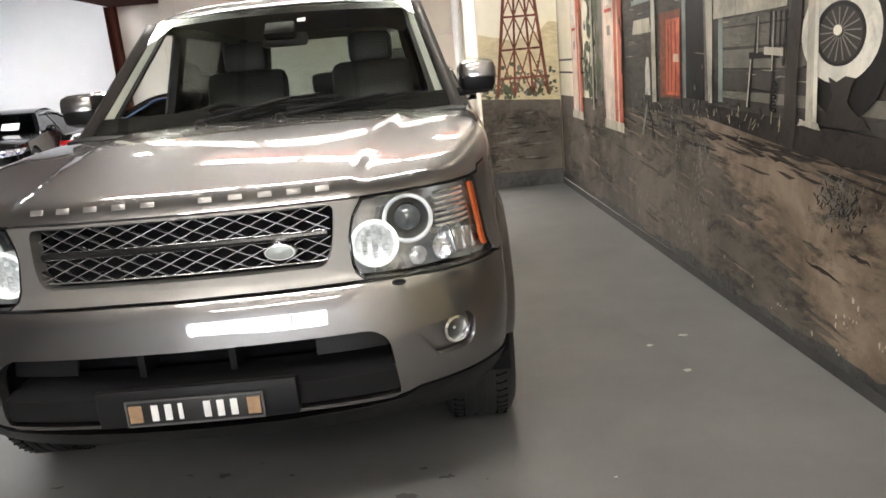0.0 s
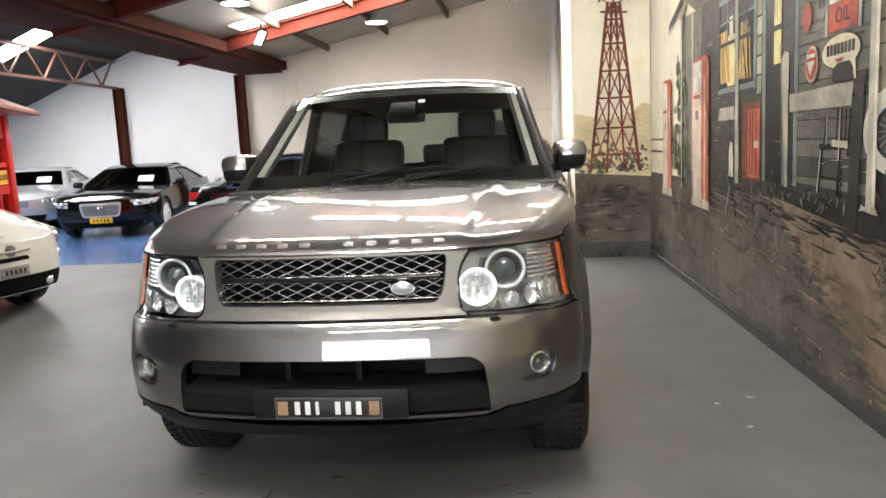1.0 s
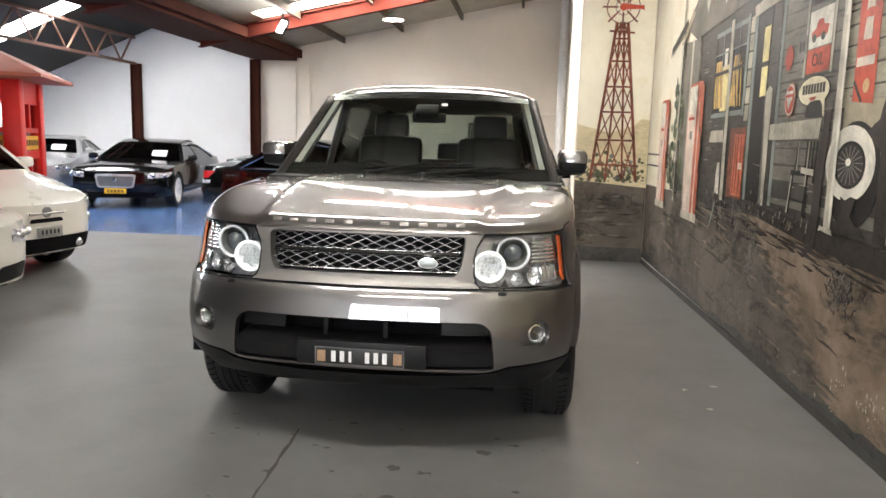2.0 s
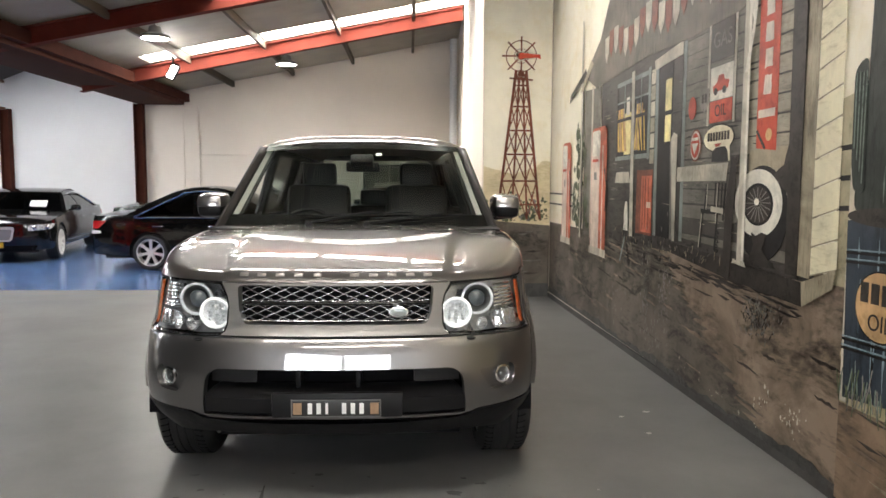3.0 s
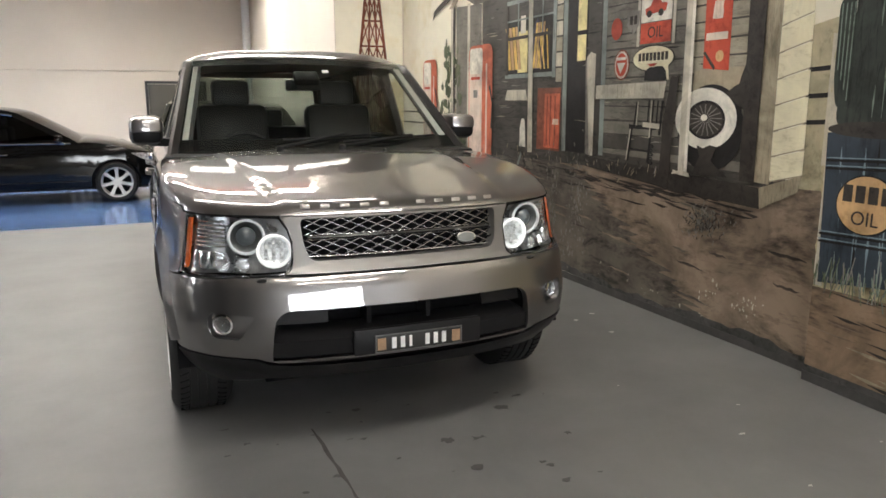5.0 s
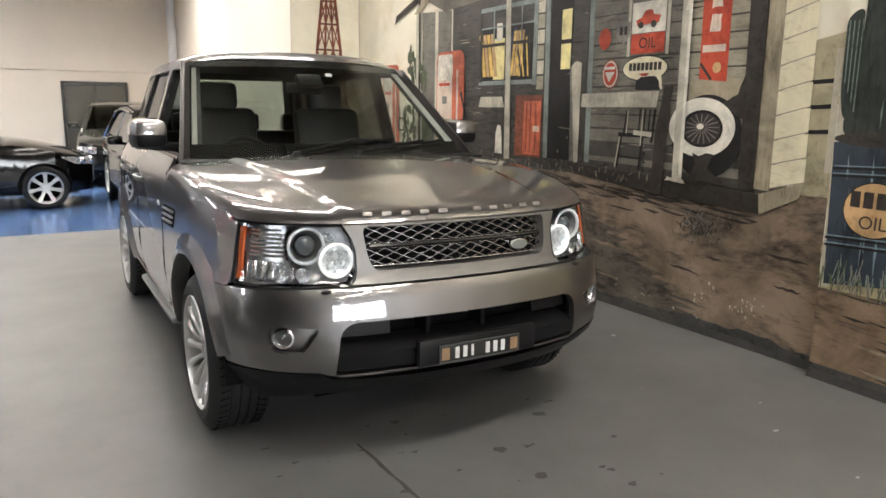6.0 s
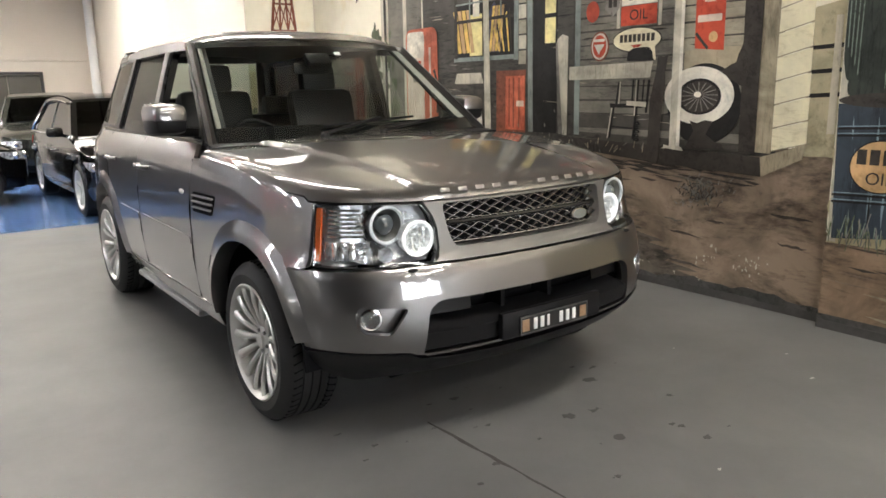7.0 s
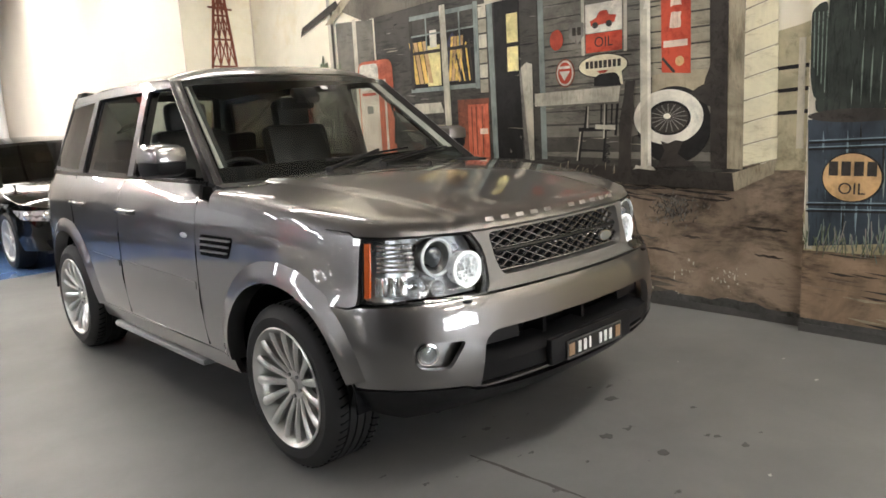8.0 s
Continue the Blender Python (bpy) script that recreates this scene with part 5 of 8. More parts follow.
# ---- the other cars ----
ALLOY_DARK = mat("pale_alloy", (0.72, 0.72, 0.7), 0.38, 0.6, 0.05, 10, 300)
GREEN_BLACK = mat("dark_olive_car_paint", (0.03, 0.032, 0.027), 0.25, 0.2, 0.1, 2, 300, coat=1.0)
CABIN_DARK = mat("cabin_black", (0.012, 0.012, 0.012), 0.8, 0, 0.2, 6, 100)


def build_car(name, label, paint_m, x, y, fx, fy, L=4.6, W=1.8, H=1.45, base=2.75, over=0.85, sill=0.2, nose_z=0.68, cowl_z=0.9, belt0=0.92, belt1=0.98, boot_z=1.02, tail_z=0.9,
              cab=(1.35, 2.1, 3.3, 4.05), top_w=0.64, grille="bar", lamp_z=(0.58, 0.7), plate=None, sticker=False, spokes=7, wheel_r=0.325, corner=0.45, trim=True, bulge=0.06):
    car = group_at(name, pose(x, y, FLOOR_Z, 0, 0, math.degrees(math.atan2(fx, -fy))))
    tagged(car, label, "car")
    hw = W / 2
    c = corner
    plan = spline([(0, 0, 0), (hw * 0.5, 0.03, 0), (hw * 0.78, 0.03 + 0.16 * c, 0), (hw * 0.93, 0.03 + 0.5 * c, 0), (hw * 0.985, 0.03 + c, 0), (hw, over, 0), (hw, L * 0.5, 0), (hw, L - 1.0, 0),
                   (hw * 0.98, L - 0.45, 0), (hw * 0.92, L - 0.18, 0), (hw * 0.75, L - 0.05, 0), (hw * 0.4, L - 0.005, 0), (0, L, 0)], 8)
    arc = [0.0]
    for p, q in zip(plan, plan[1:]):
        arc.append(arc[-1] + (q - p).length)
    prof = [(sill - 0.05, 0.1), (sill + 0.06, 0.03), (sill + 0.18, 0.004), (0.5, 0.0), (0.66, 0.006), (0.8, 0.022), (0.92, 0.05), (1.05, 0.1)]

    def sk(s, z, out=0.0):
        a = abs(s)
        i = max(1, min(int(np.searchsorted(arc, a)), len(arc) - 1))
        k = min(1.0, (a - arc[i - 1]) / (arc[i] - arc[i - 1]))
        p = plan[i - 1].lerp(plan[i], k)
        t = (plan[min(i + 1, len(plan) - 1)] - plan[max(i - 2, 0)]).normalized()
        n = Vector((-t.y, t.x, 0))
        if s < 0:
            p, n = Vector((-p.x, p.y, 0)), Vector((-n.x, n.y, 0))
        q = p + n * (table(prof, z) - out)
        return Vector((q.x, q.y, z))

    idx = min(range(len(plan)), key=lambda i: abs(plan[i].y - L * 0.5))
    off = arc[idx] - plan[idx].y

    def fs(v):
        return v + off

    def top_line(v):
        return table([(0, nose_z), (0.25, nose_z + 0.06), (cab[0], cowl_z), (cab[0] + 0.1, belt0), (cab[3] - 0.2, belt1), (cab[3], boot_z - 0.03), (L - 0.2, tail_z + 0.04), (L, tail_z)], v)

    ar = wheel_r + 0.05
    hubs = (over, over + base)

    def arch(h):
        a0 = math.asin(max(-1, (sill + 0.04 - wheel_r) / ar))
        return [(fs(h) - ar * math.cos(a), wheel_r + ar * math.sin(a)) for a in steps(a0, math.pi - a0, 16)]

    vs = [k * L / 24 for k in range(25)]
    low = [(0.0, sill + 0.04)] + arch(hubs[0]) + arch(hubs[1]) + [(arc[-1], sill + 0.1)]
    high = [(arc[-1], top_line(L))] + [(fs(v), top_line(v)) for v in reversed(vs) if 0.35 < v < L - 0.3] + [(0.55 * hw, top_line(0.03)), (0.0, top_line(0))]
    for sgn in (1, -1):
        loop = low + high
        bm = patch_bm([loop if sgn > 0 else mirror(loop)], lambda a, b, t: sk(a, b, t), 0.13, 0.02)
        part("body_side", bm, paint_m, car)
    # bonnet and boot deck
    bm = bmesh.new()

    def deck(u, v):
        edge = sk(fs(v), min(top_line(v), 1.0)) if 0.3 < v < L - 0.3 else None
        w = edge.x if edge else hw * (0.93 if v < 1 else 0.9) * math.sqrt(max(0.0, 1 - ((0.3 - v) / 0.3 if v < 1 else (v - L + 0.3) / 0.3) ** 2 * 0.85))
        w -= 0.002
        return Vector((u * w, v + (0.0 if v > 0.2 else 0.02), top_line(v) - 0.004 + 0.06 * (1 - abs(u) ** 3) * smoothstep(0, 0.35, v) * (1 - smoothstep(L - 0.35, L, v))))

    add_grid(bm, deck, [-1, -0.97, -0.9, -0.75, -0.5, -0.2, 0, 0.2, 0.5, 0.75, 0.9, 0.97, 1], [0.02, 0.06, 0.12, 0.2, 0.31] + steps(0.4, cab[0] + 0.08, 6))
    part("bonnet", bm, paint_m, car, angle=60)
    if L - cab[3] > 0.12:
        bm = bmesh.new()
        add_grid(bm, deck, [-1, -0.97, -0.9, -0.75, -0.5, -0.2, 0, 0.2, 0.5, 0.75, 0.9, 0.97, 1], steps(cab[3] - 0.1, L - 0.31, 4) + [L - 0.2, L - 0.1, L - 0.02])
        part("boot_lid", bm, paint_m, car, angle=60)
    # dark inside
    bm = bmesh.new()
    add_box(bm, 0, L / 2, 0.5 * (sill + 0.62) + 0.05, W - 0.5, L - 0.5, 0.55)
    add_box(bm, 0, (cab[0] + cab[3]) / 2, 0.72, W - 0.25, cab[3] - cab[0] - 0.2, 0.3)
    part("underbody", bm, CABIN_DARK, car)
    # cabin
    z0 = belt0 - 0.01
    wb = sk(fs(L * 0.5), min(belt0, 1.0)).x - 0.01

    def hx(z):
        return wb - (wb - top_w) * max(0.0, (z - z0) / (H - z0)) ** 1.15

    def fr(z):
        return cab[0] + (cab[1] - cab[0]) * max(0.0, (z - z0) / (H - z0)) ** 1.1

    def rr(z):
        return cab[3] - (cab[3] - cab[2]) * max(0.0, (z - z0) / (H - z0)) ** 1.1

    zt = H - 0.06
    top_f, top_r = fr(H - 0.035), rr(H - 0.035)

    def crown(v):
        k = min(1.0, max(0.0, (v - top_f) / (top_r - top_f)))
        return bulge * math.sin(math.pi * k) ** 0.8

    for sgn in (1, -1):
        zs = steps(z0 - 0.02, H - 0.035, 6)
        rim = [(fr(max(z, z0)), z) for z in zs] + [(v, H - 0.035 + crown(v)) for v in steps(top_f, top_r, 8)[1:-1]] + [(rr(max(z, z0)), z) for z in reversed(zs)]
        g0, g1 = belt0 + 0.02, zt - 0.03
        gz = steps(g0, g1, 4)
        bp = (cab[1] + cab[2]) / 2 - 0.05
        w1 = [(fr(z) + 0.16, z) for z in gz] + [(v, g1 + 0.9 * crown(v)) for v in steps(fr(g1) + 0.22, bp - 0.04, 4)] + [(bp - 0.04, g0)]
        w2 = [(bp + 0.04, g0)] + [(v, g1 + 0.9 * crown(v)) for v in steps(bp + 0.04, rr(g1) - 0.26, 4)] + [(rr(z) - 0.2, z) for z in reversed(gz)]
        bm = patch_bm([rim, w1, w2], lambda a, b, t: Vector((sgn * (hx(b) + t), a, b)), 0.25, 0.03)
        part("cabin_side", bm, paint_m, car)
        for lp in (w1, w2):
            bm = patch_bm([lp], lambda a, b, t: Vector((sgn * (hx(b) - 0.012 + t), a, b)), 0.3, 0)
            part("side_window", bm, DARK_GLASS, car, "dark tinted side window")
        if trim:
            bm = bmesh.new()
            pts = [Vector((sgn * (hx(g0) + 0.004), v, g0 - 0.008)) for v in steps(fr(g0) + 0.1, rr(g0) - 0.2, 6)]
            pts += [Vector((sgn * (hx(z) + 0.006), rr(z) - 0.19, z)) for z in gz] + [Vector((sgn * (hx(g1 + 0.012) + 0.006), v, g1 + 0.014 + 0.9 * crown(v))) for v in steps(rr(g1) - 0.25, fr(g1) + 0.2, 8)]
            add_tube(bm, pts, 0.016, 6)
            part("window_trim", bm, CHROME, car, "thin chrome window trim")
        # mirror
        bm = bmesh.new()
        add_box(bm, sgn * (hw + 0.07), cab[0] + 0.28, belt0 + 0.08, 0.19, 0.11, 0.12, bev=0.035)
        add_beam(bm, (sgn * (hw - 0.08), cab[0] + 0.3, belt0 + 0.02), (sgn * (hw + 0.03), cab[0] + 0.28, belt0 + 0.05), 0.04, 0.04)
        part("door_mirror", bm, paint_m, car)
        # door handles
        for v in (bp - 0.14, bp + 0.8):
            if v < cab[3] - 0.3:
                bm = bmesh.new()
                add_tube(bm, [sk(sgn * fs(v + d), belt0 - 0.13, o) for d, o in ((-0.1, 0.0), (-0.07, 0.03), (0.07, 0.03), (0.1, 0.0))], 0.008, 6)
                part("handle", bm, CHROME if trim else paint_m, car)
        # sill crease
        bm = bmesh.new()
        add_tube(bm, [sk(sgn * fs(v), 0.33, 0.002) for v in steps(over + ar + 0.02, over + base - ar - 0.02, 6)], 0.01, 6)
        part("sill_strip", bm, GLOSS_BLACK, car)

    def pane(y_of, pull):
        def fn(u, v):
            z = z0 + (H - 0.02 - z0) * v
            return Vector((u * (hx(z) - 0.02), y_of(z) + pull * (1 - u * u), z + 0.02 * (1 - u * u) * v))
        return fn

    for nm, fn in (("windscreen", pane(fr, -0.1)), ("rear_window", pane(rr, 0.08))):
        bm = bmesh.new()
        add_grid(bm, fn, steps(-0.93, 0.93, 10), steps(0.06, 0.93, 5))
        part(nm, bm, DARK_GLASS, car, "tinted glass")
        bm = bmesh.new()
        for s0 in (-1, 0.93):
            add_grid(bm, fn, [s0, s0 + 0.07], steps(0, 1, 5))
        add_grid(bm, fn, steps(-0.93, 0.93, 8), [0, 0.06])
        add_grid(bm, fn, steps(-0.93, 0.93, 8), [0.93, 1])
        part("pillar_frame", bm, paint_m, car)
    bm = bmesh.new()
    f1, f2 = pane(fr, -0.1), pane(rr, 0.08)
    add_grid(bm, lambda u, v: f1(u, 1).lerp(f2(u, 1), v) + Vector((0, 0, bulge * math.sin(math.pi * v) ** 0.8)), [-1, -0.95, -0.85, -0.6, -0.3, 0, 0.3, 0.6, 0.85, 0.95, 1], steps(0, 1, 12))
    part("roof", bm, paint_m, car, angle=60)
    # seats seen as dark shapes
    for sx in (-0.36, 0.36):
        for v in (cab[1] + 0.25, cab[2] - 0.25):
            bm = bmesh.new()
            add_box(bm, sx, v, 0.85, 0.46, 0.14, 0.5, bev=0.05)
            add_box(bm, sx, v + 0.05, 1.17, 0.24, 0.09, 0.16, bev=0.03)
            part("seat", bm, LEATHER, car)
    # lamps
    lz0, lz1 = lamp_z
    for sgn in (1, -1):
        if grille == "low":
            break
        lp = rounded([(hw * 0.62, lz0), (hw * 1.0 + 0.06, lz0 + 0.03), (hw + c * 0.55, lz1 - 0.01), (hw * 0.62, lz1 - 0.02)], 0.03, 3)
        bm = patch_bm([lp if sgn > 0 else mirror(lp)], lambda a, b, t: sk(a, b, 0.004 + t), 0.08, 0.01)
        lamp = part("head_lamp", bm, mat("lamp_dark_chrome", (0.62, 0.62, 0.64), 0.28, 0.6, 0.4, 30, 200), car, "bright chrome headlamp")
        for s0 in (hw * 0.72, hw * 0.95):
            bm = bmesh.new()
            m = Matrix.Translation(sk(sgn * s0, (lz0 + lz1) / 2, 0.012))
            bmesh.ops.create_uvsphere(bm, u_segments=14, v_segments=8, radius=(lz1 - lz0) * 0.34, matrix=m)
            part("lamp_bulb", bm, REFLECTOR, lamp)
        tl = rounded([(arc[-1] - hw * 0.55, tail_z - 0.18), (arc[-1] - hw * 0.95 - 0.08, tail_z - 0.17), (arc[-1] - hw * 0.95 - 0.22, tail_z - 0.04), (arc[-1] - hw * 0.55, tail_z - 0.05)], 0.03, 3)
        bm = patch_bm([tl if sgn > 0 else mirror(tl)], lambda a, b, t: sk(a, b, 0.006 + t), 0.1, 0.01)
        tail_lamp = part("tail_lamp", bm, RED_LENS, car, "red and clear tail lamp")
        t2 = rounded([(arc[-1] - hw * 0.6, tail_z - 0.27), (arc[-1] - hw * 0.95 - 0.12, tail_z - 0.25), (arc[-1] - hw * 0.95 - 0.12, tail_z - 0.205), (arc[-1] - hw * 0.6, tail_z - 0.205)], 0.015, 3)
        bm = patch_bm([t2 if sgn > 0 else mirror(t2)], lambda a, b, t: sk(a, b, 0.006 + t), 0.1, 0.01)
        part("reversing_lens", bm, PLATE_WHITE, tail_lamp)
    # grille
    if grille == "chrome":
        lp = rounded([(-0.33, 0.40), (0.33, 0.40), (0.38, 0.66), (-0.38, 0.66)], 0.06, 4)
        inner = rounded([(-0.30, 0.425), (0.30, 0.425), (0.345, 0.615), (-0.345, 0.615)], 0.05, 4)
        bm = patch_bm([lp, inner], lambda a, b, t: sk(a, b, 0.02 + t), 0.08, 0.03)
        gob = part("grille_surround", bm, ALLOY, car, "polished chrome grille surround")
        bm = patch_bm([inner], lambda a, b, t: sk(a, b, 0.006 + t), 0.08, 0.01)
        part("grille_mesh", bm, DULL_STEEL, gob, "grey mesh")
        bm = bmesh.new()
        bmesh.ops.create_uvsphere(bm, u_segments=14, v_segments=8, radius=0.045, matrix=Matrix.Translation(sk(0, 0.55, 0.02)))
        part("badge", bm, CHROME, gob)
        intake_z = (0.22, 0.32)
    elif grille == "black":
        lp = rounded([(-0.3, 0.24), (0.3, 0.24), (0.36, 0.62), (-0.36, 0.62)], 0.06, 4)
        inner = rounded([(-0.27, 0.27), (0.27, 0.27), (0.33, 0.59), (-0.33, 0.59)], 0.05, 4)
        bm = patch_bm([lp, inner], lambda a, b, t: sk(a, b, 0.02 + t), 0.08, 0.03)
        gob = part("grille_surround", bm, CHROME, car, "chrome grille surround")
        bm = patch_bm([inner], lambda a, b, t: sk(a, b, 0.004 + t), 0.08, 0.01)
        part("grille_back", bm, DARK_BAY, gob)
        for k in range(7):
            z = 0.29 + 0.042 * k
            bm = bmesh.new()
            add_tube(bm, [sk(u, z, 0.014) for u in steps(-0.29, 0.29, 6)], 0.007, 6)
            part("grille_slat", bm, DULL_STEEL, gob)
        intake_z = None
        for sgn in (1, -1):
            lp = rounded([(0.42, 0.25), (0.72, 0.27), (0.74, 0.4), (0.44, 0.38)], 0.03, 3)
            bm = patch_bm([lp if sgn > 0 else mirror(lp)], lambda a, b, t: sk(a, b, 0.004 + t), 0.1, 0.01)
            part("side_intake", bm, BLACK_PLASTIC, car)
    elif grille == "low":
        intake_z = (0.25, 0.40)
        for sgn in (1, -1):
            for s0, z0, r in ((hw * 0.98, nose_z - 0.02, 0.085), (hw * 0.86, nose_z - 0.17, 0.05)):
                p, q = sk(sgn * s0, z0, 0.0), sk(sgn * s0, z0, 0.05)
                round_lamp = group_at("round_lamp")
                round_lamp.parent = car
                round_lamp.location = p
                round_lamp.rotation_euler = (0, 0, math.atan2(q.y - p.y, q.x - p.x) + math.pi / 2)
                bm = bmesh.new()
                add_lathe(bm, [(0.0, 0.02), (r * 0.6, 0.012), (r * 0.9, -0.006), (r, -0.012), (r * 1.08, -0.004), (r * 1.08, 0.03)], "y", 24, closed=False)
                part("reflector", bm, REFLECTOR, round_lamp)
                bm = bmesh.new()
                add_lathe(bm, [(0.0, -0.03), (r * 0.5, -0.026), (r * 0.95, -0.01), (r, 0.0)], "y", 24, closed=False)
                part("lens", bm, CLEAR_GLASS, round_lamp)
        lp = rounded([(-0.2, nose_z - 0.17), (0.2, nose_z - 0.17), (0.18, nose_z - 0.13), (-0.18, nose_z - 0.13)], 0.015, 3)
        bm = patch_bm([lp], lambda a, b, t: sk(a, b, 0.004 + t), 0.1, 0.01)
        part("upper_slot", bm, DARK_BAY, car, "black slot below the badge")
        bm = bmesh.new()
        add_tube(bm, [sk(u, nose_z - 0.08, 0.01) for u in steps(-0.2, 0.2, 6)], 0.012, 6)
        part("moustache_trim", bm, DULL_STEEL, car, "thin grey nose trim")
        bm = bmesh.new()
        add_lathe(bm, [(0.0, -0.012), (0.05, -0.008), (0.055, 0.01), (0.0, 0.01)], "y", 20, centre=tuple(sk(0, nose_z - 0.07, 0.005)))
        part("badge", bm, DULL_STEEL, car, "round nose badge")
        for sgn in (1, -1):
            bm = bmesh.new()
            bmesh.ops.create_uvsphere(bm, u_segments=12, v_segments=8, radius=0.045, matrix=Matrix.Translation(sk(sgn * 0.42, 0.31, 0.0)))
            part("fog_lamp", bm, REFLECTOR, car)
    else:
        intake_z = (0.24, 0.36)
        for sgn in (1, -1):
            lp = rounded([(0.05, 0.52), (0.36, 0.53), (0.38, 0.66), (0.05, 0.66)], 0.03, 3)
            bm = patch_bm([lp if sgn > 0 else mirror(lp)], lambda a, b, t: sk(a, b, 0.006 + t), 0.1, 0.01)
            part("grille_half", bm, DULL_STEEL, car, "grey barred grille half")
    if intake_z:
        lp = rounded([(-hw * 0.72, intake_z[0]), (hw * 0.72, intake_z[0]), (hw * 0.78, intake_z[1]), (-hw * 0.78, intake_z[1])], 0.03, 3)
        bm = patch_bm([lp], lambda a, b, t: sk(a, b, 0.004 + t), 0.1, 0.01)
        part("lower_intake", bm, DARK_BAY, car, "black lower intake")
    if plate:
        bm = bmesh.new()
        p = sk(0, plate[1], 0.02)
        add_box(bm, *p, plate[2], 0.02, 0.1, bev=0.004)
        pl = part("number_plate", bm, plate[0], car, "plain number plate")
        for k in range(5):
            bm = bmesh.new()
            add_box(bm, p.x - plate[2] * 0.32 + k * plate[2] * 0.16, p.y - 0.012, p.z, plate[2] * 0.07, 0.006, 0.045)
            part("plate_bar", bm, PLATE_BLACK if plate[0] != PLATE_BLACK else PLATE_WHITE, pl)
    if sticker:
        bm = bmesh.new()
        fn = pane(fr, -0.1)
        p = fn(0.45, 0.42)
        add_box(bm, p.x, p.y - 0.03, p.z, 0.3, 0.01, 0.2, Euler((radians(-55), 0, 0)).to_matrix().to_4x4())
        part("price_card", bm, PLATE_WHITE, car, "white card behind the windscreen")
    # wheels
    for sgn in (1, -1):
        for h in hubs:
            w = group_at("wheel")
            w.parent = car
            w.location = (sgn * (hw - 0.115), h, wheel_r)
            if sgn < 0:
                w.rotation_euler = (0, 0, math.pi)
            bm = bmesh.new()
            r = wheel_r
            add_lathe(bm, [(r * 0.72, -0.1), (r * 0.9, -0.11), (r * 0.98, -0.09), (r, -0.06), (r, 0.06), (r * 0.98, 0.09), (r * 0.9, 0.11), (r * 0.72, 0.1)], "x", 40)
            part("tyre", bm, RUBBER, w, "black tyre")
            bm = bmesh.new()
            add_lathe(bm, [(r * 0.74, 0.095), (r * 0.75, 0.105), (r * 0.7, 0.1), (r * 0.66, 0.05), (r * 0.64, -0.08), (r * 0.72, -0.1)], "x", 40, closed=False)
            rim = part("rim", bm, ALLOY_DARK, w, "silver alloy rim")
            for k in range(spokes):
                a = 2 * math.pi * k / spokes
                bm = bmesh.new()
                prev = None
                for t, hwid in ((0.12, 0.03), (0.4, 0.022), (0.7, 0.034)):
                    xx = 0.075 + 0.02 * t
                    ring4 = [bm.verts.new((xx - 0.03, -hwid, r * t)), bm.verts.new((xx, -hwid * 0.8, r * t)), bm.verts.new((xx, hwid * 0.8, r * t)), bm.verts.new((xx - 0.03, hwid, r * t))]
                    if prev:
                        for i in range(4):
                            bm.faces.new((prev[i], prev[(i + 1) % 4], ring4[(i + 1) % 4], ring4[i]))
                    prev = ring4
                bmesh.ops.rotate(bm, verts=bm.verts, cent=(0, 0, 0), matrix=Matrix.Rotation(a, 3, "X"))
                part("spoke", bm, ALLOY_DARK, rim, smooth=False)
            bm = bmesh.new()
            add_lathe(bm, [(0.0, 0.09), (0.05, 0.088), (0.06, 0.06), (0.0, 0.06)], "x", 20)
            part("hub_cap", bm, ALLOY_DARK, rim)
            bm = bmesh.new()
            add_lathe(bm, [(0.0, 0.0), (r * 0.66, 0.0), (r * 0.66, -0.02), (0.0, -0.02)], "x", 24)
            part("wheel_back", bm, DARK_BAY, w)
    return car


build_car("saloon_car", "glossy black saloon car with silver seven-spoke wheels", BLACK_PAINT, -1.47, 11.92, 1.0, 0.0, L=4.32, W=1.7, H=1.335, base=2.57, over=0.68, wheel_r=0.3,
          cab=(1.12, 1.95, 2.8, 3.75), boot_z=0.95, belt0=0.87, belt1=0.92, tail_z=0.87, bulge=0.075, lamp_z=(0.6, 0.74))
build_car("saloon_car", "black luxury saloon with chrome grille and yellow plate", BLACK_PAINT, -7.8, 12.0, 0.2, -0.98, L=5.1, W=1.9, H=1.26, base=3.03, over=0.85,
          nose_z=0.69, cowl_z=0.86, belt0=0.87, belt1=0.92, boot_z=0.95, tail_z=0.86, bulge=0.07, cab=(1.45, 2.3, 3.4, 4.6), grille="chrome", plate=(PLATE_YELLOW, 0.34, 0.4), sticker=True, lamp_z=(0.58, 0.71), spokes=10)
build_car("coupe_car", "silver coupe with a white card in its windscreen", SILVER_PAINT, -10.75, 13.5, 0.35, -0.937, L=4.6, W=1.8, H=1.28, base=2.7, over=0.85, cab=(1.35, 2.1, 3.1, 4.1), sticker=True, spokes=5)
build_car("saloon_car", "dark saloon standing behind the black saloon, only its roof showing", GREEN_BLACK, -1.95, 14.75, 1.0, 0.03, L=4.6, W=1.78, H=1.30, cab=(1.3, 2.1, 3.2, 4.0))
build_car("saloon_car", "dark olive saloon with chrome headlamps near the back wall door", GREEN_BLACK, -0.75, 13.5, -0.1, -0.995, L=4.0, W=1.78, H=1.45, base=2.4, cab=(1.2, 1.8, 2.9, 3.6), nose_z=0.74, cowl_z=0.95, belt0=0.97, lamp_z=(0.6, 0.74), grille="chrome")
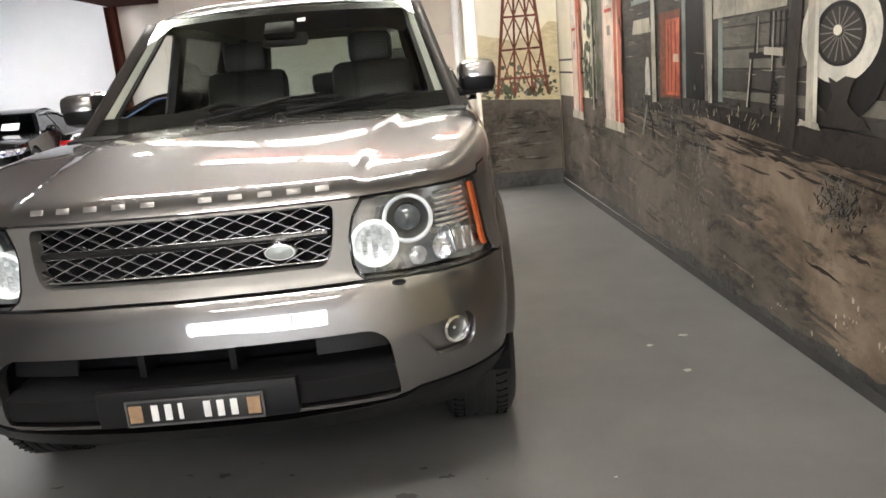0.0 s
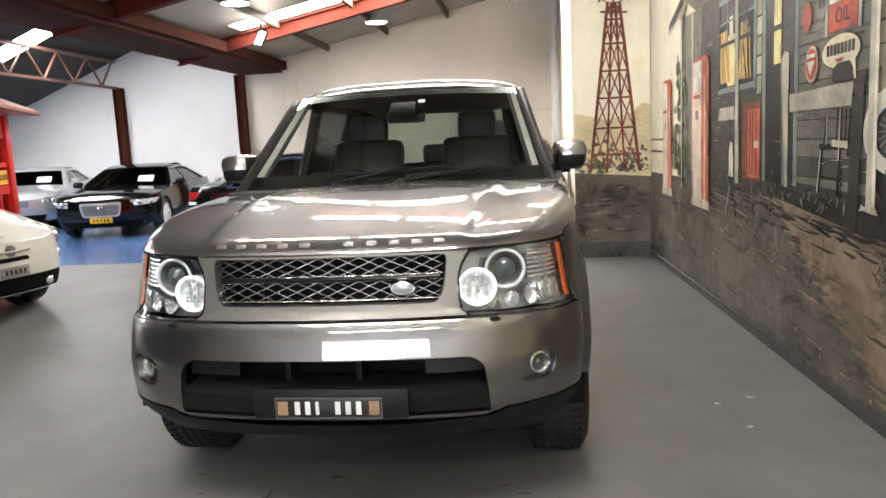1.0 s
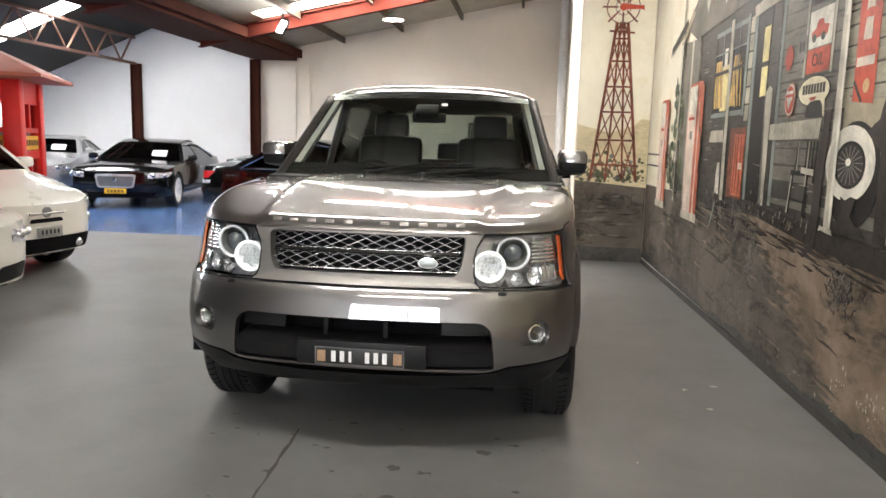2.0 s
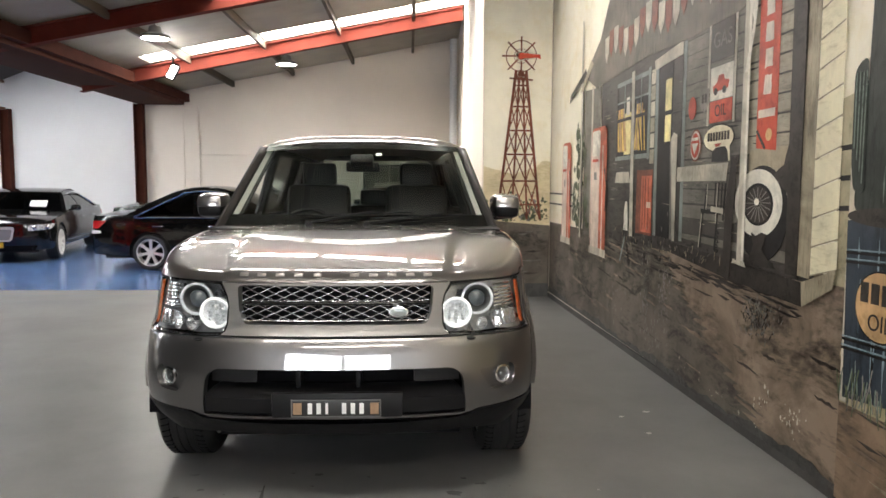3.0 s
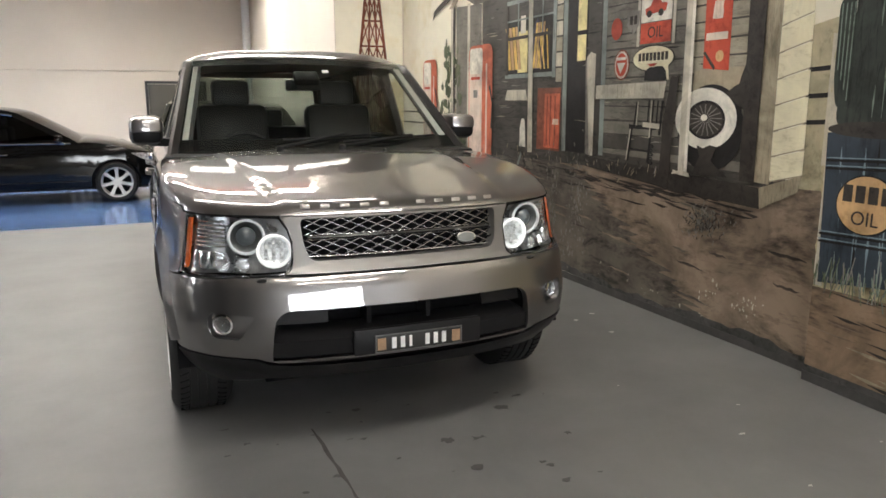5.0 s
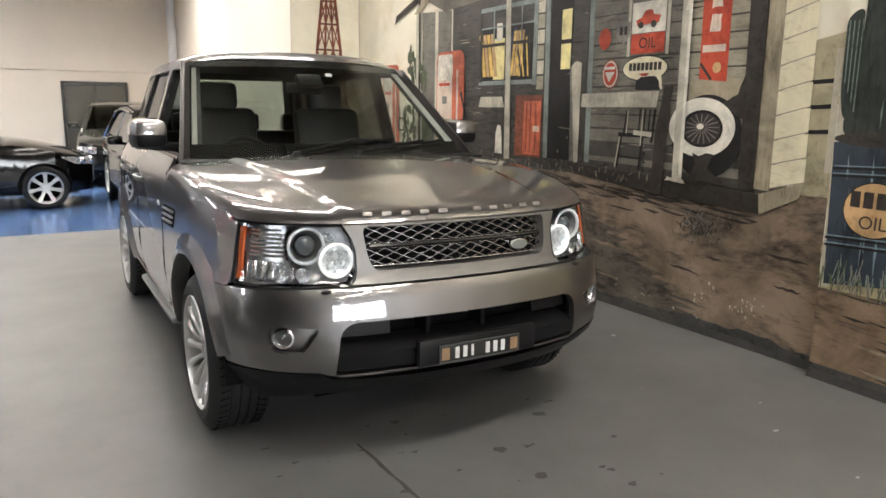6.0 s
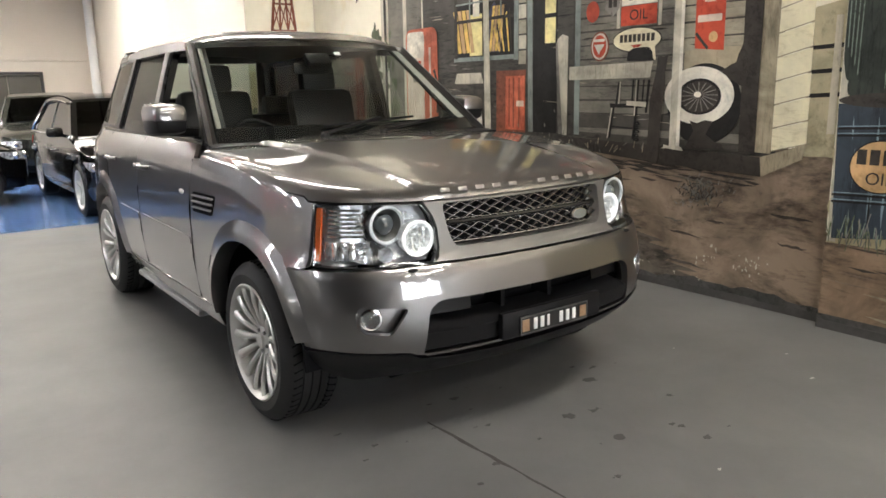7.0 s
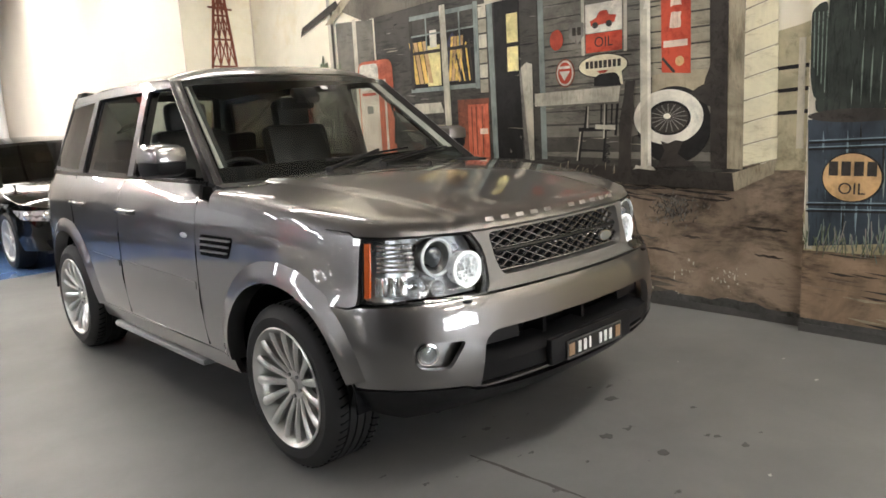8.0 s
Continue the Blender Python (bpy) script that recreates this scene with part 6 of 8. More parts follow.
build_car("hatchback_car", "black hatchback with bright trim parked behind the grey four-wheel drive", BLACK_PAINT, -0.33, 8.75, 0.02, -1.0, L=4.3, W=1.76, H=1.41, base=2.66, over=0.78, cab=(1.15, 1.85, 3.5, 4.15), boot_z=0.98, lamp_z=(0.56, 0.70), spokes=5)
build_car("hatchback_car", "small white rounded hatchback with a black lower intake", WHITE_PAINT, -4.7, 5.55, 0.98, -0.2, L=3.55, W=1.63, H=1.45, base=2.3, over=0.72, nose_z=0.72, cowl_z=0.98, belt0=1.0, belt1=1.05,
          cab=(0.95, 1.6, 2.9, 3.4), boot_z=1.05, tail_z=0.9, grille="low", lamp_z=(0.6, 0.74), plate=(mat("plate_grey", (0.3, 0.3, 0.3), 0.4, 0, 0.1, 20, 200), 0.46, 0.3), wheel_r=0.3, corner=0.55, trim=False)
build_car("coupe_car", "white sports car with a large slatted black grille", WHITE_PAINT, -4.12, 3.62, 0.98, -0.2, L=4.3, W=1.85, H=1.36, base=2.5, over=0.86, nose_z=0.68, cowl_z=0.9, grille="black", lamp_z=(0.56, 0.68), plate=(PLATE_BLACK, 0.4, 0.37), spokes=5)

# ---- red telephone box ----
kiosk = group_at("telephone_box", pose(-6.7, 7.3, FLOOR_Z, 0, 0, 22))
tagged(kiosk, "red glazed telephone box with a low tiled-looking roof", "telephone box")
KW, KH = 1.1, 2.02
for sx in (-1, 1):
    for sy in (-1, 1):
        bm = bmesh.new()
        add_box(bm, sx * (KW / 2 - 0.1), sy * (KW / 2 - 0.1), KH / 2, 0.2, 0.2, KH, bev=0.012)
        part("corner_post", bm, BOX_RED, kiosk, "red corner post")
for rot in range(4):
    m = Matrix.Rotation(rot * math.pi / 2, 4, "Z")
    bm = bmesh.new()
    for z, h in ((0.12, 0.24), (0.66, 0.14), (1.13, 0.1), (1.43, 0.06), (1.885, 0.27)):
        add_box(bm, 0, -KW / 2 + 0.06, z, KW - 0.24, 0.05, h)
    for z, h in ((0.45, 0.4), (0.9, 0.4), (1.6, 0.32)):
        add_box(bm, 0, -KW / 2 + 0.06, z, 0.07, 0.045, h)
    bmesh.ops.transform(bm, matrix=m, verts=bm.verts)
    fr_ob = part("glazing_frame", bm, BOX_RED, kiosk, "red glazing bars")
    bm = bmesh.new()
    add_box(bm, 0, -KW / 2 + 0.07, 0.95, KW - 0.24, 0.008, 1.6)
    bmesh.ops.transform(bm, matrix=m, verts=bm.verts)
    part("pane", bm, DOOR_GLASS, fr_ob)
    bm = bmesh.new()
    add_box(bm, 0.0, -KW / 2 + 0.05, 1.28, KW - 0.36, 0.02, 0.17)
    bmesh.ops.transform(bm, matrix=m, verts=bm.verts)
    sg = part("sign_band", bm, PLATE_YELLOW, fr_ob, "yellow sign band")
    for k in range(6):
        bm = bmesh.new()
        add_box(bm, -0.3 + 0.12 * k, -KW / 2 + 0.036, 1.28, 0.07, 0.008, 0.07)
        bmesh.ops.transform(bm, matrix=m, verts=bm.verts)
        part("sign_bar", bm, mat("brown_sign_ink", (0.2, 0.09, 0.01), 0.5), kiosk)
bm = bmesh.new()
add_lathe(bm, [(0.0, KH + 0.5), (0.25, KH + 0.38), (1.2, KH + 0.06), (1.21, KH + 0.02), (0.72, KH - 0.0), (0.0, KH + 0.02)], "z", 4)
bmesh.ops.rotate(bm, verts=bm.verts, cent=(0, 0, 0), matrix=Matrix.Rotation(math.pi / 4, 3, "Z"))
part("roof", bm, TERRACOTTA, kiosk, "red-brown pyramid roof", smooth=False)

# ---- door in the far wall ----
door = group_at("door_1", pose(-0.93, FAR_Y - 0.03, FLOOR_Z))
structure(door, "dark olive double door in the back wall", "door")
OLIVE = mat("olive_grey_paint", (0.09, 0.085, 0.07), 0.5, 0, 0.12, 3, 80, 0.05)
for sx in (-1, 1):
    box("door_leaf", sx * 0.305, 0, 0.93, 0.6, 0.04, 1.86, OLIVE, door, bev=0.005)
for cx, cz, sx, sz in ((-0.64, 0.95, 0.06, 1.9), (0.64, 0.95, 0.06, 1.9), (0, 1.9, 1.34, 0.06)):
    box("door_frame", cx, -0.01, cz, sx, 0.06, sz, mat("dark_frame_tone", (0.05, 0.045, 0.035), 0.5), door)
sw = box("light_switch", -0.16, FAR_Y - 0.012, 1.45, 0.08, 0.02, 0.06, PLATE_WHITE, bev=0.004)
tagged(sw, "small pale light switch on the back wall", "switch")

# ---- painted murals ----
mural = group_at("wall_mural", pose(WALL_X, 0, 0))
tagged(mural, "painted mural of an old weatherboard fuel station on a dirt street", "mural")
panel_mural = group_at("panel_mural", pose(PANEL_X, 0, 0))
tagged(panel_mural, "painted mural of a blue oil drum and a dark cactus", "mural")
end_mural = group_at("end_wall_mural", pose(0, END_Y, 0))
tagged(end_mural, "painted mural of a red windmill against a pale yellow sky", "mural")
LAYER = 0.002
STROKES = [0]


def along(a, b):
    """Height and length on the mural wall, drawn in towards its far end where the wall closes in."""
    if a <= SKEW_Y:
        return a, b
    k = (1.99 + SKEW * (SKEW_Y + 0.9)) / (1.99 + SKEW * (a + 0.9))
    return (a + 0.9) * k - 0.9, 1.42 + (b - 1.42) * k


def on_wall(a, b, t):
    return Vector((-t, a, b))


def on_mural(a, b, t):
    a, b = along(a, b)
    return Vector((wall_x(a) - WALL_X - t, a, b))


def on_end(a, b, t):
    return Vector((a, -t, b))


def stroke(name, loops, material, layer, parent=None, label=""):
    """A flat painted shape, a few millimetres proud, on the wall of its mural."""
    parent = parent or mural
    STROKES[0] += 1
    base = LAYER * layer + (STROKES[0] % 43) * 0.00004
    home = parent if parent.parent is None else parent.parent
    fn = on_end if home == end_mural else on_wall if home == panel_mural else on_mural
    bm = patch_bm(loops, lambda a, b, t: fn(a, b, base + (0.0015 if t == 0 else 0.0)), 50 if fn != on_mural else 0.8, 0.0015)
    return part(name, bm, material, parent, label, smooth=False)


def rect(a0, b0, a1, b1):
    return [(a0, b0), (a1, b0), (a1, b1), (a0, b1)]


def line_loop(p, q, w):
    p, q = Vector(p), Vector(q)
    n = (q - p).normalized()
    n = Vector((-n.y, n.x)) * (w / 2)
    return [tuple(p + n), tuple(p - n), tuple(q - n), tuple(q + n)]


def wobble(loop, amt, seed, n=4):
    """A hand-painted edge: the outline cut finer and shaken a little."""
    r = random.Random(seed)
    out = []
    for i, p in enumerate(loop):
        q = loop[(i + 1) % len(loop)]
        for k in range(n):
            t = k / n
            out.append((p[0] + (q[0] - p[0]) * t + r.uniform(-amt, amt), p[1] + (q[1] - p[1]) * t + r.uniform(-amt, amt)))
    return out


def brushed(name, dark, light, scale=3.0, stretch=(1, 1, 1), lo=0.34, hi=0.7, dirt=0.48):
    """Wall paint put on with a brush: broad patches, strokes and fine speckle between two colours, and a little grime."""
    key = "mural_" + name
    if key in MATS:
        return MATS[key]
    m = bpy.data.materials.new(key)
    m.use_nodes = True
    n, l = m.node_tree.nodes, m.node_tree.links
    b = n["Principled BSDF"]
    b.inputs["Specular IOR Level"].default_value = 0.22
    tc = n.new("ShaderNodeTexCoord")
    mp = n.new("ShaderNodeMapping")
    mp.inputs["Scale"].default_value = stretch
    l.new(tc.outputs["Object"], mp.inputs[0])

    def layer(vec, sc, detail, rough, dist=0.0):
        t = n.new("ShaderNodeTexNoise")
        t.inputs["Scale"].default_value = sc
        t.inputs["Detail"].default_value = detail
        t.inputs["Roughness"].default_value = rough
        t.inputs["Distortion"].default_value = dist
        l.new(vec, t.inputs["Vector"])
        return t.outputs[0]

    def combine(x, k, y):
        t = n.new("ShaderNodeMath")
        t.operation = "MULTIPLY_ADD"
        t.inputs[1].default_value = k
        l.new(x, t.inputs[0])
        l.new(y, t.inputs[2])
        return t.outputs[0]

    broad = layer(tc.outputs["Object"], 1.1, 4, 0.6)
    strokes = layer(mp.outputs[0], scale * 2.2, 9, 0.68, 1.2)
    fine = layer(mp.outputs[0], scale * 14, 5, 0.7)
    total = combine(broad, 0.55, combine(fine, 0.45, strokes))
    cr = n.new("ShaderNodeValToRGB")
    e = cr.color_ramp.elements
    e[0].position, e[1].position = lo + 0.44, hi + 0.50
    e[0].color, e[1].color = (*dark, 1), (*light, 1)
    l.new(total, cr.inputs[0])
    grime = layer(tc.outputs["Object"], 2.3, 7, 0.65, 0.5)
    gr = n.new("ShaderNodeMapRange")
    gr.inputs["From Min"].default_value = 0.35
    gr.inputs["From Max"].default_value = 0.6
    gr.inputs["To Min"].default_value = 1 - dirt
    gr.inputs["To Max"].default_value = 1 + 0.25 * dirt
    l.new(grime, gr.inputs["Value"])
    sc = n.new("ShaderNodeVectorMath")
    sc.operation = "SCALE"
    l.new(cr.outputs[0], sc.inputs[0])
    l.new(gr.outputs[0], sc.inputs["Scale"])
    l.new(sc.outputs[0], b.inputs["Base Color"])
    b.inputs["Roughness"].default_value = 0.45
    bp = n.new("ShaderNodeBump")
    bp.inputs["Strength"].default_value = 0.15
    bp.inputs["Distance"].default_value = 0.006
    l.new(total, bp.inputs["Height"])
    l.new(bp.outputs[0], b.inputs["Normal"])
    MATS[key] = m
    return m


def flat_paint(name, color, var=0.18):
    return brushed(name, tuple(c * (1 - 1.6 * var) for c in color), tuple(min(0.92, c * (1 + 1.6 * var)) for c in color), 5.0)


M_SKY = brushed("sky", (0.84, 0.75, 0.53), (0.93, 0.88, 0.73), 0.6, lo=0.3, hi=0.75, dirt=0.06)
M_HILL = brushed("hill", (0.6, 0.51, 0.31), (0.76, 0.66, 0.44), 2.0, (1, 1, 3), dirt=0.15)
M_DIRT_FAR = brushed("dirt_far", (0.022, 0.02, 0.019), (0.16, 0.138, 0.114), 1.8, (1, 0.5, 1.6), lo=0.32, hi=0.7)
M_DIRT = brushed("dirt_near", (0.06, 0.048, 0.039), (0.3, 0.23, 0.172), 1.3, (1, 0.45, 1.5), lo=0.33, hi=0.7)
M_DIRT_DARK = brushed("dirt_dark", (0.016, 0.015, 0.015), (0.075, 0.06, 0.05), 2.4, (1, 0.3, 2.6))
M_DIRT_PANEL = brushed("dirt_panel", (0.07, 0.053, 0.04), (0.3, 0.215, 0.148), 1.6, (1, 0.4, 2.0), lo=0.34, hi=0.68)
M_WALL_DARK = brushed("boards_dark", (0.02, 0.019, 0.018), (0.078, 0.072, 0.063), 3.0, (1, 0.5, 3.0))
M_BOARD = brushed("boards_grey", (0.075, 0.07, 0.062), (0.2, 0.187, 0.158), 3.5, (1, 0.6, 4.0))
M_BOARD_LIT = brushed("boards_lit", (0.2, 0.185, 0.145), (0.38, 0.345, 0.265), 3.0, (1, 0.6, 4.0))
M_CREAM = brushed("boards_cream", (0.62, 0.56, 0.38), (0.82, 0.76, 0.56), 2.5, (1, 1, 3.0), dirt=0.2)
M_POST = brushed("post_tan", (0.24, 0.2, 0.14), (0.42, 0.365, 0.26), 3.0, (1, 4.0, 0.6))
M_POST_PALE = brushed("post_pale", (0.36, 0.34, 0.27), (0.6, 0.56, 0.46), 3.0, (1, 4.0, 0.6))
M_BLACK = flat_paint("black", (0.014, 0.013, 0.013))
M_SHADE = flat_paint("shadow_brown", (0.035, 0.03, 0.026), 0.3)
M_GREY = flat_paint("grey", (0.16, 0.15, 0.135), 0.3)
M_WHITE = flat_paint("white", (0.68, 0.65, 0.57), 0.12)
M_RED = brushed("red", (0.36, 0.035, 0.02), (0.56, 0.085, 0.045), 4.0)
M_ORANGE = brushed("orange_red", (0.37, 0.075, 0.04), (0.62, 0.16, 0.09), 4.0, (1, 4, 0.6))
M_RUST = brushed("rust", (0.09, 0.03, 0.018), (0.24, 0.08, 0.048), 5.0)
M_YELLOW = flat_paint("yellow", (0.66, 0.45, 0.13), 0.2)
M_LAMPLIGHT = flat_paint("lamplight_yellow", (0.8, 0.66, 0.32), 0.15)
M_PINK = brushed("faded_pink", (0.5, 0.36, 0.28), (0.74, 0.62, 0.53), 4.0, (1, 3, 0.5))
M_GREEN = brushed("dark_green", (0.03, 0.04, 0.025), (0.13, 0.15, 0.09), 6.0)
M_BLUE_GREY = brushed("blue_grey", (0.12, 0.15, 0.15), (0.26, 0.3, 0.28), 4.0, (1, 4, 0.5))
M_DRUM = brushed("drum_blue", (0.012, 0.015, 0.02), (0.045, 0.058, 0.075), 1.6, (1, 3.0, 0.35), lo=0.36, hi=0.64)
M_DRUM_LIGHT = brushed("drum_light_blue", (0.045, 0.07, 0.09), (0.23, 0.31, 0.35), 3.0, (1, 4, 0.4))
M_CACTUS = brushed("cactus", (0.007, 0.009, 0.008), (0.04, 0.048, 0.041), 3.0, (1, 4, 0.5))
M_CACTUS_RIB = flat_paint("cactus_rib", (0.125, 0.155, 0.13), 0.4)
M_TAN_DISC = brushed("tan_disc", (0.42, 0.24, 0.1), (0.62, 0.4, 0.2), 3.0)
M_SKIRT = flat_paint("skirting_grey", (0.06, 0.06, 0.058), 0.35)


def written(name, text, a, b, height, material, layer, parent, stretch=1.0, label=""):
    cu = bpy.data.curves.new(name, "FONT")
    cu.body = text
    cu.size = height * 1.4
    cu.align_x = "CENTER"
    cu.align_y = "CENTER"
    cu.extrude = 0.0006
    tmp = bpy.data.objects.new(name, cu)
    me = bpy.data.meshes.new_from_object(tmp)
    bpy.data.objects.remove(tmp)
    me.materials.append(material)
    ob = new(name, me)
    ob.parent = parent
    if parent.parent == mural:
        a, b = along(a, b)
        turn = math.atan(SKEW) if a > SKEW_Y else 0.0
    else:
        turn = 0.0
    m = Matrix.Translation((-LAYER * layer - 0.001 + (wall_x(a) - WALL_X if turn else 0.0), a, b)) @ Matrix.Rotation(turn, 4, "Z") @ Matrix(((0, 0, -1, 0), (-stretch, 0, 0, 0), (0, 1, 0, 0), (0, 0, 0, 1)))
    ob.matrix_local = m
    if label:
        ob["label"] = label
    return ob


MURAL_END = 9.12     # far end of the long wall, before it is drawn in
# sky and street of the long wall
stroke("painted_sky", [rect(5.6, 0.8, MURAL_END, 5.4)], M_SKY, 0)
stroke("painted_sky", [rect(1.9, 0.8, 2.3, 5.15)], M_SKY, 0)
stroke("painted_street", [[(1.902, 0.004), (5.4, 0.004), (5.4, 1.02), (1.902, 1.02)]], M_DIRT, 1, label="brown painted dirt")
stroke("painted_street", [[(2.7, 0.004), (MURAL_END, -0.1), (MURAL_END, 0.9), (7.0, 0.93), (6.2, 0.95), (5.2, 1.0)] + [(4.75 - 2.0 * k / 60 + 0.16 * math.sin(k * 1.7) * (k % 3) * 0.5 + 0.05 * math.sin(k * 5.1), 1.0 - 0.98 * k / 60) for k in range(60)]], M_DIRT_FAR, 2, label="grey-brown painted dirt")
rr2 = random.Random(41)
for i in range(64):
    # thin dry-brush strokes that follow the ruts of the street
    y0 = rr2.uniform(1.95, 7.6)
    z0 = rr2.uniform(0.1, 0.84)
    ln = rr2.uniform(0.15, 0.7)
    w = rr2.uniform(0.004, 0.016)
    mid = [(y0 + ln * k / 6, z0 + 0.06 * ln * k / 6 + rr2.uniform(-0.006, 0.006)) for k in range(7)]
    half = [w * math.sin(math.pi * (k + 0.25) / 6.5) * rr2.uniform(0.5, 1.0) for k in range(7)]
    loop = [(a, b - h) for (a, b), h in zip(mid, half)] + [(a, b + h) for (a, b), h in zip(reversed(mid), reversed(half))]
    stroke("brush_stroke", [loop], (M_DIRT_FAR, M_DIRT, M_DIRT_DARK, M_DIRT)[i % 4], 3 + i % 2)
for i in range(110):
    # shade brushed under the porch edge
    y0 = rr2.uniform(2.35, 6.3)
    z0 = 0.84 + 0.02 * (y0 - 2.3) - abs(rr2.gauss(0, 0.06))
    ln, w = rr2.uniform(0.1, 0.45), rr2.uniform(0.004, 0.014)
    stroke("brush_stroke", [[(y0, z0), (y0 + ln * 0.3, z0 - w), (y0 + ln, z0 + 0.012), (y0 + ln * 0.6, z0 + w)]], (M_SHADE, M_DIRT_DARK)[i % 2], 3 + i % 2)
stroke("painted_skirting", [[(1.902, 0.004), (5.0, -0.03), (MURAL_END, -0.1)] + [(y, 0.055 - 0.013 * (y - 1.9) + 0.018 * math.sin(3.1 * y) + 0.012 * math.sin(11 * y + 1) + 0.01 * math.sin(29 * y)) for y in steps(MURAL_END, 1.902, 90)]], M_SKIRT, 5, label="dark painted band above the floor")

# paddock fence beside the shop
stroke("painted_haze", [wobble([(1.904, 0.98), (2.14, 0.98), (2.14, 1.85), (1.904, 1.9)], 0.003, 9, 3)], brushed("olive_haze", (0.22, 0.2, 0.13), (0.5, 0.45, 0.3), 2.0), 2, label="olive painted haze")
for z in (1.34, 1.48, 1.62):
    stroke("fence_rail", [[(1.904, z), (2.13, z - 0.01), (2.13, z + 0.014), (1.904, z + 0.026)]], M_BLACK, 3)
stroke("fence_post", [[(1.945, 1.12), (1.99, 1.12), (1.992, 1.8), (1.952, 1.8)]], M_POST_PALE, 4, label="pale fence post")
# weatherboard shop front
shop = group_at("painted_shop")
shop.parent = mural
stroke("shop_wall", [[(2.30, 0.96), (6.42, 0.9), (6.42, 2.5), (2.30, 2.95)]], M_WALL_DARK, 3, shop, "dark painted shop wall")
rb = random.Random(2)
for y0, y1, z0, z1, m in ((2.56, 4.12, 1.0, 2.9, None),):
    nb = 18
    for k in range(nb):
        za, zb = z0 + (z1 - z0) * k / nb, z0 + (z1 - z0) * (k + 1) / nb - 0.012
        for a, b in ((y0, 3.1), (3.1, y1)):
            far = a > 3.0
            mm = M_BOARD if (far or za < 1.55) else M_BOARD_LIT
            if za < 1.25:
                mm = M_WALL_DARK if k % 2 else M_BOARD
            stroke("weatherboard", [[(a + 0.004, za), (b, za + rb.uniform(-0.004, 0.004)), (b, zb + rb.uniform(-0.004, 0.004)), (a + 0.004, zb)]], mm, 4, shop)
stroke("porch_shadow", [[(2.44, 0.98), (2.56, 0.98), (2.60, 2.95), (2.46, 2.95)]], M_SHADE, 9, shop, "black painted shadow")
stroke("corner_post", [[(2.33, 0.98), (2.445, 0.985), (2.455, 3.2), (2.345, 3.2)]], M_POST, 6, shop, "tan painted corner post")
for k in range(16):
    z = 1.0 + 0.145 * k
    a, b = 2.335, 2.105 + 0.003 * k
    stroke("side_board", [[(a, z), (b, z + 0.055), (b, z + 0.19), (a, z + 0.137)]], M_CREAM, 5, shop, "cream painted side board")
    stroke("board_line", [[(a, z - 0.007), (b, z + 0.049), (b, z + 0.056), (a, z + 0.0)]], M_POST, 6, shop)
stroke("porch_step", [[(2.385, 0.83), (2.40, 0.955), (3.3, 0.985), (4.3, 1.01), (4.3, 0.93), (3.3, 0.86)]], M_SHADE, 6, shop, "dark porch step")
stroke("porch_step", [[(2.385, 0.83), (2.40, 0.955), (2.10, 1.055), (2.12, 0.96)]], M_POST, 7, shop, "pale end of the porch step")
stroke("porch_floor", [[(2.44, 0.965), (4.35, 1.0), (4.3, 1.06), (2.5, 1.03)]], M_WALL_DARK, 5, shop)
stroke("sill_board", [wobble([(2.58, 1.515), (3.04, 1.52), (3.04, 1.65), (2.6, 1.66)], 0.004, 31, 4)], M_POST, 5, shop, "plain tan board above the wheel")
stroke("porch_shadow", [wobble([(2.56, 1.4), (2.74, 1.5), (2.62, 1.56), (2.57, 1.7)], 0.004, 33, 3)], M_SHADE, 8, shop)
rs = random.Random(23)
for k in range(150):
    # dry-brush streaks along the boards
    y0, z0 = rs.uniform(2.62, 6.3), rs.uniform(1.06, 2.4)
    if 4.3 < y0 < 4.75 or 4.85 < y0 < 5.85 and z0 > 1.66:
        continue
    ln, w = rs.uniform(0.06, 0.3), rs.uniform(0.003, 0.008)
    stroke("brush_stroke", [[(y0, z0), (y0 + ln * 0.3, z0 - w), (y0 + ln, z0 + rs.uniform(-0.01, 0.01)), (y0 + ln * 0.6, z0 + w)]], (M_SHADE, M_GREY, M_BLACK, M_BOARD_LIT)[k % 4], 5, shop)
for k in range(130):
    # pale dry grass and litter along the porch edge
    y0 = rs.uniform(3.3, 7.4)
    z0 = 0.93 + rs.gauss(0, 0.045)
    stroke("dry_grass", [line_loop((y0, z0), (y0 + rs.uniform(-0.04, 0.04), z0 + rs.uniform(0.015, 0.06)), rs.uniform(0.003, 0.007))], (M_GREY, M_POST, M_SHADE)[k % 3], 9, shop)
# post and rails
stroke("veranda_post", [[(3.035, 0.985), (3.125, 0.985), (3.135, 2.62), (3.05, 2.62)]], M_POST_PALE, 11, shop, "pale veranda post")
stroke("post_edge", [[(3.035, 0.985), (3.062, 0.985), (3.075, 2.62), (3.05, 2.62)]], M_WHITE, 12, shop)
stroke("post_foot", [wobble([(3.0, 0.965), (3.19, 0.97), (3.17, 0.995), (3.02, 0.992)], 0.005, 4)], M_POST_PALE, 12, shop)
stroke("hand_rail", [[(3.33, 1.475), (4.18, 1.47), (4.18, 1.575), (3.31, 1.59)]], M_POST_PALE, 8, shop, "pale painted rail")
stroke("rail_post", [[(4.2, 1.02), (4.25, 1.02), (4.33, 1.80), (4.27, 1.84), (4.2, 1.82)]], M_POST_PALE, 8, shop, "pale rail post")
stroke("rail_post", [[(4.25, 1.02), (4.31, 1.03), (4.35, 1.78), (4.3, 1.80)]], M_GREY, 7, shop)
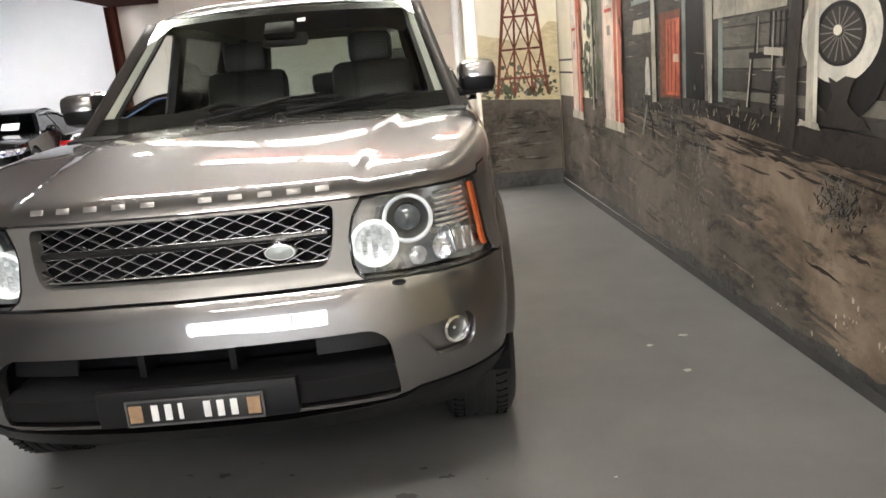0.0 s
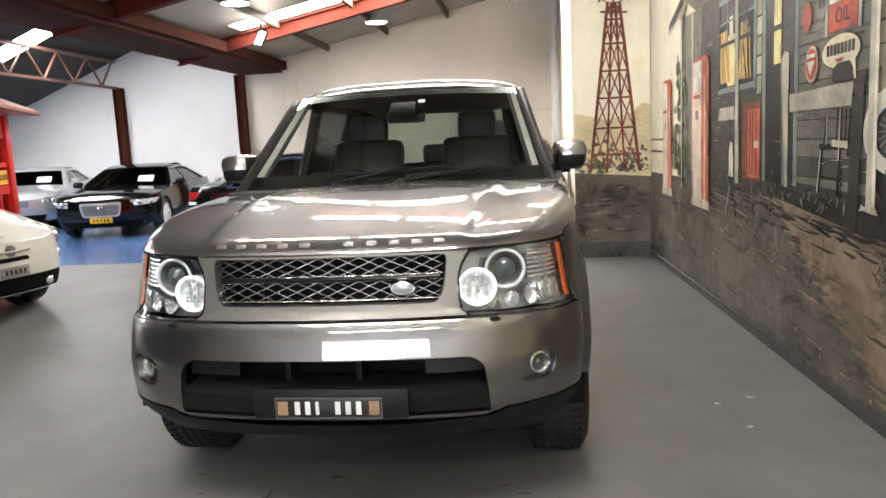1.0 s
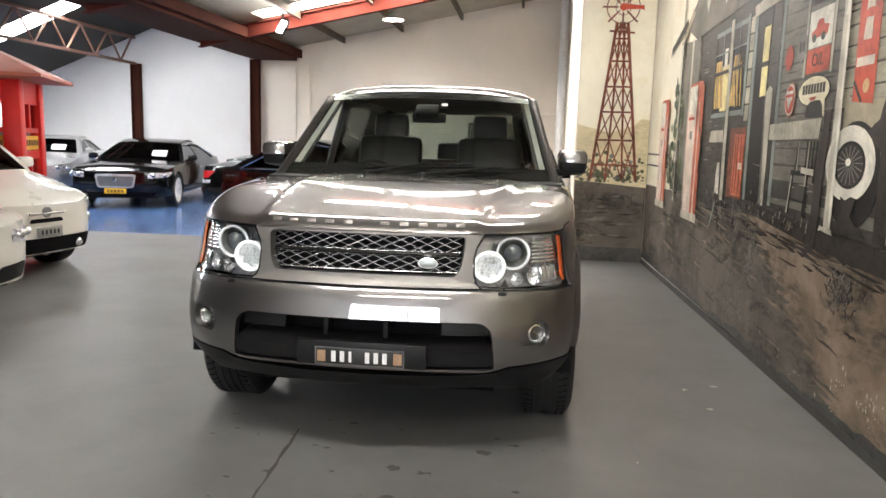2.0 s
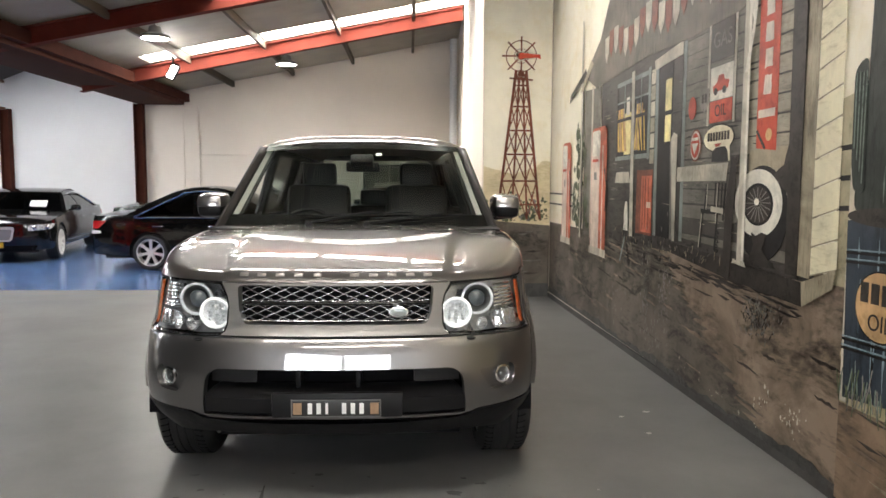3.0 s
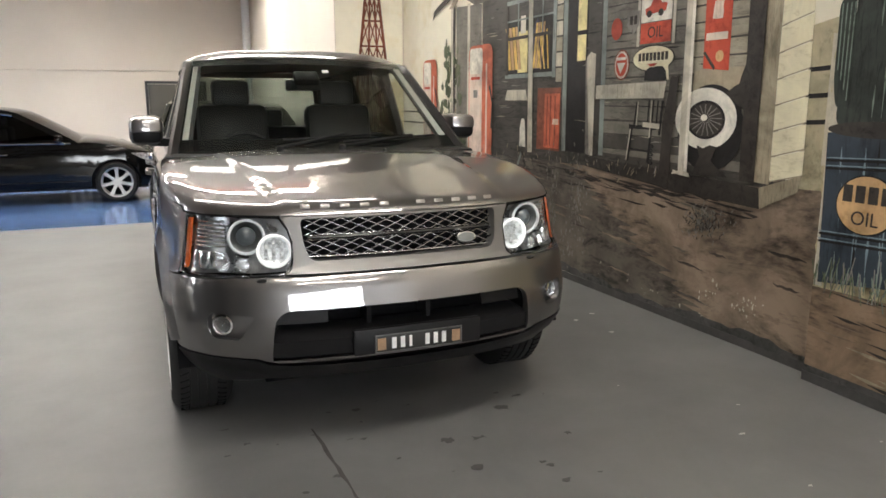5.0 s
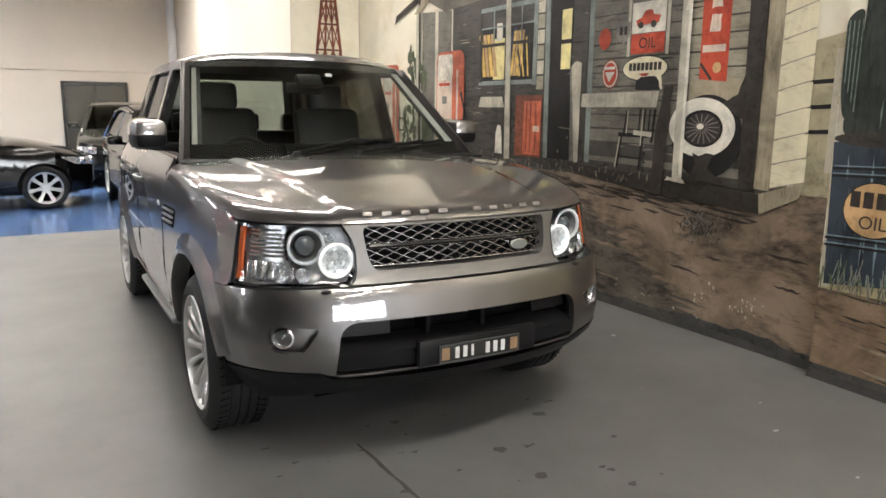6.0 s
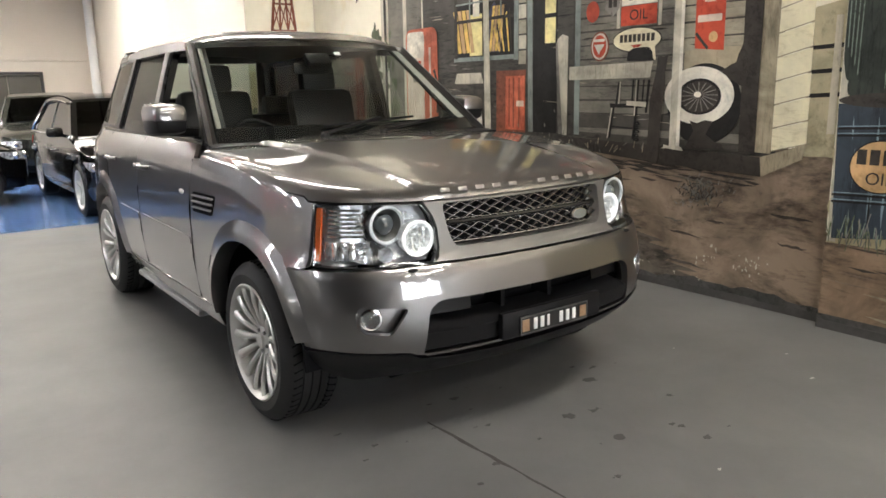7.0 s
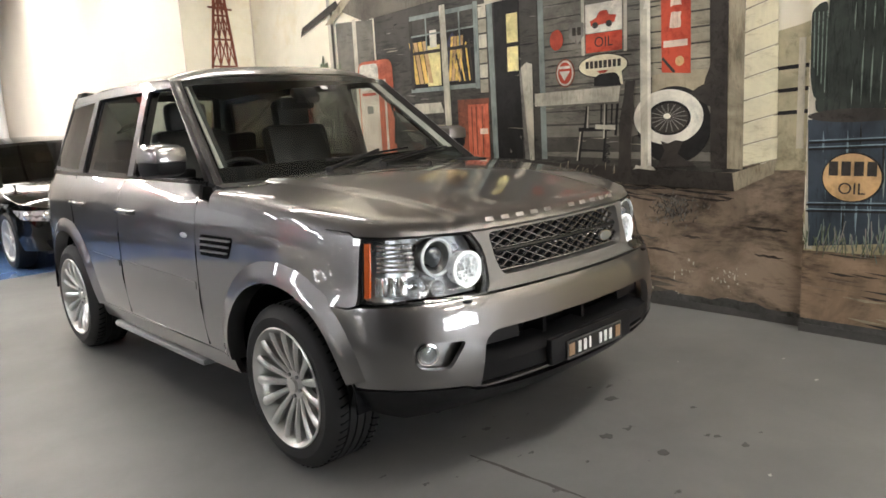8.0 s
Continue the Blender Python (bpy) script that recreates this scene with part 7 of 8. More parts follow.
stroke("leaning_post", [wobble([(3.23, 0.86), (3.34, 0.86), (3.32, 1.3), (3.26, 1.62), (3.18, 1.62), (3.2, 1.3)], 0.008, 6, 3)], M_SHADE, 9, shop, "dark leaning timber")
# chair on the porch
for p, q, w in (((3.72, 1.02), (3.68, 1.27), 0.02), ((3.66, 1.27), (3.63, 1.45), 0.018), ((3.72, 1.27), (3.4, 1.27), 0.03), ((3.48, 1.02), (3.45, 1.27), 0.02), ((3.36, 1.22), (3.34, 1.46), 0.022), ((3.72, 1.11), (3.48, 1.1), 0.012),
                ((3.40, 1.27), (3.39, 1.46), 0.014), ((3.45, 1.27), (3.44, 1.46), 0.014), ((3.5, 1.27), (3.49, 1.46), 0.014)):
    stroke("chair_stroke", [line_loop(p, q, w)], M_BLACK, 6, shop)
stroke("chair_seat", [line_loop((3.55, 1.29), (3.36, 1.28), 0.035)], M_POST_PALE, 7, shop)
for p, q in (((3.74, 1.02), (3.7, 1.25)), ((3.47, 1.2), (3.46, 1.46)), ((3.63, 1.28), (3.62, 1.45))):
    stroke("chair_light", [line_loop(p, q, 0.01)], M_POST_PALE, 7, shop)
for k in range(5):
    stroke("rope_stroke", [wobble(ellipse(3.44 + 0.01 * (k % 2), 1.02 + 0.03 * k, 0.03, 0.014, 10), 0.003, k, 1), ellipse(3.44, 1.02 + 0.03 * k, 0.014, 0.005, 8)], M_BLACK, 8, shop)

# spare wheel with a white wall
tyre_art = group_at("painted_tyre")
tyre_art.parent = mural
stroke("tyre_shadow", [ellipse(2.86, 1.285, 0.30, 0.275, 40)], M_BLACK, 7, tyre_art, "black painted tyre")
stroke("white_wall", [ellipse(2.905, 1.345, 0.285, 0.195, 44), ellipse(2.895, 1.338, 0.178, 0.122, 36)], M_WHITE, 8, tyre_art, "white painted tyre wall")
stroke("wheel_ring", [ellipse(2.895, 1.338, 0.178, 0.122, 36), ellipse(2.893, 1.336, 0.158, 0.107, 36)], M_BLACK, 9, tyre_art)
stroke("wheel_disc", [ellipse(2.893, 1.336, 0.158, 0.107, 36)], M_SHADE, 8, tyre_art)
for k in range(34):
    a = 2 * math.pi * k / 34 + (0.1 if k % 2 else -0.04)
    stroke("wheel_spoke", [line_loop((2.893 + 0.03 * math.cos(a), 1.345 + 0.02 * math.sin(a)), (2.893 + 0.15 * math.cos(a + 0.12), 1.336 + 0.1 * math.sin(a + 0.12)), 0.0026)], M_GREY, 9, tyre_art)
stroke("wheel_hub", [ellipse(2.905, 1.352, 0.03, 0.02, 16)], M_WHITE, 10, tyre_art)
stroke("old_sack", [wobble([(2.66, 0.98), (2.98, 0.99), (2.93, 1.1), (2.96, 1.165), (2.78, 1.17), (2.82, 1.08), (2.72, 1.03)], 0.012, 8, 3)], M_SHADE, 10, tyre_art, "dark brown roots at the wheel")

# signs
signs = group_at("painted_signs")
signs.parent = mural
stroke("tall_sign", [[(2.725, 1.64), (2.955, 1.66), (2.975, 2.95), (2.735, 2.93)]], M_RED, 6, signs, "tall red sign with pale bars")
for k in range(6):
    z = 1.96 + 0.145 * k
    stroke("sign_letter_bar", [wobble([(2.8, z), (2.89, z), (2.885, z + 0.105), (2.805, z + 0.105)], 0.005, 70 + k, 3)], M_PINK, 7, signs)
stroke("sign_letter_bar", [rect(2.75, 1.83, 2.94, 1.875)], M_PINK, 7, signs)
stroke("sign_mark", [ellipse(2.81, 1.73, 0.035, 0.035, 16)], M_TAN_DISC, 7, signs)
stroke("sign_mark", [line_loop((2.95, 1.76), (2.85, 1.655), 0.02)], M_SHADE, 7, signs)
stroke("oil_sign", [rect(3.295, 2.0, 3.635, 2.215)], M_WHITE, 6, signs, "white sign with a small red car")
stroke("red_car_mark", [wobble([(3.36, 2.06), (3.58, 2.05), (3.59, 2.09), (3.53, 2.11), (3.5, 2.155), (3.43, 2.155), (3.41, 2.12), (3.345, 2.11)], 0.002, 5, 2)], M_RED, 7, signs)
for y in (3.41, 3.54):
    stroke("red_car_mark", [ellipse(y, 2.055, 0.028, 0.024, 14)], M_SHADE, 8, signs)
stroke("oil_sign", [rect(3.295, 1.855, 3.635, 1.995)], M_RED, 6, signs, "red sign")
written("oil_word", "OIL", 3.465, 1.925, 0.075, M_SHADE, 7, signs)
stroke("sign_frame", [rect(3.645, 1.84, 3.675, 2.5)], M_POST_PALE, 7, signs)
stroke("sign_frame", [rect(3.25, 1.84, 3.28, 2.5)], M_POST_PALE, 7, signs)
stroke("gas_sign", [rect(3.295, 2.25, 3.635, 2.5)], M_SHADE, 6, signs, "dark grey sign")
written("gas_word", "GAS", 3.465, 2.38, 0.1, M_GREY, 7, signs)
stroke("oval_sign", [ellipse(3.475, 1.75, 0.236, 0.092, 36)], M_SHADE, 7, signs)
stroke("oval_sign", [ellipse(3.475, 1.75, 0.226, 0.083, 36)], M_CREAM, 8, signs, "cream oval sign with dark bars")
for k in range(8):
    stroke("sign_letter_bar", [rect(3.635 - 0.043 * k - 0.03, 1.735, 3.635 - 0.043 * k, 1.79)], M_SHADE, 9, signs)
stroke("sign_mark", [wobble([(3.42, 1.715), (3.53, 1.715), (3.5, 1.695), (3.45, 1.695)], 0.003, 3, 2)], M_RED, 9, signs)
stroke("oval_sign", [[(3.30, 1.70), (3.345, 1.70), (3.31, 1.60), (3.285, 1.60)]], M_CREAM, 8, signs)
stroke("hat_shape", [wobble([(3.3, 1.595), (3.56, 1.6), (3.55, 1.66), (3.5, 1.69), (3.36, 1.69), (3.32, 1.66)], 0.004, 12, 2)], M_BLACK, 9, signs, "black painted shape above the rail")
stroke("round_sign", [ellipse(3.845, 1.72, 0.098, 0.112, 26)], M_RUST, 7, signs)
stroke("round_sign", [ellipse(3.845, 1.72, 0.086, 0.1, 26)], M_PINK, 8, signs, "faded red round sign")
stroke("round_sign", [ellipse(3.845, 1.72, 0.07, 0.085, 26)], M_RED, 9, signs)
stroke("sign_letter_bar", [rect(3.79, 1.755, 3.9, 1.775)], M_WHITE, 10, signs)
stroke("sign_mark", [[(3.79, 1.735), (3.9, 1.735), (3.85, 1.66)]], M_WHITE, 10, signs)
stroke("round_sign", [ellipse(3.93, 1.985, 0.07, 0.08, 22)], M_RED, 7, signs)
stroke("shield_sign", [wobble([(3.72, 1.93), (3.80, 1.99), (3.8, 2.09), (3.72, 2.1), (3.65, 2.09), (3.65, 1.99)], 0.002, 3, 1)], M_GREY, 7, signs)
stroke("sign_letter_bar", [rect(3.68, 2.0, 3.715, 2.06)], M_SHADE, 8, signs)
stroke("sign_letter_bar", [rect(3.73, 2.0, 3.765, 2.06)], M_SHADE, 8, signs)

# door, lamp-lit windows, cooler
stroke("shop_door", [rect(4.34, 1.03, 4.64, 2.39)], M_BLACK, 5, shop, "black painted doorway")
stroke("door_glass", [rect(4.36, 1.78, 4.49, 1.985)], M_LAMPLIGHT, 6, shop, "yellow lit door pane")
stroke("door_glass", [rect(4.36, 2.02, 4.49, 2.26)], M_LAMPLIGHT, 6, shop, "yellow lit door pane")
stroke("door_trim", [[(4.64, 1.03), (4.70, 1.03), (4.73, 2.46), (4.66, 2.42)]], M_BLUE_GREY, 6, shop, "blue-grey door trim")
stroke("door_trim", [[(4.06, 1.03), (4.12, 1.03), (4.13, 2.55), (4.07, 2.55)]], M_BLUE_GREY, 6, shop)
stroke("door_trim", [[(4.14, 2.40), (4.74, 2.37), (4.76, 2.45), (4.14, 2.5)]], M_POST_PALE, 7, shop)
stroke("door_leaf", [rect(4.14, 1.05, 4.33, 2.39)], M_WALL_DARK, 5, shop)
for k in range(6):
    stroke("weatherboard", [rect(4.74, 1.62 + 0.13 * k, 4.84, 1.735 + 0.13 * k)], M_POST_PALE if k % 2 else M_BOARD_LIT, 5, shop)
stroke("shop_window", [rect(4.86, 1.70, 5.82, 2.38)], M_BLACK, 4, shop, "dark painted shop window")
stroke("window_blind", [rect(4.86, 2.2, 5.82, 2.38)], M_WALL_DARK, 6, shop)
for y0, y1, lean in ((5.5, 5.78, 0.08), (5.1, 5.28, -0.06)):
    for k in range(4):
        a = y0 + (y1 - y0) * k / 4
        stroke("curtain", [[(a, 1.75), (a + (y1 - y0) / 5, 1.75), (a + (y1 - y0) / 5 + lean, 2.15), (a + lean, 2.15)]], M_YELLOW if k % 2 else M_TAN_DISC, 6, shop, "yellow striped curtain")
stroke("window_light", [rect(5.38, 1.72, 5.58, 2.1)], M_LAMPLIGHT, 5, shop)
stroke("window_light", [rect(5.42, 2.08, 5.52, 2.24)], M_WHITE, 6, shop)
stroke("window_shape", [wobble([(5.12, 1.75), (5.34, 1.75), (5.32, 2.05), (5.2, 2.2), (5.14, 2.1)], 0.01, 4, 2)], flat_paint("dusk_blue", (0.05, 0.05, 0.09)), 5, shop)
for a, b, c, d in ((4.85, 1.67, 5.84, 1.71), (4.86, 2.03, 5.82, 2.06), (5.78, 1.7, 5.83, 2.4), (4.85, 1.7, 4.89, 2.4)):
    stroke("window_bar", [rect(a, b, c, d)], M_BLUE_GREY if b < 1.7 else M_SHADE, 7, shop)
for a, b, c, d in ((4.84, 1.66, 4.9, 2.42), (5.08, 2.06, 5.1, 2.38), (5.56, 2.06, 5.58, 2.38), (4.86, 2.36, 5.82, 2.4), (4.9, 2.2, 5.8, 2.215)):
    stroke("window_bar", [rect(a, b, c, d)], M_BLUE_GREY, 7, shop, "blue-grey window bar")
for k in range(7):
    a = 4.93 + 0.035 * k
    stroke("curtain", [[(a, 1.74), (a + 0.018, 1.74), (a + 0.05 + 0.01 * k, 2.1 - 0.03 * k), (a + 0.03 + 0.01 * k, 2.12 - 0.03 * k)]], M_YELLOW if k % 2 else M_SHADE, 6, shop, "yellow striped curtain")
stroke("veranda_post", [[(5.24, 0.98), (5.335, 0.98), (5.36, 2.45), (5.28, 2.45)]], M_POST_PALE, 8, shop, "pale veranda post")
stroke("cooler", [rect(4.74, 1.02, 5.16, 1.57)], M_RUST, 6, shop, "red drinks cooler")
stroke("cooler_door", [rect(4.75, 1.04, 5.02, 1.52)], M_ORANGE, 7, shop, "bright red cooler door")
for y in (4.82, 4.9, 4.96):
    stroke("cooler_rib", [rect(y, 1.06, y + 0.014, 1.5)], M_RUST, 8, shop)
stroke("sign_letter_bar", [rect(4.76, 1.25, 4.86, 1.3)], M_PINK, 9, shop)
stroke("table_top", [[(5.36, 1.46), (5.84, 1.46), (5.8, 1.56), (5.4, 1.56)]], M_POST_PALE, 6, shop)
stroke("milk_can", [wobble([(5.37, 1.02), (5.5, 1.02), (5.49, 1.2), (5.46, 1.29), (5.41, 1.29), (5.38, 1.2)], 0.004, 5, 2)], M_WHITE, 9, shop, "white painted milk can")
stroke("trestle", [line_loop((5.6, 0.72), (5.45, 0.98), 0.03)], M_BLUE_GREY, 8, shop)
stroke("trestle", [line_loop((5.3, 0.72), (5.45, 0.98), 0.03)], M_SHADE, 8, shop)

# roof and fringe
stroke("shop_roof", [[(2.2, 2.95), (3.2, 2.5), (4.07, 2.49), (5.0, 2.52), (6.6, 2.46), (7.15, 2.66), (6.5, 2.95), (5.8, 3.7), (2.2, 3.7)]], brushed("roof_iron", (0.05, 0.045, 0.038), (0.17, 0.15, 0.12), 3.0, (1, 5, 0.6)), 7, shop, "dark corrugated shop roof")
for k in range(24):
    y = 6.3 - 0.16 * k
    z = 2.72 + 0.0 * k + 0.05 * math.sin(k)
    zt = z + 0.20
    if k % 2 == 0:
        stroke("fringe_flag", [[(y, zt), (y - 0.15, zt), (y - 0.14, z + 0.03), (y - 0.07, z - 0.06), (y - 0.01, z + 0.03)]], M_POST_PALE, 9, shop, "pale fringe flag")
    else:
        stroke("fringe_flag", [[(y, zt), (y - 0.15, zt), (y - 0.14, z + 0.03), (y - 0.07, z - 0.06), (y - 0.01, z + 0.03)]], M_RUST, 9, shop, "red-brown fringe flag")
stroke("gutter", [[(7.9, 2.43), (7.86, 2.53), (7.1, 2.74), (7.05, 2.66), (7.8, 2.48)]], M_SHADE, 8, shop)
stroke("roof_bracket", [[(7.35, 2.5), (7.2, 2.5), (6.75, 2.74), (6.85, 2.8)]], M_POST, 9, shop)
stroke("bull_skull", [wobble([(3.02, 2.4), (3.1, 2.12), (3.06, 2.1), (2.99, 2.35), (2.96, 2.62), (3.12, 2.62)], 0.008, 3, 2)], M_WHITE, 13, shop, "pale hanging skull shape")

# fuel pumps, pole, tree
for name_y, w, z0, z1 in ((6.45, 0.62, 0.72, 2.04), (8.02, 0.5, 0.72, 1.96)):
    pump = group_at("painted_fuel_pump")
    pump.parent = mural
    a, b = name_y - w / 2, name_y + w / 2
    stroke("pump_side", [rounded([(a, z0), (b, z0), (b, z1), (a, z1)], 0.12, 5)], M_ORANGE, 8, pump, "faded red pump side")
    stroke("pump_face", [rounded([(a + w * 0.42, z0 + 0.02), (b - 0.02, z0 + 0.02), (b - 0.02, z1 - 0.14), (a + w * 0.42, z1 - 0.14)], 0.03, 3)], M_PINK, 9, pump, "pale pink pump face")
    stroke("pump_edge", [rect(a + w * 0.2, z0 + 0.05, a + w * 0.26, z1 - 0.2)], M_PINK, 9, pump)
    stroke("pump_head", [rounded([(a + w * 0.4, z1 - 0.3), (b - 0.03, z1 - 0.3), (b - 0.03, z1 - 0.03), (a + w * 0.4, z1 - 0.03)], 0.06, 4)], M_WHITE, 10, pump)
    stroke("pump_mark", [rect(a + w * 0.5, z1 - 0.36, b - 0.06, z1 - 0.33)], M_RED, 10, pump)
    stroke("pump_mark", [rect(a + w * 0.6, z1 - 0.55, b - 0.14, z1 - 0.47)], M_GREY, 10, pump)
    stroke("pump_base", [rect(a - 0.02, z0 - 0.03, b + 0.03, z0 + 0.05)], M_POST_PALE, 10, pump)
    stroke("pump_hose", [wobble([(a + 0.05, z0 + 0.9), (a - 0.03, z0 + 0.7), (a + 0.0, z0 + 0.45), (a + 0.03, z0 + 0.45), (a + 0.0, z0 + 0.7), (a + 0.08, z0 + 0.88)], 0.004, 3, 2)], M_SHADE, 10, pump)
stroke("lamp_pole", [rect(7.24, 0.82, 7.3, 3.3)], M_POST_PALE, 7, mural, "pale painted pole")
stroke("lamp_pole", [rect(7.19, 0.9, 7.24, 2.7)], M_SHADE, 6, mural)
rt = random.Random(11)
tree = group_at("painted_tree")
tree.parent = mural
for k in range(150):
    y, z = rt.uniform(6.85, 7.72), rt.uniform(0.95, 2.15)
    if abs(y - 7.3) > 0.42 - 0.2 * (z - 0.95):
        continue
    stroke("leaf_clump", [wobble(ellipse(y, z, rt.uniform(0.02, 0.06), rt.uniform(0.03, 0.08), 8), 0.014, k, 1)], M_GREEN, 4 + k % 3, tree)
stroke("fence_line", [rect(7.66, 1.16, MURAL_END, 1.18)], M_SHADE, 4, mural)
stroke("fence_line", [rect(7.66, 1.3, MURAL_END, 1.32)], M_SHADE, 4, mural)
stroke("veranda_board", [[(6.45, 0.9), (7.15, 0.86), (7.15, 2.5), (6.45, 2.46)]], M_BOARD, 3, shop)
stroke("veranda_post", [rect(6.75, 0.85, 6.82, 2.5)], M_POST_PALE, 5, shop)

# bushes and worn chips of paint
rc = random.Random(17)
tuft = group_at("painted_tuft")
tuft.parent = mural
for k in range(230):
    y, z = 2.86 + rc.gauss(0, 0.085), 0.67 + rc.gauss(0, 0.05)
    stroke("tuft_stroke", [line_loop((y, z), (y + rc.uniform(-0.03, 0.03), z + rc.uniform(0.01, 0.035)), 0.006)], (M_GREY, M_GREY, M_SHADE, M_DIRT_FAR)[k % 4], 5 + k % 3, tuft)
chips = group_at("paint_wear")
chips.parent = mural
for y0, z0, n, dy, dz, m in ((2.42, 0.24, 26, 0.05, 0.05, M_POST_PALE), (2.76, 0.2, 14, 0.05, 0.06, M_POST_PALE), (4.4, 0.62, 120, 0.09, 0.2, M_GREY), (4.85, 0.55, 90, 0.06, 0.22, M_GREY), (4.62, 0.2, 40, 0.1, 0.08, M_GREY),
                             (3.6, 0.12, 14, 0.5, 0.04, M_POST_PALE), (5.9, 0.4, 40, 0.4, 0.15, M_GREY)):
    for k in range(n):
        y, z = y0 + rc.gauss(0, dy), max(0.02, z0 + rc.gauss(0, dz))
        r = rc.uniform(0.002, 0.008) if m == M_POST_PALE else rc.uniform(0.003, 0.014)
        bm = patch_bm([wobble(ellipse(y, z, r * rc.uniform(0.5, 1.0), r * rc.uniform(0.8, 2.0), 6), r * 0.35, k, 1)], lambda a, b, t: on_mural(a, b, LAYER * 7 + (k % 43) * 0.00004 + (0.0015 if t == 0 else 0)), 50, 0.0015)
        part("paint_chip", bm, m, chips, smooth=False)

# nearer panel: drum, cactus, fence
P = panel_mural
stroke("painted_sky", [rect(-0.6, 0.3, 1.896, 5.1)], M_SKY, 0, P)
stroke("painted_street", [wobble([(-0.6, 0.0), (1.896, 0.0), (1.896, 0.55), (-0.6, 0.6)], 0.0, 3, 1)], M_DIRT_PANEL, 1, P, "brown painted dirt")
stroke("painted_haze", [wobble([(-0.6, 1.2), (1.89, 1.2), (1.89, 1.85), (-0.6, 1.9)], 0.02, 9, 12)], brushed("olive_haze", (0.22, 0.2, 0.13), (0.5, 0.45, 0.3), 2.0), 1, P, "olive painted haze")
for y in (0.9, 1.25):
    stroke("panel_post", [[(y, 1.1), (y + 0.05, 1.1), (y + 0.052, 1.8), (y + 0.008, 1.8)]], M_POST_PALE, 4, P)
stroke("painted_scrub", [wobble([(-0.6, 0.55), (1.89, 0.5), (1.89, 1.28), (-0.6, 1.28)], 0.015, 5, 12)], brushed("scrub", (0.24, 0.2, 0.12), (0.5, 0.43, 0.27), 3.0), 1, P, "tan painted scrub")
for z in (1.35, 1.47, 1.58):
    stroke("fence_rail", [[(-0.6, z + 0.02), (1.89, z), (1.89, z + 0.022), (-0.6, z + 0.045)]], M_BLACK, 3, P, "black painted fence rail")
stroke("panel_post", [[(1.835, 0.5), (1.885, 0.5), (1.89, 1.75), (1.85, 1.75)]], M_POST_PALE, 4, P)
drum = group_at("painted_drum")
drum.parent = P
stroke("drum_body", [[(1.36, 0.58), (1.86, 0.52), (1.90 - 0.01, 1.30), (1.36, 1.33)]], M_DRUM, 5, drum, "streaked blue painted drum")
rd = random.Random(77)
for k in range(34):
    y0 = rd.choice((1.37, 1.40, 1.43, 1.46, 1.52, 1.58, 1.66, 1.78)) + rd.uniform(-0.01, 0.015)
    z0 = rd.uniform(0.58, 1.1)
    ln, w = rd.uniform(0.08, 0.3), rd.uniform(0.003, 0.009)
    stroke("drum_streak", [[(y0, z0), (y0 + w, z0 + ln * 0.4), (y0 + 0.004, min(1.29, z0 + ln)), (y0 - w * 0.6, z0 + ln * 0.5)]], (M_DRUM_LIGHT, M_DRUM_LIGHT, M_BLUE_GREY, M_BLACK)[k % 4], 6, drum)
stroke("drum_top", [ellipse(1.625, 1.32, 0.265, 0.04, 30)], M_SHADE, 6, drum)
for z in (0.74, 0.78, 1.12, 1.16):
    stroke("drum_hoop", [line_loop((1.365, z + 0.02), (1.88, z), 0.012)], M_BLACK, 7, drum)
    stroke("drum_hoop", [line_loop((1.365, z + 0.033), (1.88, z + 0.013), 0.006)], M_DRUM_LIGHT, 7, drum)
stroke("drum_disc", [ellipse(1.625, 0.955, 0.17, 0.15, 36)], M_BLACK, 8, drum)
stroke("drum_disc", [ellipse(1.628, 0.955, 0.16, 0.142, 36)], M_TAN_DISC, 9, drum, "tan disc with dark bars")
for k in range(4):
    stroke("drum_letter_bar", [rect(1.755 - 0.07 * k - 0.052, 0.965, 1.755 - 0.07 * k, 1.05)], M_SHADE, 10, drum)
written("oil_word", "OIL", 1.625, 0.885, 0.07, M_SHADE, 10, drum)
for k in range(90):
    y, z = rc.uniform(1.2, 1.88), 0.52 + rc.gauss(0, 0.03)
    stroke("grass_stroke", [line_loop((y, z), (y + rc.uniform(-0.03, 0.03), z + rc.uniform(0.05, 0.13)), 0.005)], (M_GREEN, M_GREY, M_CACTUS_RIB)[k % 3], 10 + k % 2, drum)
cactus = group_at("painted_cactus")
cactus.parent = P
stroke("cactus_trunk", [wobble(rounded([(1.47, 1.34), (1.86, 1.34), (1.80, 1.7), (1.78, 2.7), (1.46, 2.7), (1.44, 1.7)], 0.06, 3), 0.004, 2, 1)], M_CACTUS, 5, cactus, "dark ribbed cactus trunk")
stroke("cactus_arm", [rounded([(1.86, 1.42), (1.955 - 0.07, 1.55), (1.89, 1.95), (1.80, 2.0), (1.79, 1.7), (1.78, 1.42)], 0.05, 4)], M_CACTUS, 6, cactus, "dark cactus arm")
stroke("cactus_arm", [rounded([(1.5, 1.5), (1.36, 1.6), (1.2, 1.9), (1.16, 2.4), (1.3, 2.4), (1.36, 2.0), (1.45, 1.78)], 0.05, 4)], M_CACTUS, 6, cactus, "dark cactus arm")
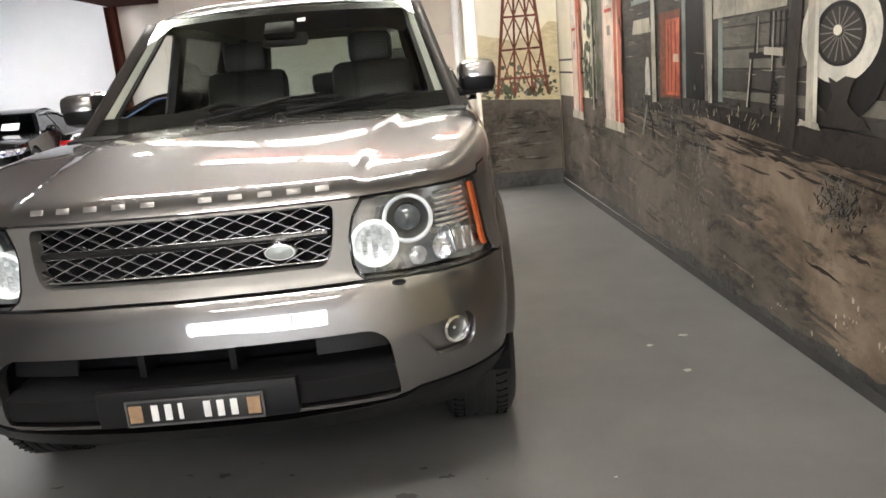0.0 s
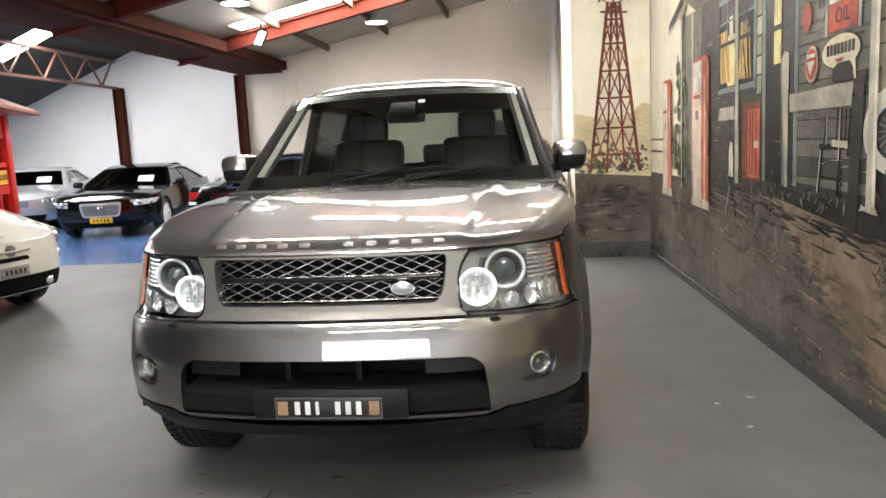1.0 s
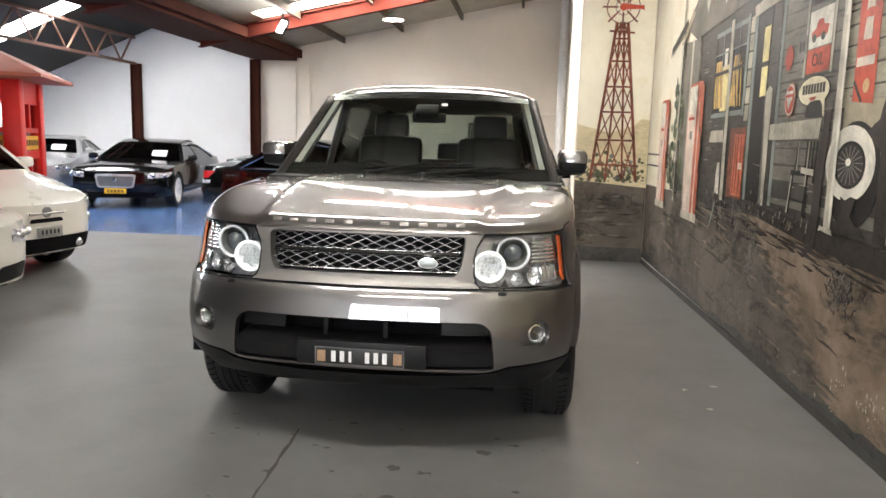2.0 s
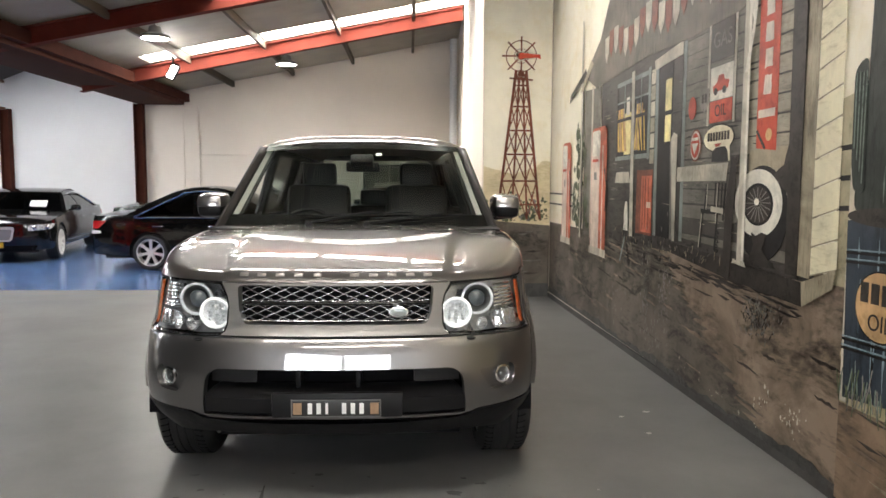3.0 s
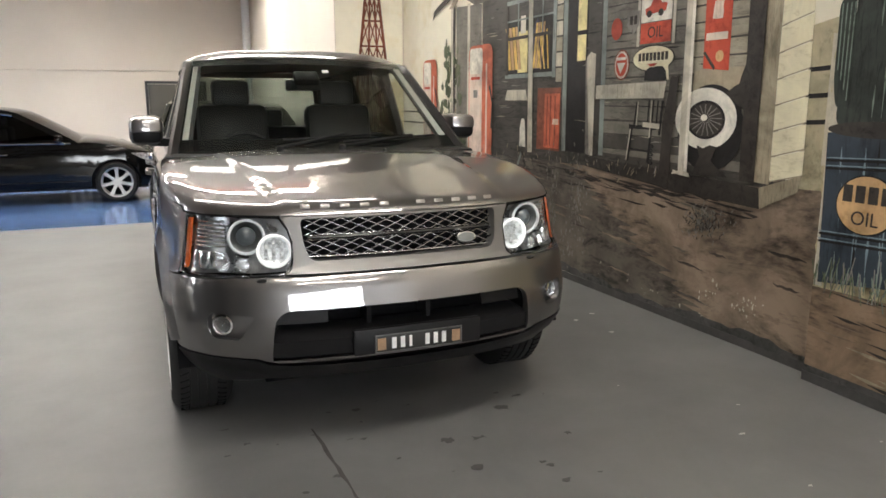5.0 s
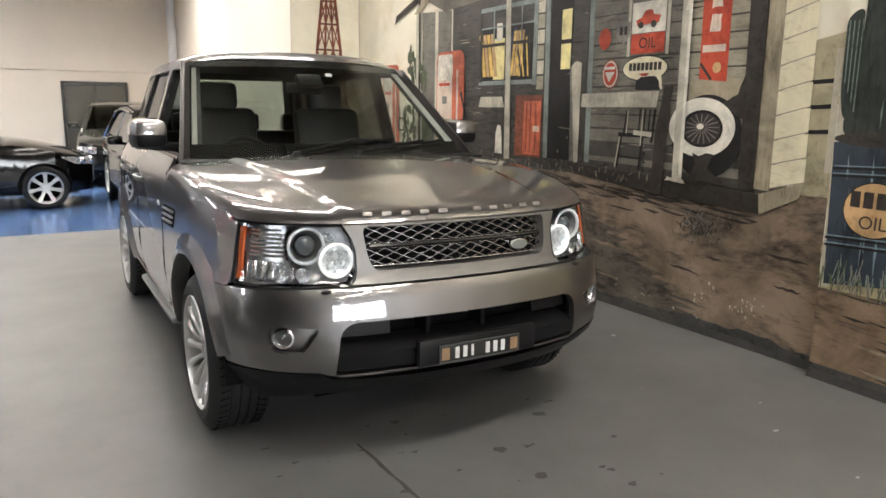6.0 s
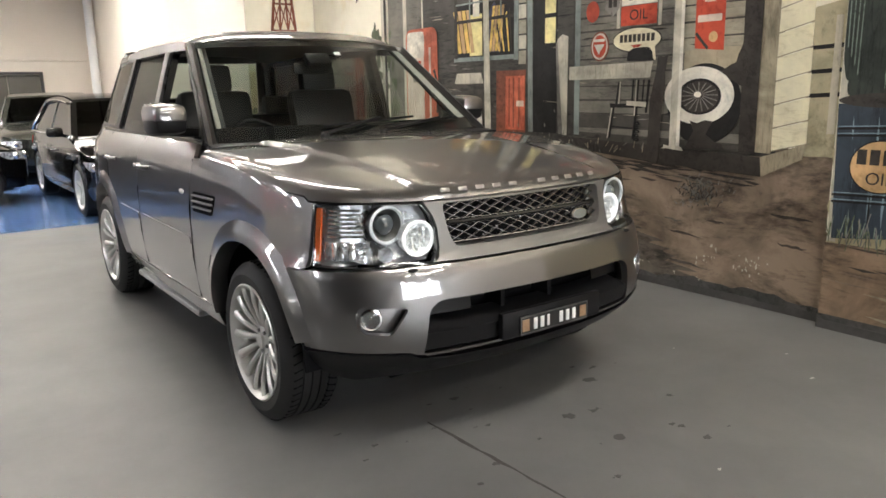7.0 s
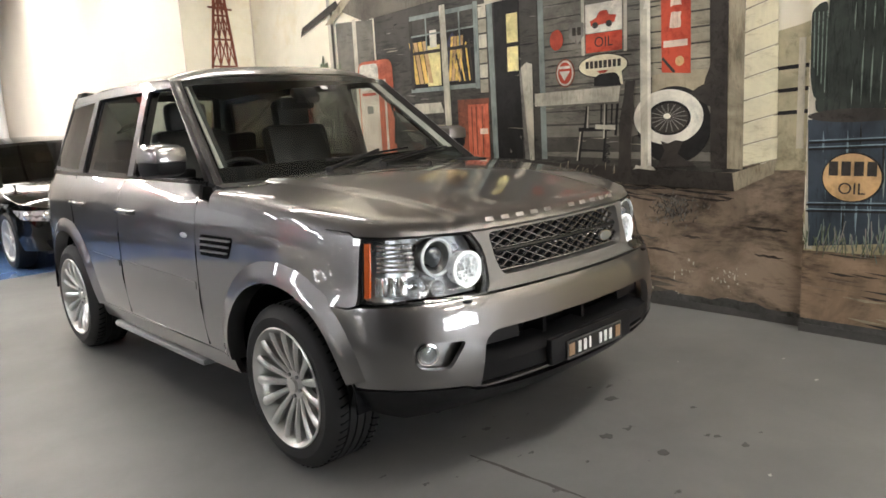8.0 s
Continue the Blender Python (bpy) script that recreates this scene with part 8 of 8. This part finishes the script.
for k in range(7):
    t = k / 6
    stroke("cactus_rib", [line_loop((1.46 - 0.07 * t, 1.5 + 0.06 * t), (1.33 - 0.14 * t, 1.75 + 0.1 * t), 0.007)], M_CACTUS_RIB, 8, cactus)
    stroke("cactus_rib", [line_loop((1.33 - 0.14 * t, 1.75 + 0.1 * t), (1.3 - 0.12 * t, 2.4), 0.007)], M_CACTUS_RIB, 8, cactus)
for k in range(4):
    stroke("cactus_rib", [line_loop((1.8 + 0.022 * k, 1.46 + 0.05 * k), (1.8 + 0.024 * k, 1.93), 0.006)], M_CACTUS_RIB, 8, cactus)
    for z0 in (1.38, 1.8, 2.2):
        z1 = z0 + rd.uniform(0.15, 0.38)
        stroke("cactus_rib", [[(1.5 + 0.05 * k, z0), (1.505 + 0.05 * k, (z0 + z1) / 2), (1.498 + 0.05 * k, z1), (1.496 + 0.05 * k, (z0 + z1) / 2)]], M_CACTUS_RIB, 8, cactus)
for k in range(46):
    z0, y0, ln = rc.uniform(0.06, 0.5), rc.uniform(0.5, 1.6), rc.uniform(0.12, 0.4)
    w = rc.uniform(0.003, 0.01)
    y1 = min(1.89, y0 + ln)
    stroke("brush_stroke", [[(y0, z0), ((y0 + y1) / 2, z0 - w), (y1, z0 + 0.01), ((y0 + y1) / 2, z0 + w)]], (M_DIRT_DARK, M_POST, M_DIRT, M_SHADE)[k % 4], 2 + k % 2, P)
stroke("painted_skirting", [rect(-0.6, 0.004, 1.896, 0.05)], M_SKIRT, 3, P)

# end wall: sky, ground, bush and windmill
stroke("painted_sky", [rect(0.53, 0.85, 1.4, 5.15)], M_SKY, 0, end_mural)
stroke("painted_hill", [wobble([(0.53, 0.85), (1.4, 0.85), (1.4, 1.72), (1.3, 1.74), (1.2, 1.64), (0.9, 1.57), (0.53, 1.66)], 0.006, 2, 3)], M_HILL, 1, end_mural, "tan painted hills")
stroke("painted_street", [[(0.53, FLOOR_Z), (1.4, FLOOR_Z), (1.4, 0.9), (0.53, 0.97)]], M_DIRT_FAR, 2, end_mural, "grey painted ground")
stroke("painted_skirting", [rect(0.53, FLOOR_Z + 0.002, 1.4, 0.14)], M_SKIRT, 3, end_mural)
for k in range(24):
    z0, x0, ln = rc.uniform(0.15, 0.85), rc.uniform(0.55, 1.1), rc.uniform(0.1, 0.28)
    stroke("brush_stroke", [[(x0, z0), (x0 + ln / 2, z0 - 0.012), (x0 + ln, z0 + 0.01), (x0 + ln / 2, z0 + 0.014)]], (M_DIRT_DARK, M_GREY)[k % 2], 3 + k % 2, end_mural)
for k in range(230):
    x, z = rc.uniform(0.55, 1.36), 0.97 + abs(rc.gauss(0, 0.15))
    if z > 1.38 - 1.1 * (x - 0.95) ** 2:
        continue
    stroke("leaf_clump", [wobble(ellipse(x, z, rc.uniform(0.015, 0.035), rc.uniform(0.012, 0.03), 7), 0.008, k, 1)], (M_GREEN, M_GREY, M_HILL, M_GREEN)[k % 4], 2 + k % 3, end_mural)
mill = group_at("painted_windmill")
mill.parent = end_mural
HX, HZ = 1.0, 3.06


def leg(t, k):
    """A point on leg k of the tower, t from the top down."""
    top, foot = (-0.065, -0.02, 0.02, 0.065)[k], (-0.29, -0.1, 0.1, 0.27)[k]
    return (HX + top + (foot - top) * t, 2.88 - 1.9 * t)


for k in range(4):
    stroke("mill_leg", [line_loop(leg(0, k), leg(1, k), 0.034 if k in (0, 3) else 0.024)], M_RUST, 6, mill, "rust-red painted tower leg")
for t in (0.1, 0.24, 0.4, 0.56, 0.74, 0.9):
    stroke("mill_rail", [line_loop(leg(t, 0), leg(t, 3), 0.022)], M_RUST, 7, mill)
ts = (0.0, 0.1, 0.24, 0.4, 0.56, 0.74, 1.0)
for a, b in zip(ts, ts[1:]):
    for i, j in ((0, 1), (1, 0), (1, 2), (2, 1), (2, 3), (3, 2)):
        stroke("mill_brace", [line_loop(leg(a, i), leg(b, j), 0.015)], M_RUST, 5, mill)
stroke("mill_deck", [line_loop((HX - 0.15, 2.78), (HX + 0.15, 2.76), 0.022)], M_RUST, 8, mill)
stroke("mill_ring", [ellipse(HX, HZ, 0.2, 0.2, 40), ellipse(HX, HZ, 0.188, 0.188, 40)], M_RUST, 6, mill)
stroke("mill_ring", [ellipse(HX, HZ, 0.095, 0.095, 30), ellipse(HX, HZ, 0.087, 0.087, 30)], M_RUST, 6, mill)
for k in range(8):
    a = 2 * math.pi * k / 8
    stroke("mill_blade", [line_loop((HX + 0.06 * math.cos(a), HZ + 0.06 * math.sin(a)), (HX + 0.245 * math.cos(a), HZ + 0.245 * math.sin(a)), 0.02)], M_RUST, 7, mill)
stroke("mill_hub", [ellipse(HX, HZ, 0.045, 0.045, 16)], M_RED, 9, mill)
stroke("mill_vane", [[(HX + 0.02, HZ - 0.03), (HX + 0.2, HZ - 0.02), (HX + 0.25, HZ - 0.035), (HX + 0.24, HZ + 0.025), (HX + 0.2, HZ + 0.02), (HX + 0.02, HZ + 0.04)]], M_RED, 8, mill, "red painted vane")

# ---- marks on the floor ----
JOINT = mat("dirty_joint", (0.075, 0.071, 0.067), 0.9, 0, 0.3, 8, 80)
SPOT_DARK = mat("dark_floor_spot", (0.06, 0.058, 0.058), 0.5, 0, 0.3, 8, 80)
CHIP = mat("pale_chip", (0.5, 0.49, 0.46), 0.8, 0, 0.2, 20, 200)


rf = random.Random(31)


def floor_ribbon(name, pts, width, material, label):
    bm = bmesh.new()
    prev = None
    for i, (x, y) in enumerate(pts):
        q = pts[min(i + 1, len(pts) - 1)]
        p = pts[max(i - 1, 0)]
        d = Vector((q[0] - p[0], q[1] - p[1])).normalized()
        n = Vector((-d.y, d.x)) * width * rf.uniform(0.2, 0.75)
        ring = [bm.verts.new((x + k * n.x, y + k * n.y, FLOOR_Z + h)) for k, h in ((1, 0.0), (1, 0.0012), (-1, 0.0012), (-1, 0.0))]
        if prev:
            for k in range(3):
                bm.faces.new((prev[k], prev[k + 1], ring[k + 1], ring[k]))
        prev = ring
    return structure(part(name, bm, material, smooth=False), label, "floor mark")


floor_ribbon("floor_joint", [(-1.13 + 0.06 * (2.2 - y) / 0.8 * 0.6 + rf.uniform(-0.004, 0.004), y) for y in steps(2.3, -3.0, 90)], 0.014, JOINT, "thin dark joint in the concrete floor")
for k, (x, y, r) in enumerate(((0.68, 1.5, 0.022), (0.59, 1.04, 0.014), (-0.48, 1.26, 0.016), (0.91, 1.76, 0.012), (0.94, 3.31, 0.03), (1.01, 2.99, 0.026), (1.13, 3.4, 0.03), (0.2, 0.9, 0.012), (0.5, 2.2, 0.01), (1.2, 1.2, 0.01))):
    bm = bmesh.new()
    r *= 0.65
    lp = wobble(ellipse(0, 0, r, r * 0.55, 8), r * 0.35, k, 1)
    top = [bm.verts.new((x + a, y + b, FLOOR_Z + 0.0015)) for a, b in lp]
    low = [bm.verts.new((x + a * 1.2, y + b * 1.2, FLOOR_Z)) for a, b in lp]
    bm.faces.new(top)
    for i in range(len(lp)):
        j = (i + 1) % len(lp)
        bm.faces.new((low[i], low[j], top[j], top[i]))
    structure(part("floor_chip", bm, CHIP, smooth=False), "small pale chip in the floor paint", "floor mark")
# small stains, made more and larger to paint in the car's shade
for k in range(34):
    x, y = rf.uniform(-1.6, 0.1), rf.uniform(1.3, 2.5)
    r = 0.005 + 0.035 * rf.random() ** 2.2
    bm = bmesh.new()
    lp = wobble(ellipse(0, 0, r, r * rf.uniform(0.3, 0.8), 14), r * 0.4, k + 7, 1)
    top = [bm.verts.new((x + a, y + b, FLOOR_Z + 0.0008)) for a, b in lp]
    low = [bm.verts.new((x + a * 1.1, y + b * 1.1, FLOOR_Z)) for a, b in lp]
    bm.faces.new(top)
    for i in range(len(lp)):
        j = (i + 1) % len(lp)
        bm.faces.new((low[i], low[j], top[j], top[i]))
    structure(part("floor_spot", bm, SPOT_DARK, smooth=False), "dark spot on the floor, part stain and part car shade", "floor mark")
